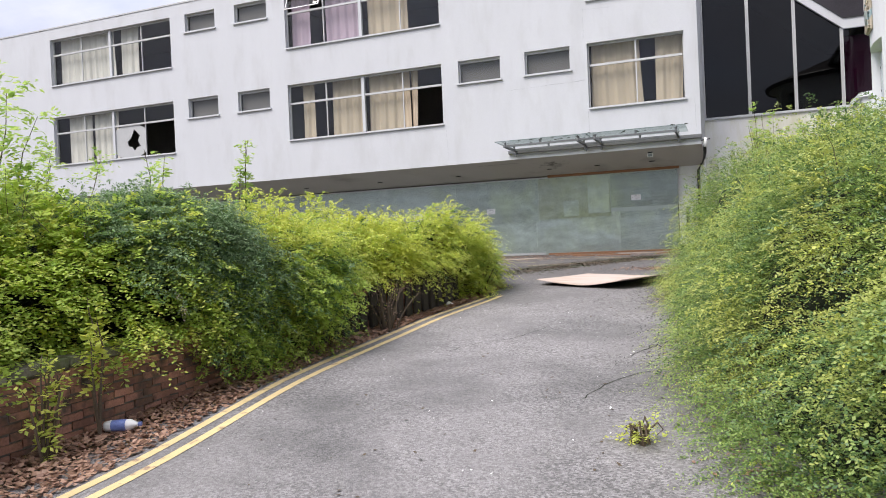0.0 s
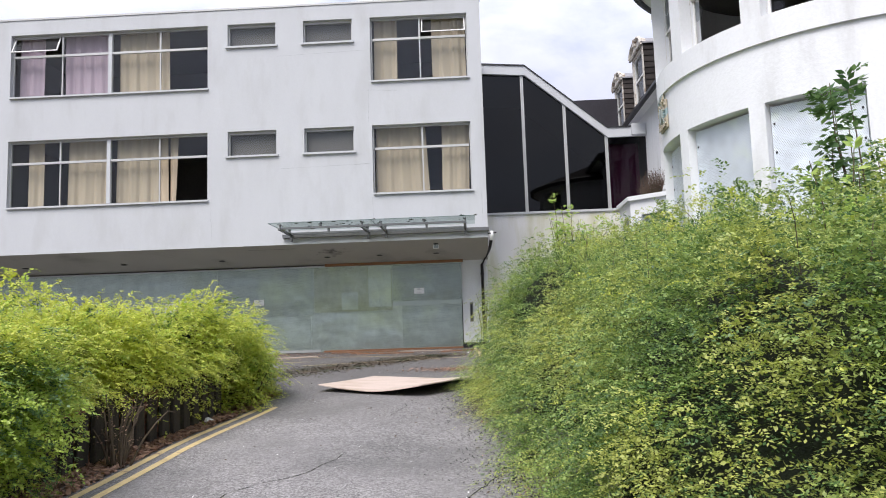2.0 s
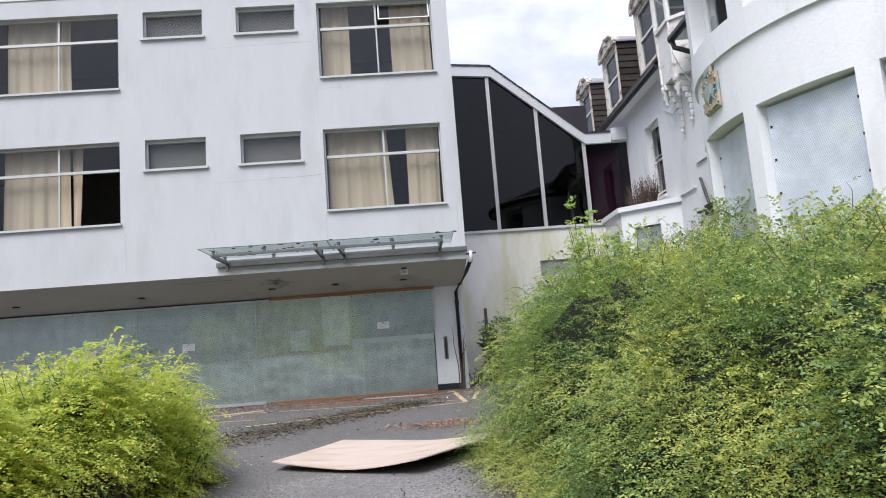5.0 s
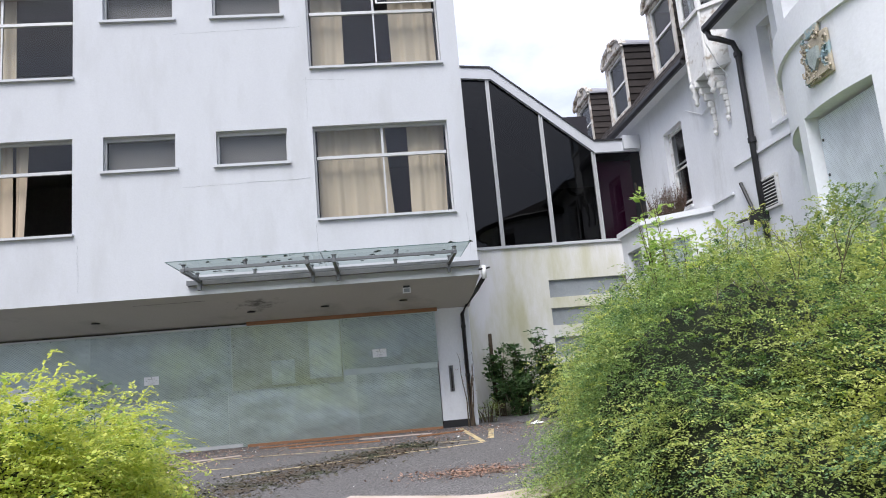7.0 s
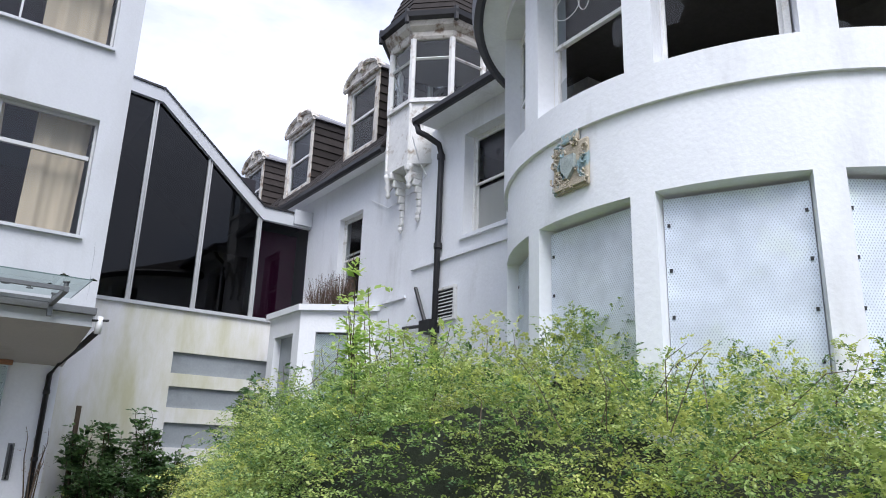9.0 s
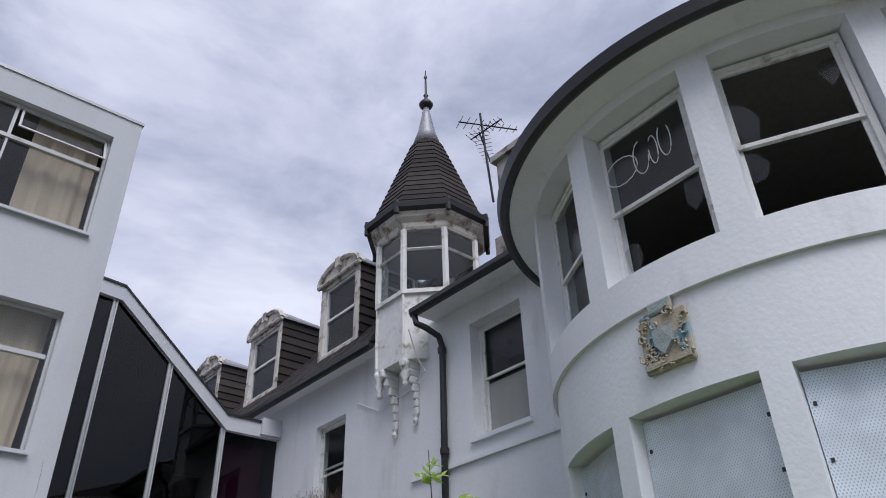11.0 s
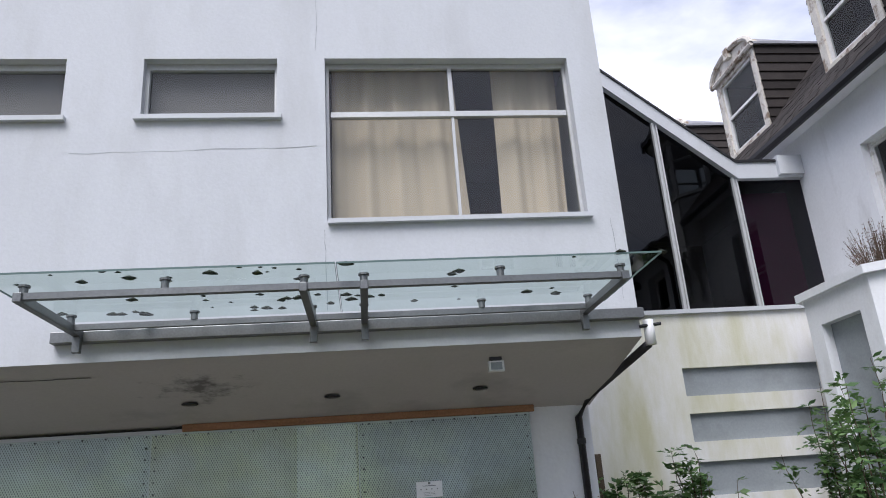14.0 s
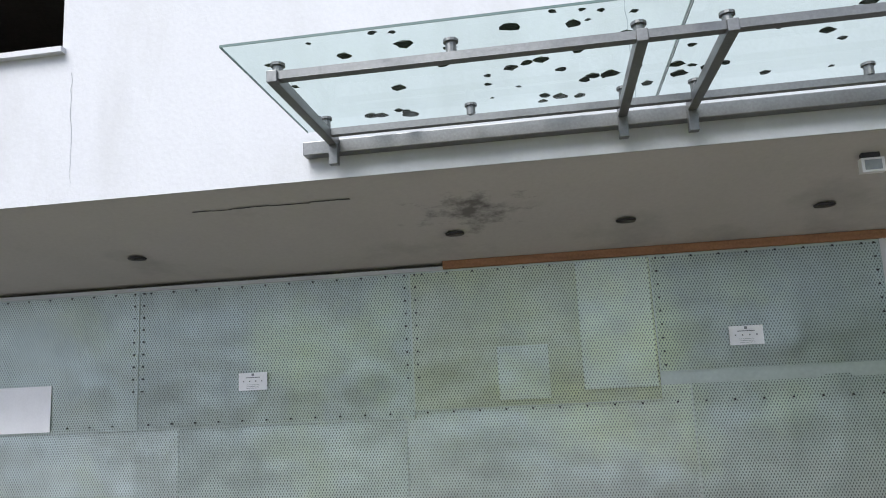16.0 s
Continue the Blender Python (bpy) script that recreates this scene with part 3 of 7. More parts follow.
def build_block():
    holes = []
    for z0, z1, zs in ROWS_Z:
        holes += [(a, b, z0, z1) for a, b in BIG] + [(a, b, zs, z1) for a, b in SMALL]
    setting("wall_south", holed_wall((FX0, FX1), (SOFF, TOP), holes, 0, 0.22, facade_put), M["render"], "white rendered front wall of the modern block, streaked with dirt", "wall")
    side = Mesh().box((FX1 - 0.2, FY + 0.22, SOFF), (FX1, 34, TOP))
    setting("wall_east", side, M["render"], "white rendered end wall of the modern block", "wall")
    setting("wall_west", Mesh().box((FX0, FY + 0.22, SOFF), (FX0 + 0.2, 34, TOP)), M["render"], "white rendered far end wall", "wall")
    setting("wall_north", Mesh().box((FX0 + 0.2, 33.8, SOFF), (FX1 - 0.2, 34, TOP)), M["render"], "white rendered back wall", "wall")
    setting("roof", Mesh().box((FX0 + 0.2, FY + 0.22, 9.2), (FX1 - 0.2, 33.8, 9.35)), M["lead"], "flat grey roof of the modern block", "roof")
    setting("trim", Mesh().box((FX0, FY - 0.02, TOP), (FX1 + 0.02, FY + 0.3, TOP + 0.05)), M["alu"], "thin metal capping along the parapet", "trim")
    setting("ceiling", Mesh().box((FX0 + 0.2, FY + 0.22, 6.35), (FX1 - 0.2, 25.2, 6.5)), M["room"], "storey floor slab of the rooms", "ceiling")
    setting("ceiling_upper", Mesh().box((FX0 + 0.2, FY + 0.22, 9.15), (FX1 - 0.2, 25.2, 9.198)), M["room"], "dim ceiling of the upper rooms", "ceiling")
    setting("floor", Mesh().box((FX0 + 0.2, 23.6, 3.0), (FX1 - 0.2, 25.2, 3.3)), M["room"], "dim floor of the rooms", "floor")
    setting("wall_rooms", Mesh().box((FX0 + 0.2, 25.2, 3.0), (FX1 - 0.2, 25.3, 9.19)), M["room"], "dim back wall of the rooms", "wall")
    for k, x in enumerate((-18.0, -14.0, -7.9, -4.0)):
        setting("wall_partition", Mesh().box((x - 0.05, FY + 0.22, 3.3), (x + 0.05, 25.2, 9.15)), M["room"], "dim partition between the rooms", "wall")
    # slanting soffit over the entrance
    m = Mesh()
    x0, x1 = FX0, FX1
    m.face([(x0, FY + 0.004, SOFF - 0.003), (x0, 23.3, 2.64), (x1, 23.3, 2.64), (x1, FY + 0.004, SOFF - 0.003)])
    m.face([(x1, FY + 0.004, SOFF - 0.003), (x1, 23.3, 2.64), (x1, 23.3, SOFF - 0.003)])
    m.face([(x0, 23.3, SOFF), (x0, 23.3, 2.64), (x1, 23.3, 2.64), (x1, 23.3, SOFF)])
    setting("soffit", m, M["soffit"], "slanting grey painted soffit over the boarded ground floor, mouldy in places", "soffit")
    j = Mesh()
    for k in range(8):
        y = FY + 0.32 + 0.012 * math.sin(k * 1.7)
        xa, xb = -7.2 + k * 0.16, -7.2 + (k + 1) * 0.16
        zz = SOFF - 0.32 * 0.2125 - 0.006
        j.face([(xa, y, zz), (xb, y, zz), (xb, y + 0.012 + 0.002 * k, zz - 0.003), (xa, y + 0.012, zz - 0.003)])
    part("crack", j, M["black_paint"], bpy.data.objects["soffit"], "thin open joint in the soffit board")
    setting("wall_ground_floor", Mesh().box((FX0, 23.45, 0.0), (-1.02, 23.6, 3.0)), M["room_shade"], "ground floor wall behind the boarding, coloured near-black as shade", "wall")
    setting("wall_side_ground", Mesh().box((-1.02, 23.3, 0.0), (FX1 - 0.02, 26.0, 3.03)), M["stucco"], "white side wall beside the entrance", "wall")
    pier = Mesh().box((-1.6, 23.28, 0.35), (-1.02, 23.445, 2.66))
    setting("wall_pier", pier, M["stucco"], "white rendered pier beside the boarding", "wall")
    setting("baseboard", Mesh().box((-1.62, 23.265, 0.0), (-0.98, 23.445, 0.348)), M["black_paint"], "black painted plinth of the pier", "trim")


def window_unit(index, u0, u1, v0, v1, halves, put, label, open_pane=None, missing=(), cracked=()):
    """An aluminium window: each half with a transom and a mullion, panes between."""
    w = thing("window_%d" % index, label, "window", "structure")
    d0, d1 = 0.11, 0.16
    fr = Mesh()
    t = 0.035
    fr.box((u0, v0, d0), (u0 + t, v1, d1), put).box((u1 - t, v0, d0), (u1, v1, d1), put)
    fr.box((u0 + t, v0, d0), (u1 - t, v0 + t, d1), put).box((u0 + t, v1 - t - 0.02, d0), (u1 - t, v1, d1), put)
    soft_edges(part("window_frame", fr, M["alu"], w), 0.004, 1)
    part("window_sill", Mesh().box((u0 + 0.01, v0 - 0.045, -0.06), (u1 + 0.03, v0, 0.1), put), M["render"], w, "white painted sill")
    n = 0
    for h in range(halves):
        a = u0 + (u1 - u0) * h / halves
        b = u0 + (u1 - u0) * (h + 1) / halves
        if h:
            part("mullion", Mesh().box((a - 0.05, v0 + t, d0 - 0.03), (a + 0.05, v1 - t, d1 + 0.02), put), M["render"], w, "thick white mullion")
        mid, tr = (a + b) / 2 + 0.02, v1 - (v1 - v0) * 0.335
        part("transom", Mesh().box((a + 0.05, tr - 0.03, d0 - 0.01), (b - 0.05, tr + 0.03, d1), put), M["alu"], w)
        part("glazing_bar", Mesh().box((mid - 0.022, tr + 0.03, d0), (mid + 0.022, v1 - 0.05, d1 - 0.005), put), M["alu"], w)
        part("glazing_bar", Mesh().box((mid - 0.015, v0 + t, d0 + 0.005), (mid + 0.015, tr - 0.03, d1 - 0.005), put), M["alu"], w)
        for a2, b2, c2, e2 in ((a, mid, tr, v1), (mid, b, tr, v1), (a, mid, v0, tr), (mid, b, v0, tr)):
            n += 1
            if n in missing:
                continue
            if n == open_pane:
                sash = thing_sash(a2 + 0.06, b2 - 0.05, c2 + 0.04, e2 - 0.06, put)
                sash.parent = w
                continue
            if n in cracked:
                g = Mesh()
                rng = random.Random(index * 7 + n)
                cu, cv = a2 + (b2 - a2) * 0.62, c2 + (e2 - c2) * 0.5
                ring, outer = [], []
                for k in range(12):
                    an = 2 * math.pi * k / 12
                    r = rng.uniform(0.25, 0.75)
                    ring.append((cu + math.cos(an) * r * (b2 - a2) * 0.36, cv + math.sin(an) * r * (e2 - c2) * 0.5))
                    s = min((b2 - a2) / 2 / max(abs(math.cos(an)), 1e-6), (e2 - c2) / 2 / max(abs(math.sin(an)), 1e-6))
                    outer.append(((a2 + b2) / 2 + math.cos(an) * s, (c2 + e2) / 2 + math.sin(an) * s))
                for k in range(12):
                    j = (k + 1) % 12
                    g.face([put(*ring[k], 0.135), put(*ring[j], 0.135), put(*outer[j], 0.135), put(*outer[k], 0.135)])
                part("pane", g, M["pane_film"], w, "broken pale window pane").visible_shadow = False
                continue
            part("pane", Mesh().face([put(a2, c2, 0.135), put(b2, c2, 0.135), put(b2, e2, 0.135), put(a2, e2, 0.135)]), M["pane"], w).visible_shadow = False
    return w


def thing_sash(a, b, c, e, put):
    """A top-hung light that stands open."""
    def tilt(u, v, w):
        k = math.sin(radians(24))
        return put(u, e - (e - v) * math.cos(radians(24)), w - (e - v) * k)
    fr = Mesh()
    for q in (((a, c, 0.11), (a + 0.03, e, 0.14)), ((b - 0.03, c, 0.11), (b, e, 0.14)), ((a + 0.03, c, 0.11), (b - 0.03, c + 0.03, 0.14)), ((a + 0.03, e - 0.03, 0.11), (b - 0.03, e, 0.14))):
        fr.box(q[0], q[1], tilt)
    s = part("open_light", fr, M["alu"], None, "white framed top light standing open")
    g = part("pane", Mesh().face([tilt(a + 0.03, c + 0.03, 0.125), tilt(b - 0.03, c + 0.03, 0.125), tilt(b - 0.03, e - 0.03, 0.125), tilt(a + 0.03, e - 0.03, 0.125)]), M["pane"], s)
    g.visible_shadow = False
    return s


def small_window(index, u0, u1, v0, v1, put):
    w = thing("window_%d" % index, "narrow bathroom window in a dull white frame", "window", "structure")
    fr = Mesh()
    t = 0.035
    fr.box((u0, v0, 0.1), (u0 + t, v1, 0.16), put).box((u1 - t, v0, 0.1), (u1, v1, 0.16), put)
    fr.box((u0 + t, v0, 0.1), (u1 - t, v0 + t, 0.16), put).box((u0 + t, v1 - 0.07, 0.1), (u1 - t, v1, 0.16), put)
    part("window_frame", fr, M["alu"], w)
    part("window_sill", Mesh().box((u0 - 0.05, v0 - 0.05, -0.06), (u1 + 0.05, v0, 0.1), put), M["render"], w)
    part("pane", Mesh().face([put(u0, v0, 0.135), put(u1, v0, 0.135), put(u1, v1, 0.135), put(u0, v1, 0.135)]), M["pane"], w).visible_shadow = False
    part("blind", Mesh().box((u0 + 0.03, v0, 0.215), (u1 - 0.03, v1, 0.222), put), M["room"], w, "dim frosted backing")


def curtain(u0, u1, v0, v1, mat, label, seed, put, folds=9.0, lean=0.0):
    """A hanging curtain with uneven folds."""
    rng = random.Random(seed)
    m = Mesh()
    nu, nv = max(12, int((u1 - u0) * 40)), 8
    ph = [rng.uniform(0, 6.28) for _ in range(3)]
    k = len(m.v)
    for j in range(nv + 1):
        for i in range(nu + 1):
            s, h = i / nu, j / nv
            u = u0 + (u1 - u0) * s
            fold = math.sin(u * folds * 2.1 + ph[0] + 0.5 * math.sin(u * 5 + ph[1]))
            d = 0.026 * math.copysign(abs(fold) ** 0.8, fold) + 0.014 * math.sin(u * folds * 4.7 + ph[2]) * (0.5 + 0.5 * h)
            uu = u + lean * (1 - h) * s + 0.012 * math.sin(h * 2.4 + ph[1])
            m.v.append(put(uu, v0 + (v1 - v0) * h, 0.36 + d))
    for j in range(nv):
        for i in range(nu):
            a = k + j * (nu + 1) + i
            m.f.append((a, a + 1, a + nu + 2, a + nu + 1))
    ob = tagged(part("curtain", m, mat, None, "", True), label, "curtain", "hotel room curtains")
    return ob


def build_block_windows():
    n = 0
    for row, (z0, z1, zs) in enumerate(ROWS_Z):
        for k, (a, b) in enumerate(BIG):
            n += 1
            halves = 1 if k == 2 else 2
            label = "wide aluminium window with white sill and transom lights"
            kw = {}
            if row == 1 and k == 2:
                kw, label = {"open_pane": 2}, "wide aluminium window with one top light open"
            if row == 1 and k == 1:
                kw, label = {"open_pane": 1}, "double aluminium window with one top light open"
            if row == 0 and k == 1:
                kw, label = {"missing": (8,)}, "double aluminium window with a pane smashed out"
            if row == 0 and k == 0:
                kw, label = {"cracked": (7,), "missing": (8,)}, "double aluminium window with smashed panes"
            window_unit(n, a, b, z0, z1, halves, facade_put, label, **kw)
        for a, b in SMALL:
            n += 1
            small_window(n, a, b, zs, z1, facade_put)
    B, L, W = M["curtain"], M["curtain_lilac"], M["curtain_white"]
    beige, lilac, white = "beige curtain hanging behind the window", "faded lilac curtain hanging behind the window", "off-white curtain hanging behind the window"
    for i, (u0, u1, row, mt, lb, lean) in enumerate((
            (-3.72, -2.42, 0, B, beige, 0.12), (-1.98, -1.25, 0, B, beige, -0.03),
            (-3.72, -3.1, 1, B, beige, 0.0), (-2.15, -1.25, 1, B, beige, 0.0),
            (-13.2, -12.75, 0, B, beige, 0.0), (-12.1, -10.95, 0, B, beige, 0.0), (-10.75, -9.35, 0, B, beige, 0.05), (-9.3, -9.05, 0, B, beige, -0.1),
            (-13.5, -12.8, 1, L, lilac, 0.0), (-12.2, -10.9, 1, L, lilac, 0.0), (-10.7, -9.3, 1, B, beige, 0.0),
            (-23.5, -22.4, 0, W, white, 0.0), (-22.3, -21.1, 0, W, white, 0.0),
            (-23.8, -21.2, 1, W, white, 0.1), (-20.8, -20.0, 1, W, white, 0.0))):
        z0, z1, _ = ROWS_Z[row]
        curtain(u0, u1, z0 - 0.05, 6.352 if row == 0 else 9.152, mt, lb, i, facade_put, 9.0, lean)


def build_render_cracks():
    """Hairline joints in the render."""
    rng = random.Random(2)
    for a, b in (((-6.2, 5.05), (-3.86, 5.09)), ((-3.80, 4.2), (-3.78, 3.42)), ((-3.86, 6.2), (-3.84, 7.1)), ((-8.05, 4.1), (-8.03, 3.2)), ((-3.9, 7.05), (-3.1, 7.02)), ((-6.3, 8.1), (-3.9, 8.15)), ((-0.98, 4.25), (-0.97, 3.4))):
        m = Mesh()
        n = 12
        pts = [(a[0] + (b[0] - a[0]) * k / n + rng.uniform(-0.008, 0.008), a[1] + (b[1] - a[1]) * k / n + rng.uniform(-0.008, 0.008)) for k in range(n + 1)]
        for p, q in zip(pts, pts[1:]):
            w = rng.uniform(0.001, 0.003)
            v = abs(b[1] - a[1]) > abs(b[0] - a[0])
            dx, dz = (w, 0) if v else (0, w)
            m.face([(p[0] - dx, FY - 0.003, p[1] - dz), (q[0] - dx, FY - 0.003, q[1] - dz), (q[0] + dx, FY - 0.003, q[1] + dz), (p[0] + dx, FY - 0.003, p[1] + dz)])
        part("crack", m, M["board_grey"], bpy.data.objects["wall_south"], "hairline crack in the render")


build_block()
build_block_windows()
build_render_cracks()


# ---- boarded ground floor ----
def build_hoarding():
    h = thing("hoarding", "galvanised perforated security sheets screwed over the ground floor front", "hoarding")
    top = [(-20.0, -17.2), (-17.2, -14.4), (-14.4, -11.3), (-11.3, -8.52), (-8.52, -5.77), (-5.77, -3.55), (-3.55, -1.6)]
    low = [(-20.0, -16.6), (-16.6, -13.8), (-13.8, -10.9), (-10.9, -8.1), (-8.1, -5.86), (-5.86, -3.3), (-3.3, -1.62)]
    for k, (a, b) in enumerate(top):
        z0 = 1.23 if k < 5 else 1.30 if k == 5 else 1.54
        sheet_panel(h, a, b, z0, 2.6, 23.22 - 0.004 * (k % 2), "sheet_olive" if k == 5 else "sheet")
    for k, (a, b) in enumerate(low):
        z1 = 1.26 if k < 5 else 1.56
        sheet_panel(h, a, b, 0.16, z1, 23.232 + 0.004 * (k % 2), "sheet_light" if k in (3, 5) else "sheet", 0.13 if k > 4 else 0.03)
    for x0, x1, z0, z1 in ((-4.22, -3.58, 1.42, 2.57), (-4.98, -4.52, 1.36, 1.84)):
        part("patch", Mesh().box((x0, 23.190, z0), (x1, 23.193, z1)), M["sheet_light"], h, "paler rubbed patch on the sheeting")
    scr = Mesh()
    for a, b in top:
        for i in range(9):
            for x in (a + 0.05, b - 0.05):
                z = 1.6 + i * 0.12
                scr.box((x - 0.008, 23.204, z - 0.008), (x + 0.008, 23.214, z + 0.008))
        for i in range(int((b - a) / 0.24)):
            for z in (1.28, 2.56):
                x = a + 0.12 + i * 0.24
                scr.box((x - 0.008, 23.204, z - 0.008), (x + 0.008, 23.214, z + 0.008))
    tagged(part("screws", scr, M["black_paint"], h), kind="stuff")
    b = tagged(soft_edges(part("timber_batten", Mesh().box((-5.44, 23.16, 2.59), (-1.55, 23.215, 2.665)), M["timber"]), 0.004), "brown timber batten fixed along the top of the sheets", "batten")
    setting("trim_batten", Mesh().box((-20, 23.19, 2.585), (-5.445, 23.215, 2.62)), M["render"], "thin white bead above the sheets", "trim")
    setting("trim_foot", Mesh().box((-20, 23.185, 0.21), (-5.6, 23.214, 0.275)), M["alu"], "pale flashing along the foot of the sheets", "trim")
    tagged(soft_edges(part("timber_batten", Mesh().box((-5.5, 23.15, 0.19), (-1.62, 23.205, 0.25)), M["timber"]), 0.004), "brown timber batten along the foot of the sheets", "batten")
    for x, z in ((-2.94, 1.74), (-7.47, 1.56)):
        n = thing("notice", "small white paper notice with grey print on the sheeting", "notice", group="notices on the hoarding")
        part("sheet", Mesh().box((x, 23.196, z), (x + 0.285, 23.2, z + 0.165)), M["paper"], n)
        p = Mesh()
        for i in range(3):
            p.box((x + 0.08, 23.193, z + 0.05 - i * 0.016), (x + 0.205, 23.1958, z + 0.0525 - i * 0.016))
        for i in range(4):
            p.lathe((x + 0.05 + i * 0.06, 23.1945, z + 0.085), [(0.006, -0.006), (0.006, 0.006)], 6)
        p.box((x + 0.07, 23.193, z + 0.116), (x + 0.215, 23.1958, z + 0.123))
        p.box((x + 0.13, 23.193, z + 0.135), (x + 0.155, 23.1958, z + 0.158))
        part("print", p, M["print"], n)
    part("notice", Mesh().box((-10.03, 23.2, 1.25), (-9.44, 23.206, 1.70)), M["paper"])
    tagged(bpy.context.scene.objects["notice.002"] if "notice.002" in bpy.data.objects else bpy.data.objects["notice.001"], "large pale blank poster taped on the sheeting", "notice")


def sheet_panel(parent, a, b, z0, z1, y, mat="sheet", head=0.03):
    """A perforated sheet with a plain folded border, slightly bowed."""
    m = Mesh()
    nx, nz = 6, 4
    w, h = b - a, z1 - z0
    rng = random.Random(int(a * 100) + int(z0 * 10))
    bow = rng.uniform(0.004, 0.02)
    for j in range(nz + 1):
        for i in range(nx + 1):
            s, t = i / nx, j / nz
            m.v.append((w * s, -bow * math.sin(math.pi * s) * math.sin(math.pi * t) * rng.uniform(0.6, 1.4), h * t))
    for j in range(nz):
        for i in range(nx):
            k = j * (nx + 1) + i
            m.f.append((k, k + 1, k + nx + 2, k + nx + 1))
    k = len(m.v)
    m.box((0, 0.002, 0), (w, 0.012, h))
    ob = part("panel", m, M[mat], parent, "", True)
    ob.location = Vector((a, y, z0)) * UNIT
    e = Mesh()
    for q in (((0, -0.004, 0), (0.005, 0.0, h)), ((w - 0.005, -0.004, 0), (w, 0.0, h)), ((0.005, -0.004, 0), (w - 0.005, 0.0, 0.006)), ((0.005, -0.004, h - head), (w - 0.005, 0, h))):
        e.box(*q)
    f = part("flange", e, M["sheet_edge"], ob)


# ---- glass canopy ----
def build_canopy():
    c = thing("entrance_canopy", "glass canopy on steel brackets over the entrance, littered with dead leaves", "canopy")
    part("beam", Mesh().box((-6.14, FY - 0.1, 3.2), (-0.83, FY - 0.003, 3.30)), M["steel"], c, "grey steel wall channel")
    soft_edges(bpy.data.objects["beam"], 0.006)
    z_in, z_out = 3.26, 3.30
    for x in (-5.9, -3.9, -3.45, -1.42):
        a = Mesh()
        a.box((x - 0.03, 20.1, 3.24), (x + 0.03, FY - 0.1, 3.31)).box((x - 0.032, FY - 0.16, 3.1), (x + 0.032, FY - 0.1, 3.24))
        soft_edges(part("arm", a, M["steel"], c), 0.004)
        for y in (20.2, 21.1):
            part("clamp", Mesh().lathe((x, y, 3.3101), [(0.03, 0), (0.03, 0.06), (0.042, 0.062), (0.042, 0.078)], 12), M["steel"], c)
    for x in (-4.9, -2.4):
        for y in (20.15, 21.12):
            part("clamp", Mesh().lathe((x, y, 3.31), [(0.03, 0), (0.03, 0.06), (0.042, 0.062), (0.042, 0.078)], 12), M["steel"], c)
    part("rail", Mesh().box((-5.93, 20.12, 3.262), (-1.39, 20.18, 3.31)), M["steel"], c)
    part("rail", Mesh().box((-5.87, 21.1, 3.262), (-1.45, 21.15, 3.31)), M["steel"], c)
    for a, b in ((-6.12, -3.66), (-3.645, -1.18)):
        g = part("glass_sheet", Mesh().face([(a, 19.93, 3.395), (b, 19.93, 3.395), (b, 21.37, 3.395), (a, 21.37, 3.395)]), M["canopy_glass"], c, "greenish toughened glass sheet")
        g.visible_shadow = False
        e = Mesh().box((a, 19.926, 3.388), (b, 19.93, 3.402)).box((a - 0.004, 19.93, 3.388), (a, 21.37, 3.402)).box((b, 19.93, 3.388), (b + 0.004, 21.37, 3.402))
        part("glass_edge", e, M["glass_edge"], g, "dark green glass edge")
    rng = random.Random(5)
    spots = [(-5.3, 20.0), (-5.2, 20.02), (-4.9, 20.2), (-4.35, 20.0), (-4.2, 20.02), (-4.1, 20.05), (-5.0, 20.5), (-4.5, 20.6), (-4.42, 20.58), (-4.6, 20.65), (-4.3, 20.75), (-4.2, 20.5),
             (-5.6, 21.2), (-5.4, 21.15), (-5.35, 21.18), (-4.75, 21.1), (-4.4, 21.15), (-4.1, 20.9), (-4.15, 20.95), (-4.0, 20.9), (-3.55, 20.6), (-3.5, 20.9), (-3.4, 20.95), (-3.3, 20.92),
             (-3.1, 20.5), (-2.7, 20.3), (-2.4, 20.6), (-2.2, 20.5), (-1.5, 19.95), (-1.45, 19.98), (-2.0, 21.0), (-1.8, 20.9), (-3.0, 21.15), (-2.6, 21.15)]
    spots += [(rng.uniform(-6.0, -3.7), rng.uniform(19.95, 21.3)) for _ in range(24)] + [(rng.uniform(-3.6, -1.1), rng.uniform(19.95, 21.3)) for _ in range(10)]
    m = Mesh()
    for x, y in spots:
        r = rng.uniform(0.018, 0.065)
        n = 9
        ring = []
        for k in range(n):
            an = 2 * math.pi * k / n
            q = r * rng.uniform(0.6, 1.2)
            ring.append((x + q * math.cos(an), y + q * math.sin(an) * 0.9, 3.408))
        k0 = len(m.v)
        m.v += ring + [(x, y, 3.408 + r * 0.45)]
        for k in range(n):
            m.f.append((k0 + k, k0 + (k + 1) % n, k0 + n))
        m.f.append(tuple(k0 + k for k in reversed(range(n))))
    tagged(part("leaf_debris", m, M["core"]), "clumps of wet dead leaves and moss lying on the canopy glass", "leaf litter", kind="stuff")
    for x in (-13.7, -10.9, -8.15, -5.23, -3.8, -2.25):
        y = 22.54
        z = SOFF - (y - FY) * 0.2125 - 0.004
        d = thing("downlight", "empty downlight hole in the soffit, its inner shade a black disc", "downlight", group="soffit downlights")
        # black rim and flat disc draw the shade inside an open hole
        part("rim", Mesh().lathe((x, y, z - 0.012), [(0.075, 0.0), (0.082, 0.006), (0.082, 0.014)], 18), M["black_paint"], d)
        part("hole", Mesh().lathe((x, y, z - 0.0145), [(0.062, 0), (0.062, 0.002)], 18), M["plastic_black"], d)
    f = thing("floodlight", "small white square floodlight under the soffit", "light")
    x, y = -2.21, 21.72
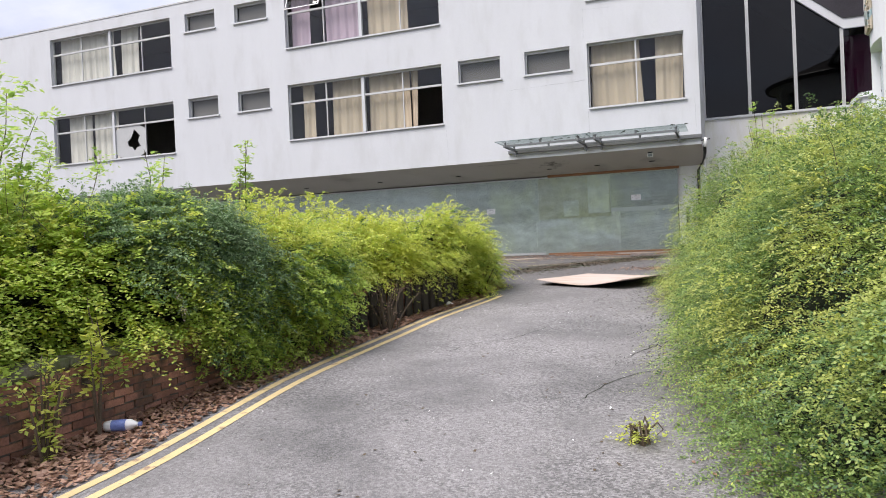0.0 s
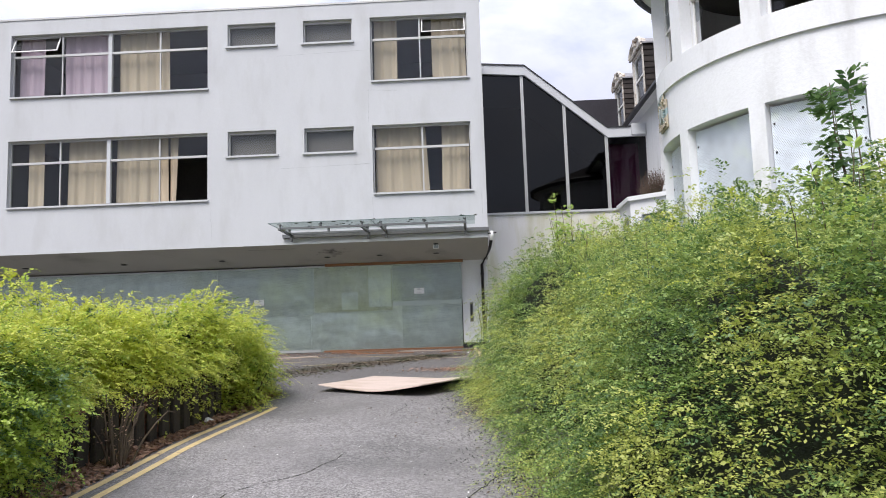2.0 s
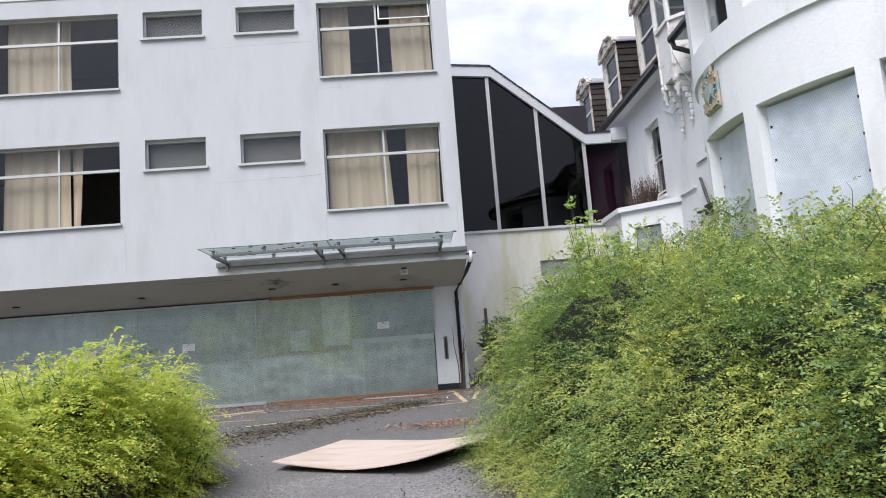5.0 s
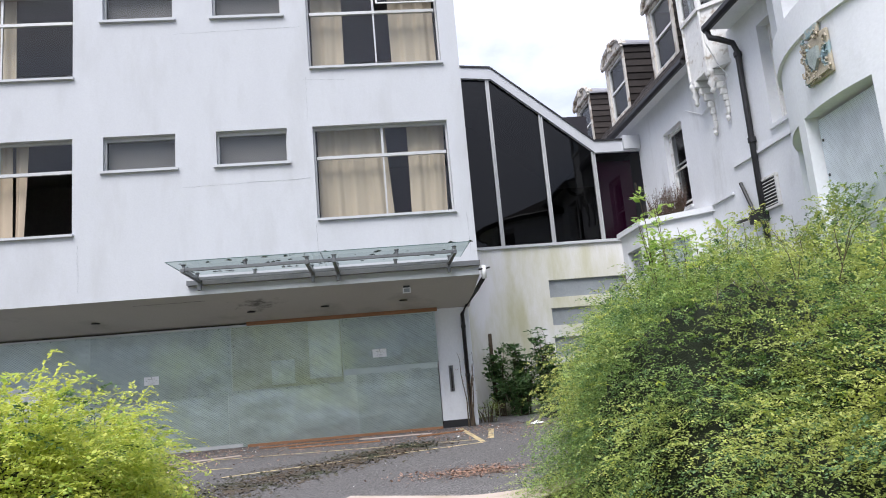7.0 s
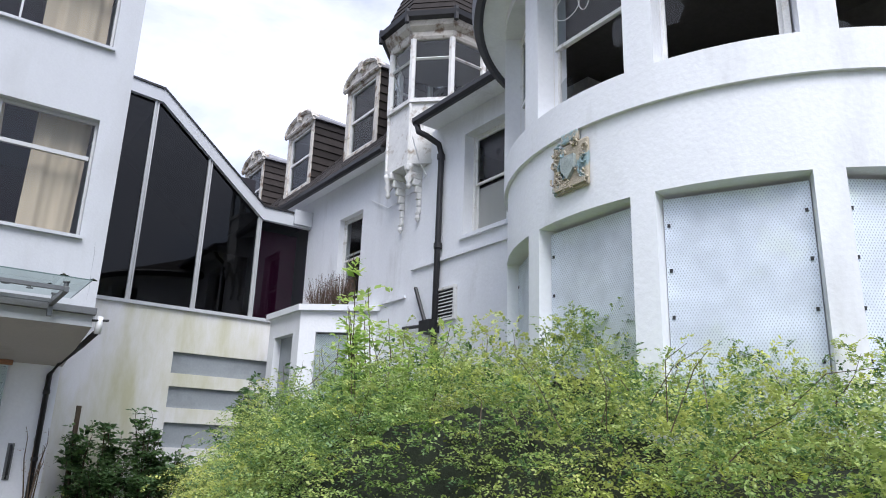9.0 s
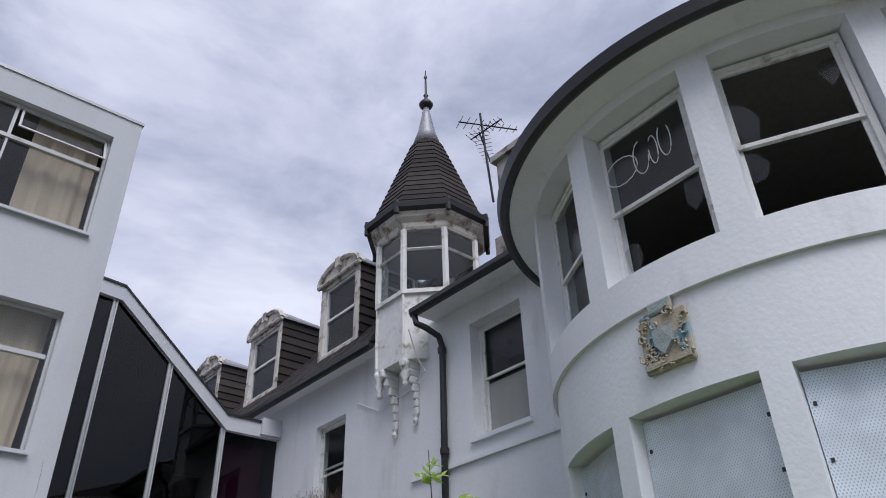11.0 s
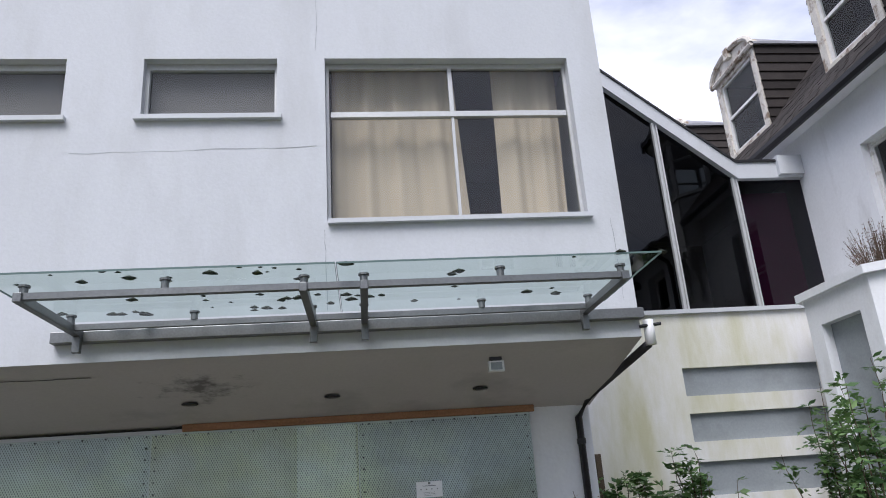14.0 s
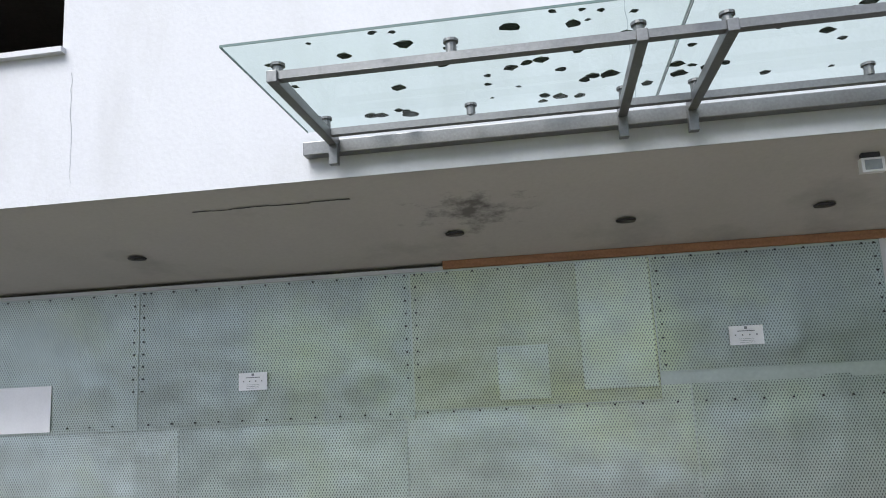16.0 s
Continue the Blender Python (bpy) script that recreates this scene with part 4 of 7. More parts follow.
    part("bracket", Mesh().box((x - 0.06, y - 0.01, 2.93), (x + 0.06, y + 0.03, 2.975)), M["plastic_black"], f)
    part("housing", Mesh().box((x - 0.075, y - 0.03, 2.83), (x + 0.075, y + 0.03, 2.93)), M["plastic_white"], f)
    part("lens", Mesh().box((x - 0.055, y - 0.034, 2.845), (x + 0.055, y - 0.0302, 2.915)), M["board_grey"], f)
    p = thing("drainpipe", "black plastic drainpipe slanting from the soffit corner to the ground", "drainpipe")
    part("pipe", Mesh().tube([(-0.78, 21.45, 2.97), (-0.80, 22.3, 2.87), (-0.9, 23.1, 2.72), (-1.02, 23.24, 2.5), (-1.02, 23.24, 0.2)], 0.042, 10), M["black_paint"], p, "", True)
    part("outlet", Mesh().tube([(-0.76, 21.42, 3.2), (-0.76, 21.42, 2.96)], 0.05, 10), M["plastic_white"], p, "broken white outlet spout", True)
    part("bracket", Mesh().tube([(-0.86, 21.38, 3.13), (-0.64, 21.42, 3.16)], 0.018, 6), M["black_paint"], p)
    for z in (2.2, 1.2):
        part("collar", Mesh().tube([(-1.02, 23.24, z), (-1.02, 23.24, z + 0.06)], 0.052, 10), M["black_paint"], p)
    b = thing("door_pull", "dull grey metal pull bracket on the white pier", "bracket")
    part("plate", Mesh().box((-1.40, 23.262, 0.92), (-1.31, 23.279, 1.45)), M["steel"], b)
    part("grip", Mesh().tube([(-1.355, 23.26, 0.95), (-1.355, 23.2, 1.0), (-1.355, 23.2, 1.36), (-1.355, 23.26, 1.42)], 0.02, 8), M["black_paint"], b, "", True)


build_hoarding()
build_canopy()

# ---- glazed link ----
LY = 26.1
M["curtain_plum"] = surf("plum cloth", (0.62, 0.10, 0.28), 0.9, 0.3, 2, 60, 0.1)


def build_link():
    wall = holed_wall((-1.04, 4.42), (0.0, 4.3), [(1.57, 3.9, 2.97, 3.41), (1.57, 3.9, 2.27, 2.70), (1.57, 3.9, 1.48, 1.97)], -0.1, 0.15, lambda u, v, w: (u, LY + w, v))
    setting("wall_link", wall, M["render_mossy"], "white rendered wall below the glazed link, stained green", "wall")
    for z0, z1 in ((2.97, 3.41), (2.27, 2.70), (1.48, 1.97)):
        setting("window_infill", Mesh().box((1.57, LY - 0.03, z0), (3.9, LY + 0.02, z1)), M["board_grey"], "grey board filling a long slot window", "window")
    top = [(-0.85, 8.98), (0.63, 8.86), (3.2, 6.68), (4.42, 6.68)]

    def head(x):
        for (a, za), (b, zb) in zip(top, top[1:]):
            if a <= x <= b:
                return za + (zb - za) * (x - a) / (b - a)
        return top[-1][1]
    w = thing("window_90", "tall dark tinted glazing of the link, white mullions", "window", "structure")
    xs = [-0.85, 0.52, 1.85, 3.15, 4.42]
    for a, b in zip(xs, xs[1:]):
        pts = [(a, LY, 4.36), (b, LY, 4.36), (b, LY, head(b))]
        if a < 0.63 < b:
            pts.append((0.63, LY, head(0.63)))
        if a < 3.2 < b:
            pts.append((3.2, LY, head(3.2)))
        pts.append((a, LY, head(a)))
        part("pane", Mesh().face(pts), M["pane_dark"], w)
    for x in xs[1:-1]:
        z1 = head(x)
        m = Mesh()
        for off in (-0.045, 0.02):
            m.box((x + off, LY - 0.07, 4.36), (x + off + 0.03, LY - 0.004, z1))
        m.box((x - 0.012, LY - 0.045, 4.36), (x + 0.018, LY - 0.006, z1))
        part("mullion", m, M["alu"], w)
    part("mullion", Mesh().box((-0.849, LY - 0.06, 4.36), (-0.80, LY - 0.004, 8.95)), M["alu"], w)
    part("window_sill", Mesh().box((-0.85, LY - 0.16, 4.29), (4.42, LY - 0.002, 4.36)), M["render"], w)
    # sloping white verge board and the roof behind it
    for name, up, y0, y1, mt, lb in (("verge_board", 0.26, LY - 0.12, LY + 0.02, "render", "white verge board stepping down over the link glazing"), ("roof_link", 0.0, LY + 0.02, LY + 7, "lead", "sloping roof of the link")):
        m = Mesh()
        lo = [(x, z) for x, z in top]
        hi = [(x, z + (0.30 if name == "verge_board" else 0.26)) for x, z in top]
        if name == "roof_link":
            lo = [(x, z + 0.14) for x, z in top]
        for i in range(3):
            a, b, c, d = lo[i], lo[i + 1], hi[i + 1], hi[i]
            m.face([(a[0], y0, a[1]), (b[0], y0, b[1]), (c[0], y0, c[1]), (d[0], y0, d[1])])
            m.face([(b[0], y1, b[1]), (a[0], y1, a[1]), (d[0], y1, d[1]), (c[0], y1, c[1])])
            m.face([(a[0], y0, a[1]), (a[0], y1, a[1]), (b[0], y1, b[1]), (b[0], y0, b[1])])
            m.face([(d[0], y0, d[1]), (c[0], y0, c[1]), (c[0], y1, c[1]), (d[0], y1, d[1])])
        setting(name, m, M[mt], lb, "roof")
    cap = Mesh()
    hi = [(x, z + 0.30) for x, z in top]
    for i in range(3):
        a, b = hi[i], hi[i + 1]
        cap.face([(a[0], LY - 0.15, a[1]), (b[0], LY - 0.15, b[1]), (b[0], LY - 0.15, b[1] + 0.045), (a[0], LY - 0.15, a[1] + 0.045)])
        cap.face([(a[0], LY - 0.15, a[1] + 0.045), (b[0], LY - 0.15, b[1] + 0.045), (b[0], LY + 0.1, b[1] + 0.045), (a[0], LY + 0.1, a[1] + 0.045)])
        cap.face([(a[0], LY - 0.15, a[1]), (a[0], LY + 0.0, a[1]), (b[0], LY + 0.0, b[1]), (b[0], LY - 0.15, b[1])])
    setting("trim_verge", cap, M["black_paint"], "dark capping on the verge board", "trim")
    setting("trim_step", Mesh().box((3.95, LY - 0.2, 6.72), (4.41, LY + 0.02, 7.08)), M["render"], "white boxed end of the verge board", "trim")
    tagged(part("poster", Mesh().box((3.25, LY + 0.16, 4.301), (4.2, LY + 0.18, 6.5)), M["curtain_plum"]), "dim plum-coloured hanging behind the dark glazing", "hanging")
    setting("wall_link_back", Mesh().box((-0.85, LY + 4.0, 0), (4.42, LY + 4.1, 9.2)), M["room_shade"], "back wall of the link, room shade in its colour", "wall")
    setting("floor_link", Mesh().box((-0.85, LY + 0.15, 4.1), (4.42, LY + 4.0, 4.3)), M["room_shade"], "floor of the link, room shade in its colour", "floor")


build_link()

# ---- old stuccoed house ----
HX = 4.42


def house_put(u, v, w):
    return (HX + w, u, v)


def sash_window(index, u0, u1, v0, v1, put, label, depth=0.1, split=0.5, broken=None, lower_open=0.0, mat="white_wood", room="room_shade", panes=True):
    """A timber sliding sash with meeting rail, set back in its opening."""
    w = thing("window_%d" % index, label, "window", "structure")
    t, d = 0.06, depth
    fr = Mesh()
    fr.box((u0, v0, d), (u0 + t, v1, d + 0.1), put).box((u1 - t, v0, d), (u1, v1, d + 0.1), put)
    fr.box((u0 + t, v1 - t, d), (u1 - t, v1, d + 0.1), put).box((u0 + t, v0, d - 0.02), (u1 - t, v0 + t, d + 0.1), put)
    soft_edges(part("window_frame", fr, M[mat], w), 0.004, 1)
    mid = v0 + (v1 - v0) * split
    for nm, a, b, dd in (("sash_upper", mid, v1 - t, d + 0.02), ("sash_lower", v0 + t + lower_open, mid + 0.05 + lower_open, d + 0.055)):
        s = Mesh()
        r = 0.04
        s.box((u0 + t, a, dd), (u0 + t + r, b, dd + 0.03), put).box((u1 - t - r, a, dd), (u1 - t, b, dd + 0.03), put)
        s.box((u0 + t + r, a, dd), (u1 - t - r, a + r, dd + 0.03), put).box((u0 + t + r, b - r, dd), (u1 - t - r, b, dd + 0.03), put)
        so = part(nm, s, M[mat], w)
        a2, b2, c2, e2 = u0 + t + r, u1 - t - r, a + r, b - r
        if not panes:
            continue
        if broken and nm in broken:
            rng = random.Random(index * 13 + len(nm))
            g = Mesh()
            for cu, cv, su, sv in broken[nm]:
                n = 7
                ring = [put(a2 + (b2 - a2) * (cu + su * rng.uniform(0.5, 1.0) * math.cos(2 * math.pi * k / n)), c2 + (e2 - c2) * (cv + sv * rng.uniform(0.5, 1.0) * math.sin(2 * math.pi * k / n)), dd + 0.015) for k in range(n)]
                g.face(ring)
            part("pane", g, M["pane_dull"], so, "jagged shards of a smashed pane").visible_shadow = False
        else:
            part("pane", Mesh().face([put(a2, c2, dd + 0.015), put(b2, c2, dd + 0.015), put(b2, e2, dd + 0.015), put(a2, e2, dd + 0.015)]), M["pane_dull"], so).visible_shadow = False
    return w


def build_house():
    holes = [(23.42, 24.46, 4.56, 6.54), (18.7, 19.85, 5.1, 7.0)]
    setting("wall_house", holed_wall((16.9, 34.0), (0.0, 7.42), holes, 0, 0.3, house_put), M["stucco"], "white stuccoed wall of the old house, patched and stained", "wall")
    for y0, y1 in ((21.9, 26.0), (18.0, 20.9)):
        setting("wall_house_room", Mesh().box((6.4, y0, 3.0), (6.5, y1, 7.4)), M["room"], "dim room wall of the old house", "wall")
    # added partitions that keep sky light out of the rooms behind the sashes
    for y in (21.9, 25.9, 18.0, 20.9):
        setting("wall_house_light_block", Mesh().box((HX + 0.3, y, 4.2), (6.4, y + 0.08, 7.3)), M["room"], "added partition shutting sky light out of the old house rooms", "wall")
    setting("floor_house", Mesh().box((HX + 0.3, 17.0, 4.0), (6.4, 30, 4.2)), M["room_shade"], "floor of the old house, room shade in its colour", "floor")
    setting("ceiling_house", Mesh().box((HX + 0.3, 17.0, 7.3), (8.0, 34, 7.4)), M["room"], "dim ceiling of the old house", "ceiling")
    sash_window(40, 23.42, 24.46, 4.56, 6.54, house_put, "white sash window, lower sash slightly raised", 0.12, lower_open=0.12)
    sash_window(41, 18.7, 19.85, 5.1, 7.0, house_put, "large white sash window with a hole in the pane", 0.2)
    tagged(part("roller_blind", Mesh().box((HX + 0.285, 18.71, 5.11), (HX + 0.298, 19.84, 6.0)), M["curtain_white"]), "beige blind drawn over the lower sash", "blind")
    # flat black patch for the shaded room seen through the smashed hole
    hole = Mesh().face([house_put(19.2 + 0.055 * math.cos(a) * (1 + 0.3 * math.sin(3 * a)), 6.52 + 0.06 * math.sin(a), 0.23) for a in [2 * math.pi * k / 11 for k in range(11)]])
    part("hole", hole, M["plastic_black"], bpy.data.objects["window_41"], "hole smashed in the glass, room shade drawn as a black patch")
    # string courses
    setting("trim_string", Mesh().box((HX - 0.05, 17.6, 4.77), (HX - 0.002, 21.35, 4.83)), M["stucco"], "thin moulded string course on the stucco", "trim")
    setting("trim_string_low", Mesh().box((HX - 0.05, 21.55, 4.28), (HX - 0.002, 22.45, 4.33)), M["stucco"], "short stepped moulding beside the bay", "trim")
    # window surrounds
    for u0, u1, v0, v1 in ((23.42, 24.46, 4.56, 6.54), (18.7, 19.85, 5.1, 7.0)):
        m = Mesh()
        m.box((u0 - 0.05, v0 - 0.07, -0.06), (u1 + 0.05, v0 - 0.002, 0.1), house_put)
        setting("trim_sill", m, M["stucco"], "white stone window sill", "trim")
    # eaves: two lengths of gutter and soffit board
    for y0, y1, xo in ((16.6, 20.72, 3.9), (22.1, 34.0, 4.05)):
        setting("trim_eaves", Mesh().box((xo + 0.08, y0, 7.40), (HX + 0.1, y1, 7.425)), M["stucco"], "white painted eaves board under the gutter", "trim")
        g = Mesh()
        prof = [(xo - 0.06, 7.46), (xo - 0.06, 7.38), (xo - 0.02, 7.32), (xo + 0.04, 7.32), (xo + 0.07, 7.38), (xo + 0.07, 7.46)]
        for (xa, za), (xb, zb) in zip(prof, prof[1:]):
            g.face([(xa, y0, za), (xb, y0, zb), (xb, y1, zb), (xa, y1, za)])
        g.face([(x, y0, z) for x, z in prof]).face([(x, y1, z) for x, z in reversed(prof)])
        tagged(part("gutter", g, M["black_paint"]), "black cast-iron gutter along the eaves", "gutter")
    # roofs
    m = Mesh()
    m.face([(4.0, 22.1, 7.42), (4.0, 34, 7.42), (6.3, 34, 10.05), (6.3, 22.1, 10.05)])
    m.face([(6.3, 22.1, 10.05), (6.3, 34, 10.05), (12, 34, 10.2), (12, 22.1, 10.2)])
    m.face([(4.0, 22.1, 7.42), (6.3, 22.1, 10.05), (6.3, 22.1, 7.42)])
    setting("roof_mansard", m, M["slate"], "steep dark tiled roof slope between the dormers", "roof")
    m = Mesh()
    m.face([(3.88, 16.6, 7.43), (3.88, 20.72, 7.43), (7.0, 20.72, 8.6), (7.0, 16.6, 8.6)])
    m.face([(3.88, 20.72, 7.43), (7, 20.72, 7.43), (7, 20.72, 8.6)])
    m.face([(7.0, 16.6, 8.6), (7.0, 34, 8.6), (12, 34, 9.0), (12, 16.6, 9.0)])
    setting("roof_low", m, M["slate"], "low tiled roof behind the gutter", "roof")
    setting("trim_parapet", Mesh().box((5.6, 17.0, 8.55), (5.75, 21.2, 8.72)), M["lead"], "broken pale parapet board on the roof", "trim")
    build_tiles_slope()


def build_tiles_slope():
    """Courses of tiles on the steep roof slope."""
    roof = bpy.data.objects["roof_mansard"]
    rise = Vector((2.3, 0, 2.63)).normalized()
    out = Vector((-2.63, 0, 2.3)).normalized()
    tile = Mesh()
    tile.box((0, 0, 0), (0.01, 0.24, 0.2), lambda x, y, z: tuple(out * x + rise * z + Vector((0, y, 0))))
    me = tile.data("tile", M["slate"])
    rng = random.Random(11)
    count, rest = 0, Mesh()
    for c in range(17):
        y = 22.15 + (0.12 if c % 2 else 0)
        while y < 31.5:
            base = Vector((4.0, y, 7.42)) + rise * (0.03 + c * 0.195) + out * rng.uniform(0.004, 0.016)
            near = y < 26.2
            if near and count < 290:
                ob = new("tile", me)
                ob.parent = roof
                ob.location = base * UNIT
                count += 1
            else:
                rest.box((0, 0, 0), (0.01, 0.24, 0.2), lambda a, b, d: tuple(base + out * a + rise * d + Vector((0, b, 0))))
            y += 0.252
    tagged(part("tiles_rest", rest, M["slate"], roof), kind="stuff")


def dormer(y0, y1, z0, zt, xf=4.72):
    """A dormer with sash, segmental pediment, hung-tile cheeks and lead roof."""
    d = thing("dormer", "weathered dormer window with curved pediment and tiled cheeks", "dormer", group="dormers")
    ym, w = (y0 + y1) / 2, y1 - y0
    t = 0.17
    m = Mesh()
    m.box((xf, y0, z0), (xf + 0.1, y0 + t, zt)).box((xf, y1 - t, z0), (xf + 0.1, y1, zt))
    m.box((xf, y0 + t, z0), (xf + 0.1, y1 - t, z0 + 0.1)).box((xf, y0 + t, zt - 0.12), (xf + 0.1, y1 - t, zt))
    soft_edges(part("surround", m, M["peeling"], d, "peeling cream timber surround"), 0.008)
    ped, rim = Mesh(), Mesh()
    n = 10
    arc = [(ym + (w / 2 + 0.06) * math.cos(math.pi * k / n), zt + 0.02 + 0.38 * math.sin(math.pi * k / n)) for k in range(n + 1)]
    ped.face([(xf - 0.02, y, z) for y, z in arc])
    for (ya, za), (yb, zb) in zip(arc, arc[1:]):
        ped.face([(xf - 0.02, ya, za), (xf + 0.12, ya, za), (xf + 0.12, yb, zb), (xf - 0.02, yb, zb)])
    part("pediment", ped, M["peeling"], d, "peeling curved pediment")
    rim.tube([(xf - 0.06, y, z + 0.01) for y, z in arc], 0.055, 6)
    rim.tube([(xf - 0.05, y0 - 0.08, zt), (xf - 0.05, y1 + 0.08, zt)], 0.05, 6)
    part("moulding", rim, M["peeling"], d)
    part("keystone", Mesh().box((xf - 0.12, ym - 0.09, zt + 0.22), (xf - 0.02, ym + 0.09, zt + 0.46)), M["peeling"], d)
    xb = xf + 2.2
    for y, nm in ((y0, "cheek"), (y1, "cheek")):
        c = Mesh()
        s = -1 if y == y0 else 1
        for k in range(9):
            za, zb = z0 + (zt - z0) * k / 9, z0 + (zt - z0) * (k + 1) / 9
            xa = xf + 0.02
            xe = min(xb, 4.0 + (zb - 7.42) * 2.3 / 2.63 + 0.2)
            c.face([(xa, y + s * 0.035, za), (xe, y + s * 0.035, za), (xe, y + s * 0.008, zb), (xa, y + s * 0.008, zb)])
            c.face([(xa, y + s * 0.035, za), (xe, y + s * 0.035, za), (xe, y, za), (xa, y, za)])
        tagged(part(nm, c, M["slate"], d, "dark hung tiles on the cheek"), kind="stuff")
    r = Mesh()
    r.box((xf - 0.04, y0 - 0.08, zt), (xb, y1 + 0.08, zt + 0.05))
    for (ya, za), (yb, zb) in zip(arc, arc[1:]):
        r.face([(xf + 0.1, ya, za), (xb, ya, zt + (za - zt) * 0.3), (xb, yb, zt + (zb - zt) * 0.3), (xf + 0.1, yb, zb)])
    part("roof", r, M["lead"], d, "grey lead roof")
    f = Mesh()
    for a, b in ((y0 + t, y0 + t + 0.06), (y1 - t - 0.06, y1 - t)):
        f.box((xf + 0.05, a, z0 + 0.1), (xf + 0.12, b, zt - 0.12))
    zm = (z0 + zt) / 2
    f.box((xf + 0.05, y0 + t + 0.06, zm - 0.03), (xf + 0.12, y1 - t - 0.06, zm + 0.03)).box((xf + 0.05, y0 + t + 0.06, z0 + 0.1), (xf + 0.12, y1 - t - 0.06, z0 + 0.16)).box((xf + 0.05, y0 + t + 0.06, zt - 0.17), (xf + 0.12, y1 - t - 0.06, zt - 0.12))
    part("sash", f, M["white_wood"], d, "white sash frame")
    for a, b in ((z0 + 0.16, zm - 0.03), (zm + 0.03, zt - 0.17)):
        part("pane", Mesh().face([(xf + 0.09, y0 + t + 0.06, a), (xf + 0.09, y1 - t - 0.06, a), (xf + 0.09, y1 - t - 0.06, b), (xf + 0.09, y0 + t + 0.06, b)]), M["pane_dull"], d)
    # near-black sheet behind the panes, the dormer's inner shade as colour
    part("back", Mesh().box((xf + 0.8, y0 + 0.1, z0), (xf + 0.85, y1 - 0.1, zt)), M["room_shade"], d)


def octagon(c, r, turn=22.5):
    return [(c[0] + r * math.cos(radians(turn + 45 * k)), c[1] + r * math.sin(radians(turn + 45 * k))) for k in range(8)]


def build_turret():
    c, r = (5.05, 21.6), 1.02
    t = thing("turret", "white octagonal oriel turret with a conical tiled spire", "turret")
    base, up = octagon(c, r), octagon(c, r + 0.06)
    part("panel", Mesh().prism(base, 6.84, 8.06), M["white_wood"], t, "weathered white panelled base")
    part("sill", Mesh().prism(up, 8.06, 8.14), M["white_wood"], t)
    part("bottom_moulding", Mesh().prism(octagon(c, r + 0.03), 6.78, 6.86), M["white_wood"], t)
    for x, y in base:
        bead = Mesh().tube([(c[0] + (x - c[0]) * 1.012, c[1] + (y - c[1]) * 1.012, 6.86), (c[0] + (x - c[0]) * 1.012, c[1] + (y - c[1]) * 1.012, 8.06)], 0.03, 6)
        part("corner_bead", bead, M["white_wood"], t)
    for k in range(8):
        (xa, ya), (xb, yb) = base[k], base[(k + 1) % 8]
        part("post", Mesh().tube([(xa, ya, 8.14), (xa, ya, 9.45)], 0.065, 6), M["white_wood"], t)
        na = Vector(((xa + xb) / 2 - c[0], (ya + yb) / 2 - c[1], 0)).normalized()
        part("transom", Mesh().tube([(xa, ya, 9.02), (xb, yb, 9.02)], 0.035, 4), M["white_wood"], t)
        q = 0.985
        f = lambda x, y: (c[0] + (x - c[0]) * q, c[1] + (y - c[1]) * q)
        part("pane", Mesh().face([(*f(xa, ya), 8.14), (*f(xb, yb), 8.14), (*f(xb, yb), 9.45), (*f(xa, ya), 9.45)]), M["pane"], t)
    part("ceiling", Mesh().prism(octagon(c, r - 0.06), 9.40, 9.449), M["room"], t)
    turn = radians(22.5)
    part("cornice", Mesh().lathe((*c, 0), [(r + 0.02, 9.45), (r + 0.05, 9.5), (r + 0.05, 9.6), (r + 0.16, 9.68), (r + 0.2, 9.78)], 8, turn), M["peeling"], t, "cream moulded cornice")
    part("gutter", Mesh().lathe((*c, 0), [(r + 0.2, 9.78), (r + 0.31, 9.82), (r + 0.33, 9.92), (r + 0.2, 9.93)], 8, turn), M["black_paint"], t)
    courses = 15
    rng = random.Random(3)
    for k in range(courses):
        z0, z1 = 9.93 + 2.35 * k / courses, 9.93 + 2.35 * (k + 1) / courses
        ra, rb = 1.2 * (1 - 0.725 * k / courses) + 0.03, 1.2 * (1 - 0.725 * (k + 1) / courses) + 0.012
        part("tile_course", Mesh().lathe((*c, 0), [(ra - 0.03, z0), (ra, z0 + 0.002), (rb, z1), (rb - 0.02, z1)], 8, turn), M["slate"], t)
    part("lead_cap", Mesh().lathe((*c, 0), [(0.33, 12.28), (0.2, 12.7), (0.11, 13.2), (0.07, 13.45)], 16), M["lead"], t, "grey lead cap", True)
    part("finial", Mesh().lathe((*c, 0), [(0.07, 13.45), (0.15, 13.52), (0.17, 13.58), (0.12, 13.66), (0.05, 13.7), (0.035, 13.8), (0.06, 13.86), (0.03, 13.92), (0.022, 14.4), (0.045, 14.46), (0.02, 14.52), (0.008, 14.7)], 12), M["black_paint"], t, "black metal finial", True)
    for k in range(8):
        x, y = octagon(c, r + 0.27)[k]
        part("gutter_end", Mesh().tube([(x, y, 9.7), (x, y, 10.0)], 0.05, 6), M["black_paint"], t)
    # carved brackets
    for yb, zb in ((21.2, 5.85), (21.78, 5.75)):
        m = Mesh()
        for k in range(7):
            z0 = zb + (6.78 - zb) * k / 7
            d = 0.07 + 0.30 * (k / 6) ** 2
            m.box((HX - d, yb - 0.045, z0), (HX - 0.001, yb + 0.045, z0 + (6.78 - zb) / 7))
        soft_edges(part("bracket", m, M["white_wood"], t, "carved weathered bracket"), 0.02)
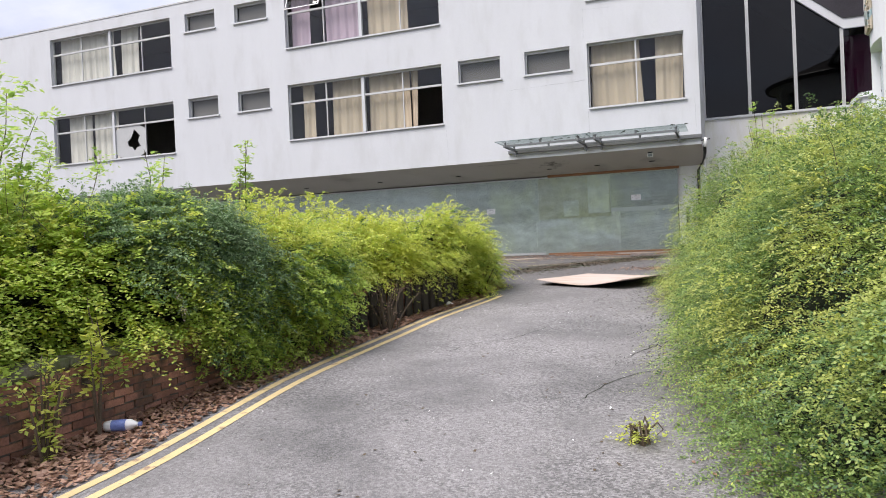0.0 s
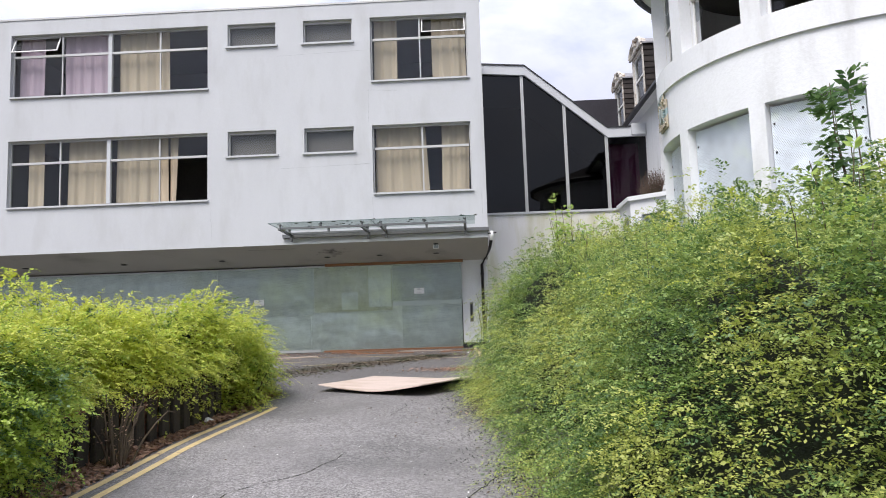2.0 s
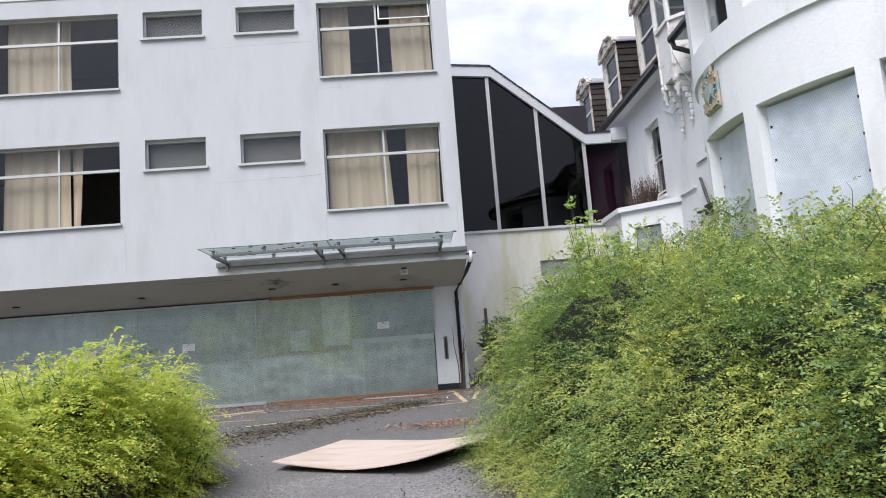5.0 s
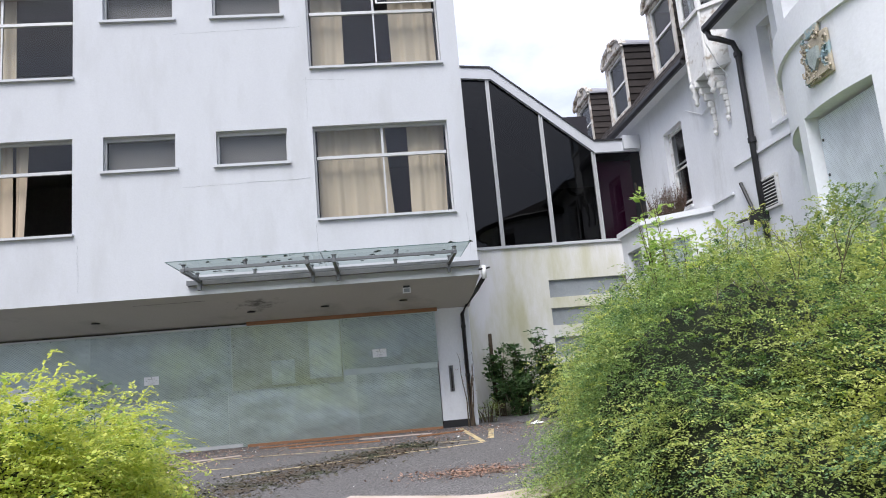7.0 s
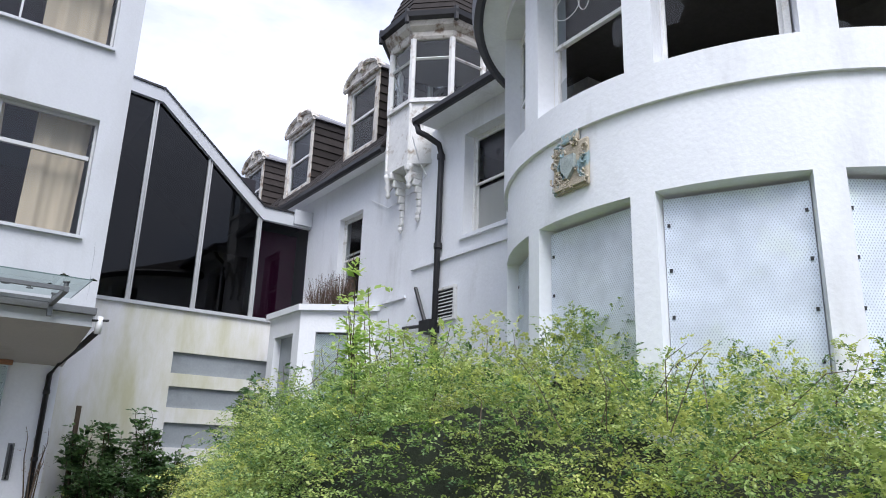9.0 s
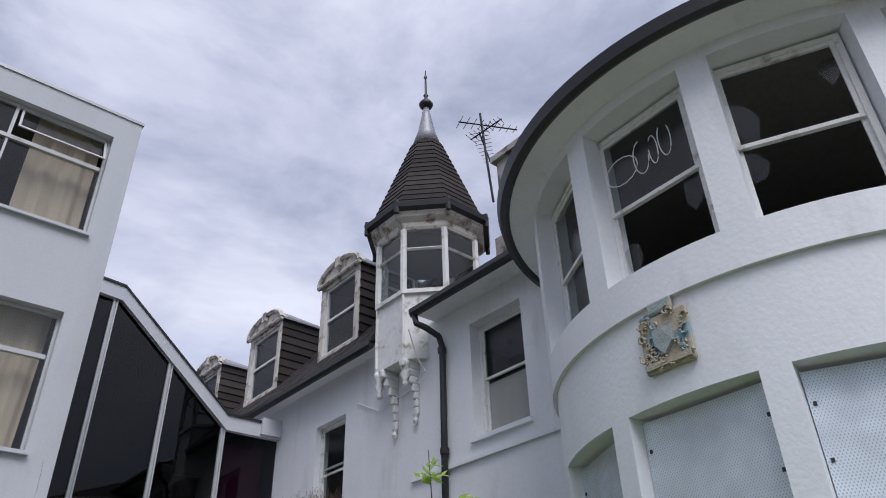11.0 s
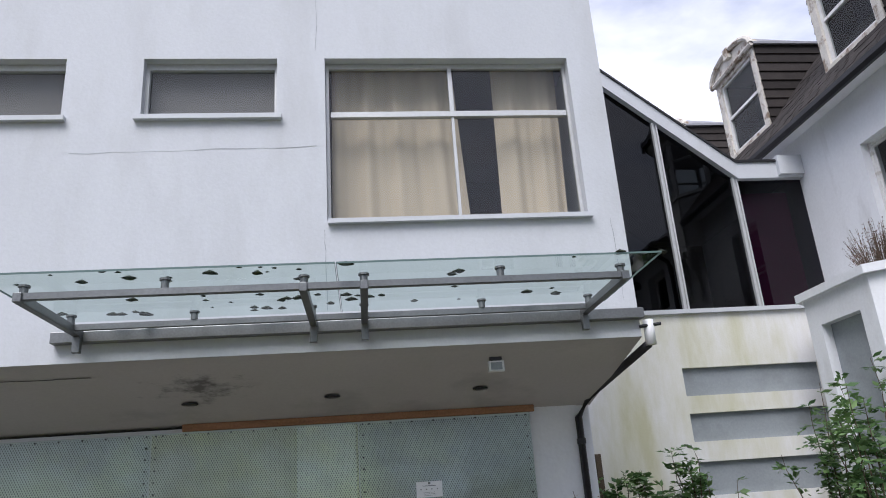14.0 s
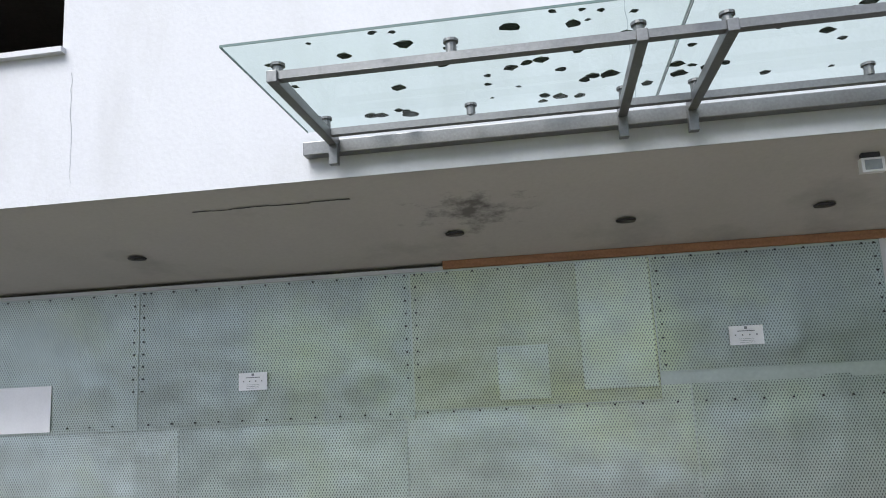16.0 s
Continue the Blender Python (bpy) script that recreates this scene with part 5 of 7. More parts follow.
        part("drop", Mesh().lathe((HX - 0.06, yb, 0), [(0.02, zb - 0.16), (0.05, zb - 0.1), (0.03, zb - 0.04), (0.05, zb)], 8), M["white_wood"], t)
    for k in (3, 4):
        x, y = octagon(c, r - 0.05)[k]
        part("pendant", Mesh().lathe((x, y, 0), [(0.02, 6.3), (0.06, 6.36), (0.03, 6.42), (0.09, 6.52), (0.05, 6.6), (0.1, 6.7), (0.1, 6.78)], 10), M["white_wood"], t, "turned weathered pendant", True)


def build_bay():
    """Ground floor canted bay with a flat top used as a planter ledge."""
    pts = [(HX, 26.05), (3.25, 25.05), (3.25, 23.55), (HX, 22.55)]
    b = thing("bay_window", "low white canted bay with boarded windows", "bay")
    m = Mesh().prism([(HX - 0.002, 25.95), (3.25, 25.05), (3.25, 23.55), (HX - 0.002, 22.57)], 3.75, 4.17)
    part("wall", m, M["stucco"], b)
    part("coping", Mesh().prism([(HX - 0.002, 26.0), (3.17, 25.12), (3.17, 23.5), (HX - 0.002, 22.45)], 4.17, 4.29), M["stucco"], b, "white moulded coping")
    part("apron", Mesh().prism([(HX - 0.002, 25.95), (3.25, 25.05), (3.25, 23.55), (HX - 0.002, 22.57)], 0.2, 1.5), M["stucco"], b)
    posts = [(3.25, 25.05, 3.25, 24.75), (3.25, 23.85, 3.25, 23.55), (3.25, 23.55, 3.5, 23.34), (4.0, 22.92, HX, 22.57)]
    for xa, ya, xb, yb in posts:
        d = Vector((xb - xa, yb - ya)).normalized()
        nn = Vector((-d.y, d.x)) * 0.22
        if nn.x < 0:
            nn = -nn
        part("post", Mesh().prism([(xa, ya), (xb, yb), (xb + nn.x, yb + nn.y), (xa + nn.x, ya + nn.y)], 1.5, 3.75), M["stucco"], b)
    part("boarding", Mesh().box((3.40, 23.85, 1.5), (3.42, 24.75, 3.75)), M["board_grey"], b, "grey window board")
    d = Vector((4.0 - 3.5, 22.92 - 23.34))
    part("boarding", Mesh().prism([(3.55, 23.42), (4.05, 23.0), (4.07, 23.02), (3.57, 23.44)], 1.5, 3.72), M["sheet_light"], b, "pale perforated window sheet")
    for y, s in ((24.15, 1.1), (23.25, 0.95)):
        heather((3.95, y, 4.29), s, int(y * 10))


def heather(at, size, seed):
    rng = random.Random(seed)
    m, lv = Mesh(), Mesh()
    for k in range(150):
        a, sp = rng.uniform(0, 6.28), rng.uniform(0, 0.32) * size
        h = rng.uniform(0.25, 0.75) * size
        p0 = Vector((at[0] + 0.1 * math.cos(a), at[1] + 0.2 * math.sin(a) * size, at[2]))
        p1 = p0 + Vector((sp * math.cos(a) * 0.7, sp * math.sin(a), h))
        m.tube([p0, (p0 + p1) / 2 + Vector((0, 0, 0.03)), p1], [0.006, 0.004, 0.002], 3, False)
        for i in range(10):
            q = p0.lerp(p1, rng.uniform(0.35, 1.0)) + Vector((rng.uniform(-1, 1), rng.uniform(-1, 1), rng.uniform(-1, 1))) * 0.03
            e = Vector((rng.uniform(-1, 1), rng.uniform(-1, 1), rng.uniform(-0.3, 1))).normalized() * 0.03
            s = e.cross(Vector((0, 0, 1))).normalized() * 0.01
            lv.face([q, q + e * 0.5 + s, q + e, q + e * 0.5 - s])
    t = thing("dry_plant", "dry reddish-brown plant growing on the bay ledge", "plant", group="ledge plants")
    part("stem_growth", m, M["stem"], t)
    part("leaves", lv, M["plant_red"], t)


BC, BR = (5.05, 14.8), 3.0


def round_put(u, v, w):
    a = radians(u)
    return (BC[0] + (BR - w) * math.cos(a), BC[1] + (BR - w) * math.sin(a), v)


def build_round_bay():
    op = [(138 + 28 * k, 161.5 + 28 * k) for k in range(5)]
    lower = [(a, b, 0.9, 3.7) for a, b in op]
    upper = [(a + 1.3, b + 0.3, 4.9, 6.75) for a, b in op]
    setting("wall_bay_lower", holed_wall((100, 272), (-0.6, 4.53), lower, 0.0, 0.32, round_put, 2.5), M["stucco"], "white rounded bay wall with boarded ground floor windows", "wall", True)
    setting("wall_bay_upper", holed_wall((100, 272), (4.53, 6.95), upper, -0.045, 0.32, round_put, 2.5), M["stucco"], "white rounded bay wall above the string course", "wall", True)
    for ob in (bpy.data.objects["wall_bay_lower"], bpy.data.objects["wall_bay_upper"]):
        ob.modifiers.new("weld", "WELD").merge_threshold = 0.001
        es = ob.modifiers.new("edges", "EDGE_SPLIT")
        es.split_angle = radians(30)
    n = 50
    for k, (a, b) in enumerate(op):
        mid = (a + b) / 2
        half = BR * math.radians((b - a) / 2) * 1.0
        rad = BR - 0.2
        e = Vector((math.cos(radians(mid)), math.sin(radians(mid)), 0))
        s = Vector((-e.y, e.x, 0))
        o = Vector((BC[0], BC[1], 0)) + e * (rad * math.cos(math.radians((b - a) / 2)) + 0.06)

        def put(u, v, w, o=o, e=e, s=s):
            return tuple(o + s * u - e * w + Vector((0, 0, v)))
        half = (rad + 0.02) * math.sin(math.radians((b - a) / 2))
        sheet = thing("window_sheet", "pale perforated metal sheet over a bay window", "window sheet", group="bay window sheets")
        sheet.matrix_world = Matrix.Translation(o * UNIT) @ Matrix(((s.x, -e.x, 0, 0), (s.y, -e.y, 0, 0), (0, 0, 1, 0), (0, 0, 0, 1)))
        m = Mesh().box((-half, -0.005, 0.9), (half, 0.005, 3.66))
        p = part("sheet", m, M["sheet_pale"], sheet)
        if k == 0:
            screw = Mesh().box((-0.012, -0.014, 0), (0.012, -0.006, 0.03)).data("screw", M["black_paint"])
        for i in range(7):
            for x in (-half + 0.04, half - 0.04):
                ob = new("screw", screw)
                ob.parent = sheet
                ob.location = Vector((x, 0, 1.0 + i * 0.4)) * UNIT
        broken = {1: {"sash_lower": [(0.9, 0.75, 0.2, 0.35), (0.1, 0.3, 0.15, 0.4)]}, 2: {"sash_upper": [(0.08, 0.3, 0.15, 0.4), (0.92, 0.7, 0.14, 0.25)], "sash_lower": [(0.05, 0.75, 0.14, 0.3), (0.1, 0.05, 0.2, 0.08)]},
                  3: {"sash_lower": [(0.1, 0.1, 0.15, 0.12)], "sash_upper": [(0.1, 0.8, 0.15, 0.25)]}}.get(k)
        sash_window(n + k, -half, half, 4.9, 6.72, put, "white sash window of the rounded bay, panes smashed" if broken else "white sash window of the rounded bay", 0.0, 0.47, broken)
        if k == 1:
            tag = Mesh()
            curls = ((-0.30, 0.0, 0.2, 0.16, 0.4, 6.6), (-0.05, 0.02, 0.09, 0.2, 1.6, 6.2), (0.1, 0.02, 0.05, 0.17, 3.0, 8.6), (0.24, 0.06, 0.07, 0.2, 2.2, 7.0))
            for cx, cz, rx, rz, a0, a1 in curls:
                tag.tube([put(cx + rx * math.cos(a0 + (a1 - a0) * q / 14), 6.22 + cz + rz * math.sin(a0 + (a1 - a0) * q / 14), 0.02) for q in range(15)], 0.006, 4)
            part("scrawl", tag, M["paper"], bpy.data.objects["window_%d" % (n + k)], "white scrawl scratched on the glass")
    # eaves
    m = Mesh()
    prof = [(BR + 0.02, 6.88), (BR + 0.34, 6.93), (BR + 0.34, 6.92), (BR + 0.39, 6.89), (BR + 0.46, 6.91), (BR + 0.49, 7.04), (BR + 0.40, 7.1), (0.1, 8.4)]
    angs = [98 + 2.5 * k for k in range(71)]
    for nm, pr, mt, lb in (("trim_bay_soffit", prof[:2], "stucco", "curved white eaves soffit of the bay"), ("trim_bay_gutter", prof[2:7], "black_paint", "curved black gutter of the bay"), ("roof_bay", prof[6:], "slate", "dark conical roof of the bay")):
        m = Mesh()
        for a, b in zip(angs, angs[1:]):
            for (ra, za), (rb, zb) in zip(pr, pr[1:]):
                ca, sa, cb, sb = math.cos(radians(a)), math.sin(radians(a)), math.cos(radians(b)), math.sin(radians(b))
                m.face([(BC[0] + ra * ca, BC[1] + ra * sa, za), (BC[0] + rb * ca, BC[1] + rb * sa, zb), (BC[0] + rb * cb, BC[1] + rb * sb, zb), (BC[0] + ra * cb, BC[1] + ra * sb, za)])
        setting(nm, m, M[mt], lb, "roof", nm != "trim_bay_gutter")
    disc = [(BC[0] + 2.66 * math.cos(radians(a)), BC[1] + 2.66 * math.sin(radians(a))) for a in range(0, 360, 10)]
    setting("floor_bay", Mesh().prism(disc, 4.3, 4.5), M["room_shade"], "floor of the bay room, room shade in its colour", "floor")
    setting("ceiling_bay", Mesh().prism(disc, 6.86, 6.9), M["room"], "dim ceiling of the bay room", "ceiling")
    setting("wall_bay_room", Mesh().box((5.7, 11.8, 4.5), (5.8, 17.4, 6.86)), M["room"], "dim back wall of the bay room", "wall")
    build_crest()


def build_crest():
    c = thing("crest", "weathered ochre and blue plaster coat of arms on the bay", "plaque")

    def put(u, v, w):
        return round_put(177 + u, v, w)
    m = Mesh()
    m.box((-4.6, 3.93, -0.05), (4.6, 4.42, -0.004), put)
    m.box((-2.2, 4.42, -0.06), (2.4, 4.54, -0.004), put)
    soft_edges(part("slab", m, M["crest_stone"], c), 0.02)
    rng = random.Random(8)
    r = Mesh()
    for k in range(46):
        u, v = rng.uniform(-4.3, 4.3), rng.uniform(3.96, 4.42)
        if abs(u) < 2 and 4.05 < v < 4.33:
            continue
        pts = []
        a0, rad = rng.uniform(0, 6.28), rng.uniform(0.03, 0.06)
        for i in range(6):
            a = a0 + i * 0.9
            pts.append(put(u + math.cos(a) * rad * 17 * (1 - i * 0.12), v + math.sin(a) * rad * (1 - i * 0.12), -0.06))
        r.tube(pts, 0.012, 5)
    tagged(part("scrollwork", r, M["crest_stone"], c), kind="stuff")
    s = Mesh()
    s.face([put(-1.7, 4.28, -0.075), put(0, 4.28, -0.085), put(1.7, 4.28, -0.075), put(1.6, 4.14, -0.08), put(0, 4.04, -0.08), put(-1.6, 4.14, -0.08)])
    for p, q in zip([(-1.7, 4.28), (0, 4.28), (1.7, 4.28), (1.6, 4.14), (0, 4.04), (-1.6, 4.14)], [(0, 4.28), (1.7, 4.28), (1.6, 4.14), (0, 4.04), (-1.6, 4.14), (-1.7, 4.28)]):
        s.face([put(*p, -0.08), put(*p, -0.04), put(*q, -0.04), put(*q, -0.08)])
    part("shield", s, M["crest_blue"], c, "faded blue shield")
    b = Mesh().box((-4.2, 3.96, -0.075), (4.2, 4.01, -0.05), put)
    part("ribbon", b, M["crest_stone"], c)


def build_house_fittings():
    p = thing("downpipe", "black cast-iron downpipe with hopper on the stucco wall", "downpipe")
    part("pipe", Mesh().tube([(3.92, 20.66, 7.34), (3.95, 20.65, 7.2), (4.05, 20.52, 7.1), (4.28, 20.46, 6.98), (4.34, 20.45, 6.8), (4.34, 20.46, 5.6), (4.34, 20.52, 0.5)], 0.055, 10), M["black_paint"], p, "", True)
    for z in (6.7, 5.0):
        part("collar", Mesh().tube([(4.34, 20.46, z), (4.34, 20.46, z + 0.09)], 0.075, 10), M["black_paint"], p)
    part("hopper", Mesh().box((4.2, 20.44, 3.5), (4.42, 20.76, 3.72)), M["black_paint"], p)
    part("branch", Mesh().tube([(4.34, 20.75, 3.66), (4.36, 21.5, 3.70)], 0.032, 8), M["black_paint"], p)
    part("branch", Mesh().tube([(4.32, 20.75, 3.72), (4.36, 21.15, 4.4)], 0.035, 8), M["black_paint"], p)
    part("cable", Mesh().tube([(3.98, 20.9, 7.2), (4.2, 20.95, 6.75), (4.3, 20.85, 6.5), (4.38, 21.4, 6.35), (4.39, 22.3, 6.25), (4.39, 23.0, 6.6)], 0.01, 5), M["plastic_white"], p)
    v = thing("vent", "white louvred vent grille in the wall", "vent")
    m = Mesh()
    m.box((-0.06, 19.95, 3.68), (-0.004, 20.0, 4.27), lambda x, y, z: (HX + x, y, z)).box((-0.06, 20.5, 3.68), (-0.004, 20.55, 4.27), lambda x, y, z: (HX + x, y, z))
    m.box((-0.06, 20.0, 3.68), (-0.004, 20.5, 3.72), lambda x, y, z: (HX + x, y, z)).box((-0.06, 20.0, 4.23), (-0.004, 20.5, 4.27), lambda x, y, z: (HX + x, y, z))
    part("frame", m, M["white_wood"], v)
    part("backing", Mesh().box((HX - 0.012, 20.0, 3.72), (HX - 0.004, 20.5, 4.23)), M["plastic_black"], v)
    for k in range(8):
        z = 3.74 + k * 0.06
        part("slat", Mesh().face([(HX - 0.055, 20.0, z), (HX - 0.055, 20.5, z), (HX - 0.015, 20.5, z + 0.035), (HX - 0.015, 20.0, z + 0.035)]), M["white_wood"], v)
    c = thing("chimney", "weathered rendered chimney stack with patches of bare brick", "chimney")
    M["chimney"] = surf("patchy chimney render", (0.42, 0.40, 0.37), 0.9, 0.25, 3, 40, 0.5, stain=(0.13, 0.11, 0.10), stain_at=(0.48, 0.58), stain_scale=2.5)
    part("shaft", Mesh().box((6.3, 19.75, 8.4), (7.5, 20.7, 11.9)), M["chimney"], c)
    part("cap", Mesh().box((6.2, 19.65, 11.9), (7.6, 20.8, 12.05)), M["chimney"], c)
    part("base", Mesh().box((6.2, 19.62, 8.4), (7.6, 20.83, 9.9)), M["chimney"], c)
    a = thing("television_aerial", "rusty television aerials on a bent mast beside the chimney", "aerial")
    part("mast", Mesh().tube([(6.26, 20.85, 10.9), (6.25, 20.95, 12.2), (6.25, 21.05, 13.6)], 0.03, 6), M["black_paint"], a)
    for z, l, yaw in ((13.2, 1.5, 20), (12.6, 1.3, -35), (13.0, 0.9, 80)):
        d = Vector((math.cos(radians(yaw)), -math.sin(radians(yaw)), 0.12))
        q = Vector((6.25, 21.0, z))
        m = Mesh().tube([q - d * l * 0.4, q + d * l * 0.6], 0.018, 5)
        s = d.cross(Vector((0, 0, 1))).normalized()
        for i in range(9):
            o = q + d * l * (-0.38 + 0.118 * i)
            m.tube([o - s * (0.22 - i * 0.012), o + s * (0.22 - i * 0.012)], 0.008, 4)
        part("boom", m, M["black_paint"], a)


build_house()
dormer(23.6, 25.15, 8.25, 10.14)
dormer(27.0, 28.65, 8.25, 10.12)
dormer(30.4, 32.0, 8.3, 10.08)
build_turret()
build_bay()
build_round_bay()
build_house_fittings()


# ---- foliage tools ----
def fast_mesh(name, co, quads, mat):
    """A mesh from arrays of points and four-cornered faces."""
    me = bpy.data.meshes.new(name)
    me.vertices.add(len(co))
    me.vertices.foreach_set("co", (co * UNIT).astype(np.float32).ravel())
    me.loops.add(quads.size)
    me.loops.foreach_set("vertex_index", quads.astype(np.int32).ravel())
    me.polygons.add(len(quads))
    me.polygons.foreach_set("loop_start", np.arange(0, quads.size, 4, dtype=np.int32))
    me.materials.append(mat)
    me.update(calc_edges=True)
    return me


def unit(v):
    return v / np.maximum(np.linalg.norm(v, axis=-1, keepdims=True), 1e-9)


def sprays(roots, out, rng, leaves=14, length=(0.12, 0.4), leaf=(0.02, 0.04), droop=0.5, spread=0.75, wide=0.45, flat=0.5):
    """Arching twigs from the roots, each with leaves in two rows; returns the points and faces of the leaves."""
    n = len(roots)
    way = unit(out + spread * rng.normal(size=(n, 3)) * np.array([0.6, 0.9, 0.45]))
    size = rng.uniform(*length, size=(n, 1, 1))
    t = np.linspace(0.12, 1.0, leaves)[None, :, None]
    pos = roots[:, None, :] + way[:, None, :] * size * t + np.array([0, 0, -1.0]) * droop * size * t**2
    along = unit(way[:, None, :] + np.array([0, 0, -2.0]) * droop * t)
    side = unit(np.cross(along, np.array([0, 0, 1.0]) + 0.001))
    sign = np.where(np.arange(leaves) % 2 == 0, 1.0, -1.0)[None, :, None]
    axis = unit(along * 0.55 + side * sign * 0.9 + rng.normal(size=(n, leaves, 3)) * 0.28)
    up = unit(np.cross(axis, along) * sign + flat * np.array([0, 0, 1.0]) + rng.normal(size=(n, leaves, 3)) * 0.35)
    across = unit(np.cross(axis, up))
    ll = rng.uniform(*leaf, size=(n, leaves, 1)) * (1.15 - 0.5 * t)
    a = pos
    b = pos + axis * ll * 0.5 + across * ll * wide * 0.5
    c = pos + axis * ll
    d = pos + axis * ll * 0.5 - across * ll * wide * 0.5
    co = np.stack([a, b, c, d], 2).reshape(-1, 3)
    quads = np.arange(len(co)).reshape(-1, 4)
    return co, quads


def fronds(roots, out, rng, size=(0.45, 1.0), leaf=(0.025, 0.05), twigs_n=10, leaves=9):
    """Arching flat branches: side twigs to both hands along a drooping axis, small leaves along each twig."""
    n = len(roots)
    way = unit(unit(out) + 0.38 * rng.normal(size=(n, 3)))
    length = rng.uniform(*size, size=(n, 1, 1))
    droop = rng.uniform(0.25, 0.75, size=(n, 1, 1))
    t = np.linspace(0.1, 1.0, twigs_n)[None, :, None]
    down = np.array([0, 0, -1.0])
    node = roots[:, None, :] + way[:, None, :] * length * t + down * droop * length * t**2
    along = unit(way[:, None, :] + down * 2 * droop * t)
    side = unit(np.cross(along, np.array([0, 0, 1.0])) + rng.normal(size=(n, 1, 3)) * 0.2)
    hand = np.where(np.arange(twigs_n) % 2 == 0, 1.0, -1.0)[None, :, None]
    twig = unit(along * 0.75 + side * hand + rng.normal(size=(n, twigs_n, 3)) * 0.18)
    tl = length * 0.34 * (1.1 - 0.75 * t) * rng.uniform(0.7, 1.2, size=(n, twigs_n, 1))
    s = np.linspace(0.12, 1.0, leaves)[None, None, :, None]
    pos = node[:, :, None, :] + twig[:, :, None, :] * tl[..., None] * s + down * 0.22 * tl[..., None] * s**2
    flip = np.where(np.arange(leaves) % 2 == 0, 1.0, -1.0)[None, None, :, None]
    shape = (n, twigs_n, leaves)
    up = unit(np.array([0, 0, 1.0]) + rng.normal(size=(n, twigs_n, 3)) * 0.3)[:, :, None, :] + rng.normal(size=shape + (3,)) * 0.32
    across = unit(np.cross(twig[:, :, None, :], up))
    axis = unit(twig[:, :, None, :] * 0.6 + across * flip * 0.8 + rng.normal(size=shape + (3,)) * 0.2)
    wide = unit(np.cross(axis, up))
    ll = rng.uniform(*leaf, size=shape + (1,))
    co = np.stack([pos, pos + axis * ll * 0.5 + wide * ll * 0.3, pos + axis * ll, pos + axis * ll * 0.5 - wide * ll * 0.3], 3).reshape(-1, 3)
    return co, np.arange(len(co)).reshape(-1, 4)


def twigs(roots, ends, rng, radius=0.004):
    """Thin bent stems from roots to ends."""
    m = Mesh()
    for p, q in zip(roots, ends):
        mid = (p + q) / 2 + rng.normal(size=3) * 0.04 + np.array([0, 0, 0.05])
        m.tube([p, mid, q], [radius, radius * 0.7, radius * 0.35], 3, False)
    return m


def lumps(p, scale, amount, seed):
    return np.array([noise.noise(Vector((x * scale + seed, y * scale, z * scale))) + 0.5 * noise.noise(Vector((x * scale * 2.7, y * scale * 2.7 + seed, z * scale * 2.7))) for x, y, z in p]) * amount


R_TOP = [(1.5, 0.85), (4, 0.92), (6, 1.1), (8, 1.32), (10, 1.48), (12, 1.6), (14, 1.85), (15.5, 2.18), (17, 2.2), (18, 2.0), (19.2, 1.55), (20.3, 0.85), (21.2, 0.3)]
R_EDGE = [(1.5, 1.1), (3.5, 0.72), (5, 0.25), (6, -0.1), (8, -0.48), (11, -0.62), (13.5, -0.96), (15.5, -1.22), (16.6, -0.75), (18, -0.1), (20, 0.6), (21.2, 1.0)]
L_TOP = [(0, 1.0), (3, 1.3), (5.5, 1.15), (7.4, 1.1), (9, 1.15), (11, 1.12), (13, 1.08), (15, 1.02), (16.3, 0.85), (17.3, 0.5), (18.3, 0.1)]
L_EDGE = [(0, -5.3), (4, -5.75), (8, -5.45), (10, -5.38), (12, -5.17), (14.5, -4.88), (15.6, -5.02), (16.6, -5.5), (17.6, -6.5), (18.3, -7.4)]


def right_surface(y, s):
    """s from 0 at the foot of the face over the ridge (1) to the back (2)."""
    e, top, g = curve_at(R_EDGE, y), curve_at(R_TOP, y), ground_z(y)
    r = 1.5
    if s <= 1:
        c, q = math.cos(s * math.pi / 2), math.sin(s * math.pi / 2)
        return (r - (r - e) * c ** 0.75, y, g + (top + 0.12 - g) * q ** 0.85)
    return (r + (s - 1) * 1.6, y, top + 0.12 + (s - 1) * 0.15)


def left_surface(y, s):
    e, top, g = curve_at(L_EDGE, y), curve_at(L_TOP, y), ground_z(y)
    low = g + curve_at([(6.6, 0.6), (7.6, 0.12), (8.8, 0.12), (9.6, 0.7), (12.6, 0.7), (13.4, 0.05)], y)
    e += curve_at([(6.8, 0.0), (7.8, 0.25), (9.4, 0.3), (10.5, 0.1)], y)
    r = e - 1.1
    if s <= 1:
        c, q = math.cos(s * math.pi / 2), math.sin(s * math.pi / 2)
        return (r + (e - r) * c ** 0.6, y, low + (top - low) * q ** 0.85)
    return (r - (s - 1) * 4.0, y, top - (s - 1) * 0.1)


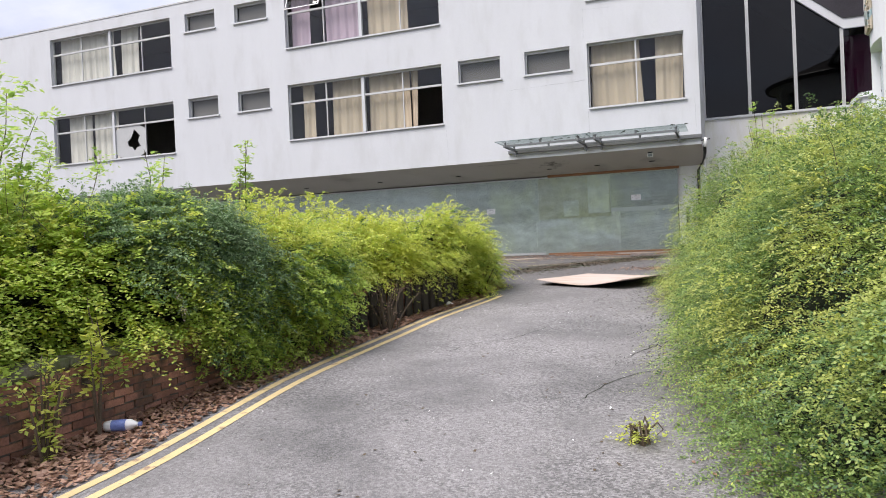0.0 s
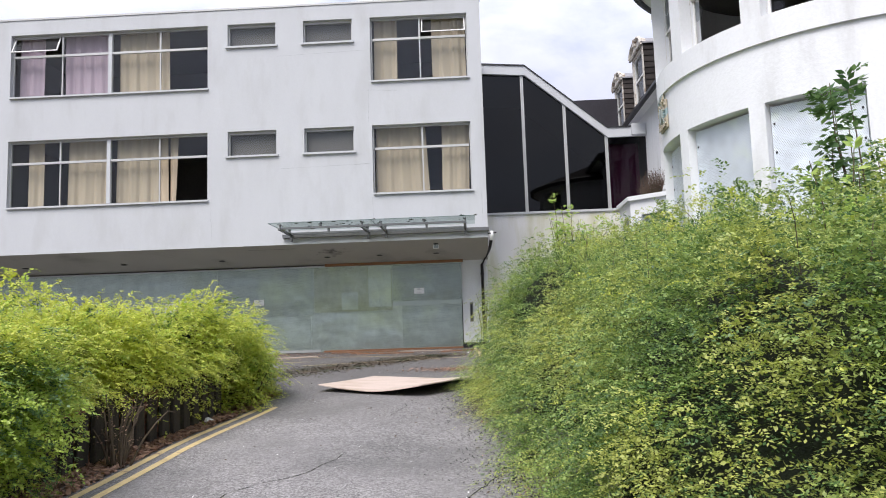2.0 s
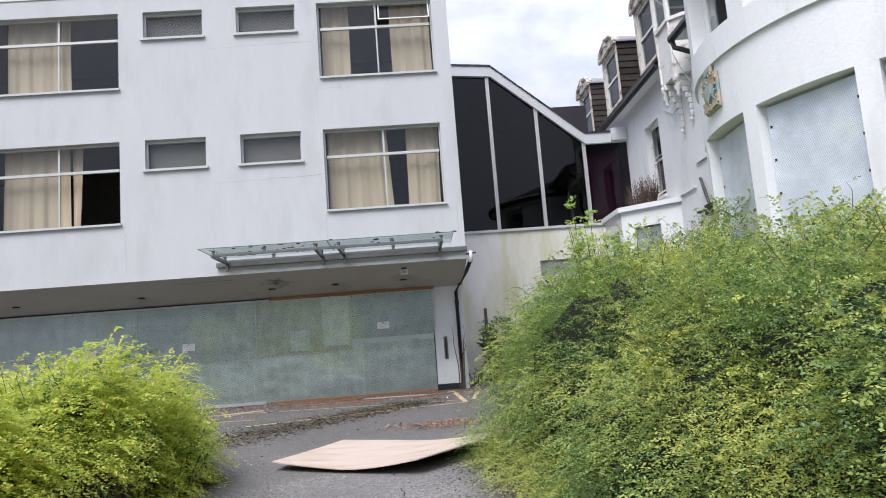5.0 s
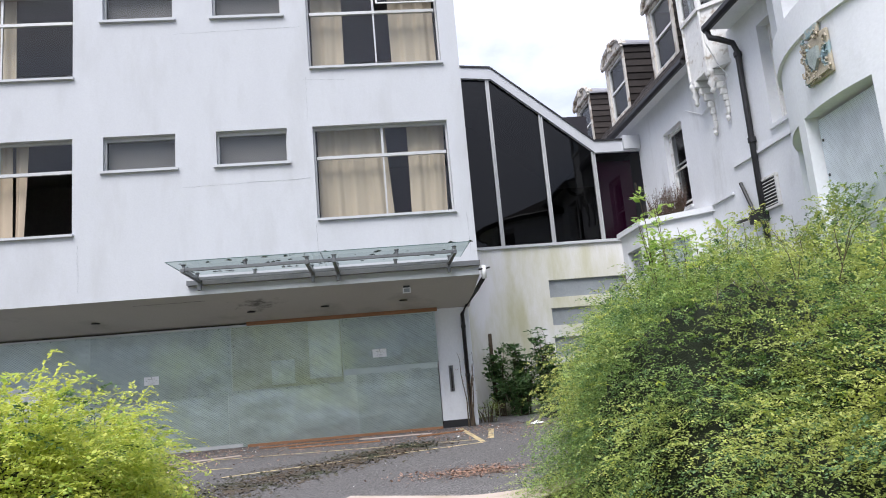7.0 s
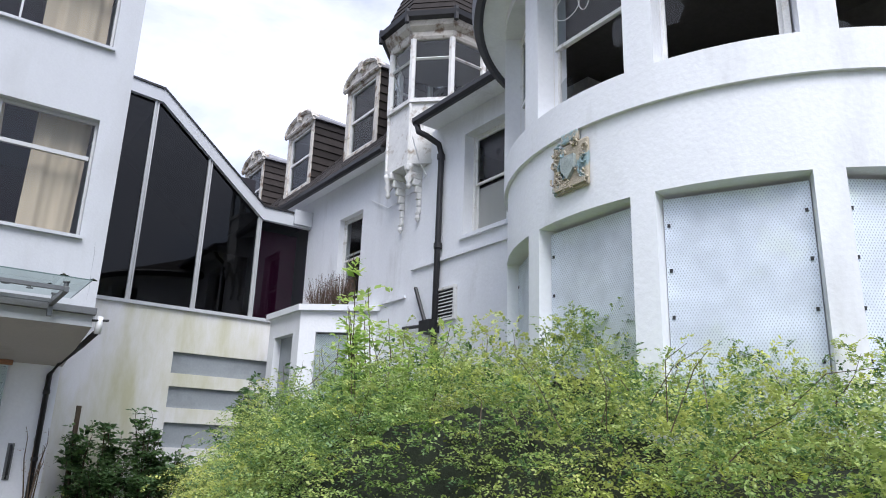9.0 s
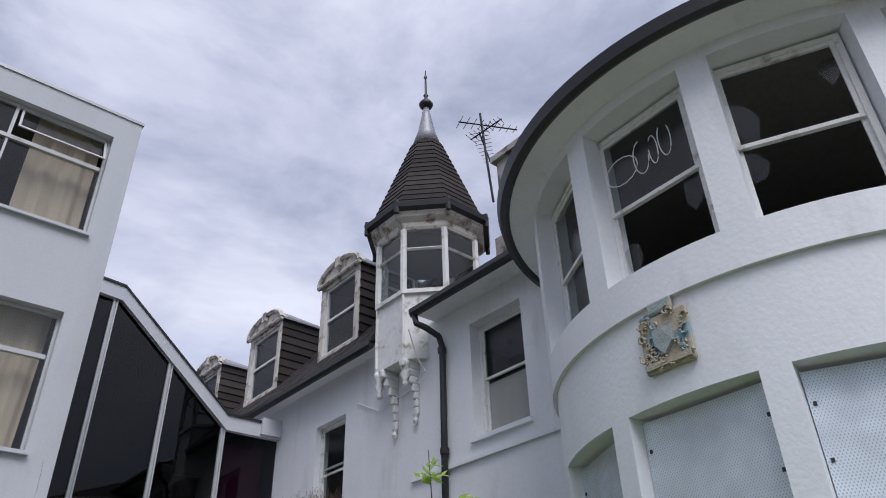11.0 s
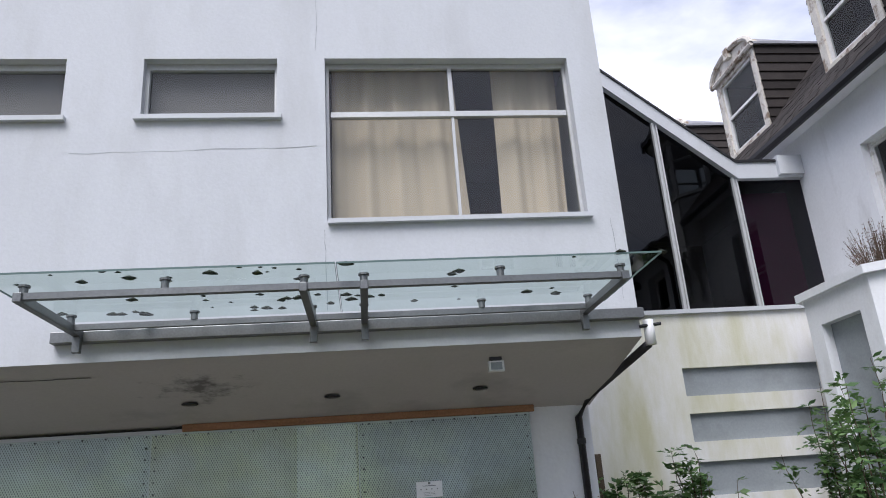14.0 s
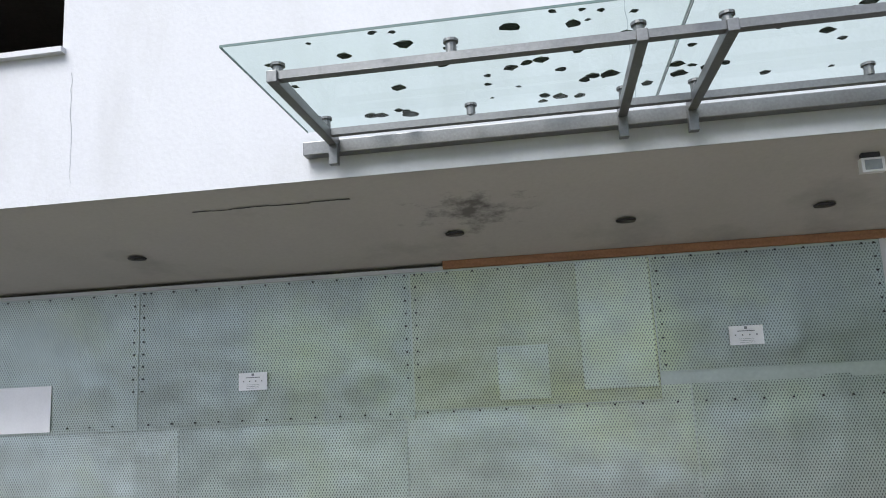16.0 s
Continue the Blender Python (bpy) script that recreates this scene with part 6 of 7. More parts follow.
def build_hedge(name, label, surface, y0, y1, s0, s1, count, mats, seed, lump, leaf, length, leaves=14, fronds_n=0, frond=(0.45, 1.0), back=0.22):
    rng = np.random.default_rng(seed)
    h = thing(name, label, "hedge")
    # near-black shell under the leaves, the hedge's inner shade as colour
    ny, ns = int((y1 - y0) / 0.35), 14
    grid = np.array([surface(y0 + (y1 - y0) * i / ny, s0 + (s1 - s0) * j / ns) for i in range(ny + 1) for j in range(ns + 1)])

    def normal(y, s):
        d = 0.02
        a = np.subtract(surface(y + d, s), surface(y - d, s))
        b = np.subtract(surface(y, min(s + d, 2)), surface(y, max(s - d, 0)))
        n = np.cross(a, b)
        n = n / max(np.linalg.norm(n), 1e-9)
        return n if n[2] >= -0.05 else -n
    nrm = np.array([normal(y0 + (y1 - y0) * i / ny, s0 + (s1 - s0) * j / ns) for i in range(ny + 1) for j in range(ns + 1)])
    flip = 1.0 if surface is right_surface else -1.0
    nrm = np.where((nrm[:, :1] * flip > 0.2), -nrm, nrm)
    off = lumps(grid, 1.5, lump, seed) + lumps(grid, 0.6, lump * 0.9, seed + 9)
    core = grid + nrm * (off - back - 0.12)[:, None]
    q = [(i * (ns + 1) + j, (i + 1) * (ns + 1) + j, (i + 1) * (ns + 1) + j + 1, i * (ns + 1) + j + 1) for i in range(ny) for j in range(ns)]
    inner = new("shade_core", fast_mesh("shade_core", core, np.array(q), M["core"]))
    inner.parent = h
    # leafy sprays over it
    total = 0
    for k, (mat, share) in enumerate(mats):
        n = int(count * share)
        ys = rng.uniform(y0, y1, n)
        ss = s0 + (s1 - s0) * rng.uniform(0, 1, n) ** 1.15
        p = np.array([surface(a, b) for a, b in zip(ys, ss)])
        nn = np.array([normal(a, b) for a, b in zip(ys, ss)])
        nn = np.where((nn[:, :1] * flip > 0.2), -nn, nn)
        fine = lumps(p, 3.2, 1.0, seed + 5)
        o = lumps(p, 1.5, lump, seed) + lumps(p, 0.6, lump * 0.9, seed + 9) + fine * lump * 0.45
        p = p + nn * (o - back * 0.8 + rng.uniform(0, back * 0.9, n))[:, None]
        keep = fine + rng.normal(size=n) * 0.25 > -0.5
        p, nn = p[keep], nn[keep]
        out = nn * 0.9 + np.array([0, 0, 0.32])
        co, quads = sprays(p, out, rng, leaves, length, leaf, 0.6, 0.55, wide=0.6, flat=1.1)
        ob = new("foliage", fast_mesh("foliage", co, quads, M[mat]))
        ob.parent = h
        tagged(ob, kind="stuff")
    # feathery fronds in layers, hanging out over the face
    if fronds_n:
        for mat, share in mats:
            n = int(fronds_n * share)
            ys = rng.uniform(y0, y1, n)
            ss = s0 + (min(s1, 1.3) - s0) * rng.uniform(0.02, 1, n)
            p = np.array([surface(a, b) for a, b in zip(ys, ss)])
            nn = np.array([normal(a, b) for a, b in zip(ys, ss)])
            nn = np.where((nn[:, :1] * flip > 0.2), -nn, nn)
            fine = lumps(p, 2.2, 1.0, seed + 5)
            o = lumps(p, 1.5, lump, seed) + lumps(p, 0.6, lump * 0.9, seed + 9)
            keep = fine + rng.normal(size=n) * 0.22 > -0.2
            p = (p + nn * (o - back * 1.15)[:, None])[keep]
            way = nn[keep] * np.array([1.0, 1.0, 0.55]) + np.array([0.0, -0.25, 0.12])
            co, quads = fronds(p, way, rng, frond, (leaf[0] * 0.8, leaf[1] * 0.8))
            ground = np.array([ground_z(y) for y in co[:, 1]]) + 0.01
            co[:, 2] = np.maximum(co[:, 2], ground)
            ob = new("foliage", fast_mesh("foliage", co, quads, M[mat]))
            ob.parent = h
            tagged(ob, kind="stuff")
    if s1 < 0.6:
        return h
    # stray shoots that break the outline
    n = int((y1 - y0) * 9)
    ys, ss = rng.uniform(y0, y1, n), rng.uniform(0.55, min(1.3, s1), n)
    p = np.array([surface(a, b) for a, b in zip(ys, ss)])
    e = p + np.stack([rng.normal(size=n) * 0.12, rng.normal(size=n) * 0.15, rng.uniform(0.12, 0.42, n)], 1)
    st = part("shoot_growth", twigs(p, e, rng), M["stem"], h)
    tagged(st, kind="stuff")
    base = np.repeat(p, 3, 0) + (np.repeat(e, 3, 0) - np.repeat(p, 3, 0)) * np.tile(np.array([0.35, 0.65, 0.9]), n)[:, None]
    co, quads = sprays(base, np.tile(np.array([0, 0, 0.6]), (len(base), 1)), rng, 8, (0.06, 0.16), (leaf[0], leaf[1] * 1.1), 0.3, 0.9)
    ob = new("foliage", fast_mesh("foliage", co, quads, M[mats[0][0]]))
    ob.parent = h
    tagged(ob, kind="stuff")
    return h


build_hedge("hedge", "overgrown fine-leaved green hedge spilling over the drive", right_surface, 1.5, 21.2, 0.0, 1.75, 19000,
            (("leaf_hedge", 0.76), ("leaf_dark", 0.2), ("leaf_lime", 0.04)), 21, 0.42, (0.02, 0.04), (0.15, 0.4), 20, 8200, (0.4, 0.95), back=0.34)
build_hedge("bush", "bright broad-leaved green bush above the brick wall", left_surface, 0.0, 7.0, 0.0, 1.5, 9000,
            (("leaf_mid", 0.66), ("leaf_lime", 0.34)), 33, 0.42, (0.045, 0.085), (0.18, 0.5), 14, back=0.32)
build_hedge("bush", "dull blue-green fine-leaved bush among lime-green hedging", left_surface, 6.3, 8.2, 0.25, 1.5, 3200,
            (("leaf_blue", 0.82), ("leaf_dark", 0.18)), 33, 0.42, (0.022, 0.045), (0.18, 0.45), 18, 900, (0.35, 0.7), back=0.16)
build_hedge("bush", "mid-green fern-like bush trailing onto the verge", left_surface, 7.0, 9.4, 0.0, 0.42, 1100,
            (("leaf_mid", 0.75), ("leaf_dark", 0.25)), 33, 0.38, (0.03, 0.06), (0.18, 0.4), 14, 420, (0.35, 0.7), back=0.2)
build_hedge("hedge", "bright lime-green overgrown hedge above the low wall", left_surface, 7.9, 18.3, 0.0, 1.6, 8500,
            (("leaf_lime", 0.82), ("leaf_mid", 0.13), ("leaf_dark", 0.05)), 33, 0.38, (0.028, 0.056), (0.2, 0.42), 18, 3000, (0.3, 0.65), back=0.34)


def skirt(name, label, edge, y0, y1, n, mat, seed):
    """Low arching sprays that creep out over the asphalt."""
    rng = np.random.default_rng(seed)
    ys = rng.uniform(y0, y1, n)
    p = np.array([(edge(y) + rng.uniform(-0.25, 0.3), y, ground_z(y) + rng.uniform(0.02, 0.3)) for y in ys])
    co, quads = sprays(p, np.tile(np.array([-0.8, -0.25, 0.25]), (n, 1)), rng, 22, (0.25, 0.7), (0.02, 0.045), 0.35, 0.5, flat=1.1)
    co[:, 2] = np.maximum(co[:, 2], np.array([ground_z(y) for y in co[:, 1]]) + 0.004)
    ob = new(name, fast_mesh(name, co, quads, M[mat]))
    return tagged(ob, label, "hedge", "", "stuff")


skirt("hedge_sprays", "low hedge sprays creeping over the asphalt edge", lambda y: curve_at(R_EDGE, y), 4.5, 16.5, 1500, "leaf_hedge", 91)


def shrub(name, label, at, height, width, count, mat, seed, leaf=(0.05, 0.09), stems=9, lean=(0, 0), leaves=9, bare=0.25):
    """An upright plant: several tapered stems with leafy twigs from them."""
    rng = np.random.default_rng(seed)
    t = thing(name, label, "shrub" if height < 2.2 else "tree")
    m, roots, outs = Mesh(), [], []
    for k in range(stems):
        a = rng.uniform(0, 6.28)
        r = width * math.sqrt(rng.uniform(0.05, 1))
        h = height * rng.uniform(0.6, 1.0)
        p0 = np.array(at) + np.array([math.cos(a), math.sin(a), 0]) * r * 0.25
        p3 = np.array(at) + np.array([math.cos(a) * r + lean[0], math.sin(a) * r + lean[1], h])
        pts = [p0 + (p3 - p0) * s + np.array([0, 0, 0.12 * math.sin(s * 3.14)]) + rng.normal(size=3) * 0.02 for s in (0, 0.3, 0.6, 0.85, 1)]
        m.tube(pts, [0.014, 0.011, 0.008, 0.005, 0.003], 5, False)
        n = max(1, count // stems)
        for s in rng.uniform(bare, 1.0, n):
            i = min(3, int(s * 4))
            q = pts[0] + (p3 - p0) * s + np.array([0, 0, 0.12 * math.sin(s * 3.14)])
            d = rng.normal(size=3) * np.array([1, 1, 0.4]) + np.array([0, 0, 0.5])
            roots.append(q)
            outs.append(d)
    tagged(part("stem_growth", m, M["stem"], t), kind="stuff")
    co, quads = sprays(np.array(roots), unit(np.array(outs)), rng, leaves, (0.1 * width + 0.05, 0.28 * width + 0.1), leaf, 0.3, 0.3, 0.5)
    ob = new("leaves", fast_mesh("leaves", co, quads, M[mat]))
    ob.parent = t
    return t


shrub("young_tree", "light green young tree growing out of the hedge", (-7.2, 5.6, -0.7), 3.3, 1.2, 1000, "leaf_tree", 1, (0.06, 0.11), 14, (0.1, 0.0), 9, 0.3)
shrub("young_tree", "light green young tree growing out of the hedge", (-8.3, 7.2, -0.6), 3.0, 1.0, 500, "leaf_tree", 2, (0.06, 0.1), 10, (0, 0), 9, 0.4)
shrub("sapling", "thin green sapling standing above the hedge", (-6.7, 7.7, -0.5), 2.6, 0.34, 110, "leaf_tree", 3, (0.06, 0.09), 5, (0, 0), 7, 0.65)
shrub("sapling", "thin green sapling standing above the hedge", (-6.6, 9.3, -0.5), 2.75, 0.2, 70, "leaf_tree", 4, (0.06, 0.09), 3, (0, 0), 7, 0.6)
shrub("shrub", "leafy green bush above the hedge top", (1.85, 8.25, -0.65), 3.3, 0.6, 330, "leaf_dark", 6, (0.07, 0.12), 14, (0.05, 0), 8, 0.5)
shrub("sapling", "fresh green shoots standing beside the dark bush", (1.1, 7.7, -0.65), 2.55, 0.28, 60, "leaf_tree", 9, (0.07, 0.11), 5, (0.0, 0), 7, 0.7)
for k, (x, y, h) in enumerate(((0.7, 16.9, 2.95), (1.0, 17.5, 3.0))):
    shrub("sapling", "thin leafy shoots rising out of the hedge", (x, y, -0.2), h, 0.3, 34, "leaf_tree", 40 + k, (0.06, 0.1), 4, (0.1, 0), 6, 0.72)
for k, (x, y, h, w) in enumerate(((0.0, 25.2, 1.85, 0.3), (0.55, 25.3, 1.75, 0.3), (1.15, 25.1, 2.0, 0.4), (1.5, 25.2, 1.5, 0.4), (2.6, 24.4, 2.75, 0.55), (2.9, 23.4, 2.95, 0.6), (2.3, 23.0, 2.5, 0.5))):
    shrub("buddleia", "dark green self-sown buddleia against the stained wall", (x, y, 0.2), h, w, 190, "leaf_dark", 60 + k, (0.09, 0.17), 9, (0, 0), 7, 0.2)
shrub("sapling", "leafy young shoots standing out of the hedge", (0.55, 15.75, -0.2), 3.4, 0.5, 260, "leaf_tree", 48, (0.07, 0.115), 15, (0.05, 0.0), 6, 0.68)
shrub("sapling", "thin dark-leaved sprig standing out of the hedge", (1.8, 14.94, -0.2), 3.1, 0.12, 22, "leaf_dark", 49, (0.07, 0.11), 3, (0.0, 0.0), 6, 0.78)
for k, (x, y) in enumerate(((0.35, 24.9), (1.05, 24.85), (1.7, 24.6))):
    shrub("shrub", "dense dark green bush at the wall foot", (x, y, 0.2), 1.05, 0.55, 420, "leaf_dark", 80 + k, (0.07, 0.12), 16, (0, 0), 8, 0.05)
shrub("weed", "dry weeds at the foot of the pier", (-1.05, 23.05, 0.2), 1.5, 0.22, 26, "leaf_dry", 71, (0.02, 0.04), 6, (0, 0), 5, 0.3)
shrub("weed", "low green weeds at the wall foot", (-0.6, 23.6, 0.2), 0.5, 0.5, 120, "leaf_hedge", 72, (0.03, 0.05), 12, (0, 0), 8, 0.05)
shrub("weed", "tall green weeds against the brick wall", (-5.25, 4.95, -0.87), 0.85, 0.25, 60, "leaf_lime", 73, (0.05, 0.09), 8, (0, 0), 7, 0.1)
shrub("weed", "tall green weeds against the brick wall", (-5.4, 5.6, -0.83), 1.25, 0.18, 40, "leaf_lime", 74, (0.06, 0.1), 4, (0, 0), 7, 0.2)
shrub("weed", "dry stems hanging by the dark wall", (-5.0, 10.5, -0.55), 0.8, 0.5, 50, "leaf_dry", 75, (0.02, 0.04), 18, (0, 0.3), 6, 0.1)
shrub("weed", "pale green weeds at the hedge foot", (-4.85, 14.2, -0.33), 0.75, 0.5, 260, "leaf_tree", 76, (0.05, 0.09), 22, (0, 0.2), 8, 0.05)
shrub("weed", "small green weed on the asphalt", (-0.95, 6.2, -0.79), 0.07, 0.16, 40, "leaf_lime", 77, (0.03, 0.05), 10, (0, 0), 6, 0.0)


# ---- low brick wall and verge ----
def wall_x(y):
    return curve_at([(-4, -4.6), (0, -5.2), (4, -5.62), (7, -5.55), (9, -5.5), (13.6, -5.05)], y)


def build_brick_wall():
    w = tagged(new("wall_brick"), "low old brick retaining wall with mossy coping stones", "wall", "", "structure")
    core = Mesh()
    ys = [-4 + 0.3 * i for i in range(60)]
    for a, b in zip(ys, ys[1:]):
        if b > 13.7:
            break
        za, zb = ground_z(a), ground_z(b)
        xa, xb = wall_x(a), wall_x(b)
        h = 0.62
        core.face([(xa, a, za - 0.1), (xb, b, zb - 0.1), (xb, b, zb + h), (xa, a, za + h)])
        core.face([(xa, a, za + h), (xb, b, zb + h), (xb - 0.3, b, zb + h), (xa - 0.3, a, za + h)])
    part("mortar", core, M["mortar"], w)
    brick = Mesh().box((0, 0, 0), (0.012, 0.215, 0.062))
    me = brick.data("brick", M["brick"])
    rng = random.Random(4)
    count, rest = 0, Mesh()
    for c in range(8):
        y = -3.5 + (0.11 if c % 2 else 0)
        while y < 13.4:
            base = Vector((wall_x(y) + rng.uniform(-0.004, 0.006), y, ground_z(y) + 0.01 + c * 0.076))
            ang = math.atan2(-(wall_x(y + 0.2) - wall_x(y)), 0.2)
            if 3.4 < y < 10.5 and count < 290:
                o = new("brick", me)
                o.parent = w
                o.location, o.rotation_euler = base * UNIT, (rng.uniform(-0.02, 0.02), 0, ang)
                count += 1
            else:
                rest.box((0, 0, 0), (0.012, 0.215, 0.062), lambda a, b, d: tuple(base + Vector((a - ang * b, b, d))))
            y += 0.227
    tagged(part("bricks_rest", rest, M["brick"], w), kind="stuff")
    stone = soft_edges(part("coping_stone", Mesh().box((-0.34, 0, 0), (0.035, 0.55, 0.085)), M["coping"], w), 0.015)
    y = -3.5
    first = True
    while y < 8.6:
        o = stone if first else new("coping_stone", stone.data)
        if not first:
            soft_edges(o, 0.015)
            o.parent = w
        first = False
        o.location = Vector((wall_x(y), y, ground_z(y) + 0.622)) * UNIT
        o.rotation_euler = (radians(3.3) + rng.uniform(-0.01, 0.01), 0, math.atan2(-(wall_x(y + 0.5) - wall_x(y)), 0.5))
        y += 0.56
    # near-black boards fill the gap below the hedge
    posts = thing("timber_revetment", "near-black upright boards below the hedge", "fence")
    for k in range(17):
        y = 9.3 + k * 0.25
        x = wall_x(y) + 0.06
        z = ground_z(y)
        soft_edges(part("board", Mesh().box((x - 0.02, y, z - 0.05), (x + 0.015 + rng.uniform(0, 0.03), y + 0.2, z + rng.uniform(0.55, 0.75))), M["board_black"], posts), 0.01)


def litter(name, label, area, n, mat, seed, size=(0.03, 0.07), lift=0.012):
    """Loose leaves and crumbs scattered over a strip of ground."""
    rng = np.random.default_rng(seed)
    p = []
    while len(p) < n:
        q = area(rng)
        if q is not None:
            p.append((q[0], q[1], ground_z(q[1]) + rng.uniform(0.004, lift)))
    p = np.array(p)
    a = rng.uniform(0, 6.28, n)
    l = rng.uniform(*size, size=n)[:, None]
    d = np.stack([np.cos(a), np.sin(a), rng.normal(size=n) * 0.25], 1)
    s = np.stack([-np.sin(a), np.cos(a), rng.normal(size=n) * 0.3], 1) * 0.3
    co = np.stack([p - d * l / 2, p + s * l, p + d * l / 2 + np.array([0, 0, 0.006]), p - s * l], 1).reshape(-1, 3)
    co[:, 2] = np.maximum(co[:, 2], np.array([ground_z(y) for y in co[:, 1]]) + 0.002)
    ob = new(name, fast_mesh(name, co, np.arange(len(co)).reshape(-1, 4), M[mat]))
    return tagged(ob, label, "leaf litter", "", "stuff")


def verge(rng):
    y = rng.uniform(1.0, 15.5)
    a, b = wall_x(y) + 0.02, curve_at(LINE, y) - 0.3
    return (a + (b - a) * rng.uniform(0, 1) ** 1.3, y)


def near_building(rng):
    return (rng.uniform(-7, 1.2), 23.1 - abs(rng.normal()) * 1.0)


def on_road(rng):
    return (rng.uniform(-4.4, -0.8), rng.uniform(2, 20))


def hedge_foot(rng):
    y = rng.uniform(3, 17)
    return (curve_at(R_EDGE, y) - abs(rng.normal()) * 0.25, y)


def silt_band(rng):
    t = rng.uniform(0, 1)
    return (-5.4 + 3.4 * t + rng.normal() * 0.3, 18.3 + 3.1 * t + rng.normal() * (0.55 - 0.3 * t))


# Crumbs thicken towards the hedge and darken that edge of the drive.
def hedge_fringe(rng):
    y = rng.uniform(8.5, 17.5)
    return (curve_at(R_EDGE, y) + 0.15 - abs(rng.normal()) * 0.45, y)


def board_drift(rng):
    return (-1.7 + rng.normal() * 0.45, 18.2 + rng.normal() * 0.22)


build_brick_wall()
litter("silt", "dark wet silt and leaf crumbs washed across the forecourt", silt_band, 5200, "soil", 7, (0.02, 0.08), 0.006)
litter("silt", "near-black crumbs scattered along the foot of the hedge", hedge_fringe, 9000, "core", 17, (0.01, 0.03), 0.004)
litter("leaf_litter", "heap of broken twigs and dead leaves behind the plywood", board_drift, 900, "leaf_dry", 8, (0.02, 0.06), 0.03)
litter("leaf_litter", "dry brown leaves drifted along the verge", verge, 15000, "leaf_dry", 1, (0.04, 0.085), 0.03)
litter("leaf_litter", "dead leaves and crumbs along the building", near_building, 3200, "leaf_dry", 2, (0.02, 0.06))
litter("leaf_litter", "scattered leaf scraps on the asphalt", on_road, 260, "stem", 3, (0.015, 0.05))
litter("leaf_litter", "scattered pale scraps on the asphalt", on_road, 110, "paper", 5, (0.01, 0.035))
litter("leaf_litter", "dead leaves along the foot of the hedge", hedge_foot, 1500, "leaf_dry", 4, (0.02, 0.05))


# ---- loose things ----
def build_board():
    """A warped sheet of plywood lying on the drive."""
    L, B, R, F = (Vector(p) for p in ((-4.0, 15.5, 0), (-3.28, 17.35, 0), (-0.7, 16.1, 0), (-2.15, 14.55, 0)))
    n = 14
    top = []
    for j in range(n + 1):
        for i in range(n + 1):
            s, t = i / n, j / n
            p = L.lerp(F, s).lerp(B.lerp(R, s), t)
            z = 0.02 + 0.08 * (1 - s) ** 3 * (1 - t) + 0.55 * max(0, s - 0.5) ** 1.5 * (0.75 + 0.25 * t) + 0.03 * (1 - t) ** 2
            top.append((p.x, p.y, ground_z(p.y) + z))
    m = Mesh()
    k = (n + 1) ** 2
    m.v = top + [(x, y, z - 0.014) for x, y, z in top]
    for j in range(n):
        for i in range(n):
            a = j * (n + 1) + i
            m.f.append((a, a + 1, a + n + 2, a + n + 1))
            m.f.append((k + a, k + a + n + 1, k + a + n + 2, k + a + 1))
    for i in range(n):
        for a, b in ((i, i + 1), (k - 1 - i, k - 2 - i), ((i + 1) * (n + 1), i * (n + 1)), (i * (n + 1) + n, (i + 1) * (n + 1) + n)):
            m.f.append((b, a, k + a, k + b))
    tagged(part("plywood_sheet", m, M["ply"], None, "", True), "warped pale plywood sheet lying on the drive", "board")
    es = bpy.data.objects["plywood_sheet"].modifiers.new("edges", "EDGE_SPLIT")
    es.split_angle = radians(40)


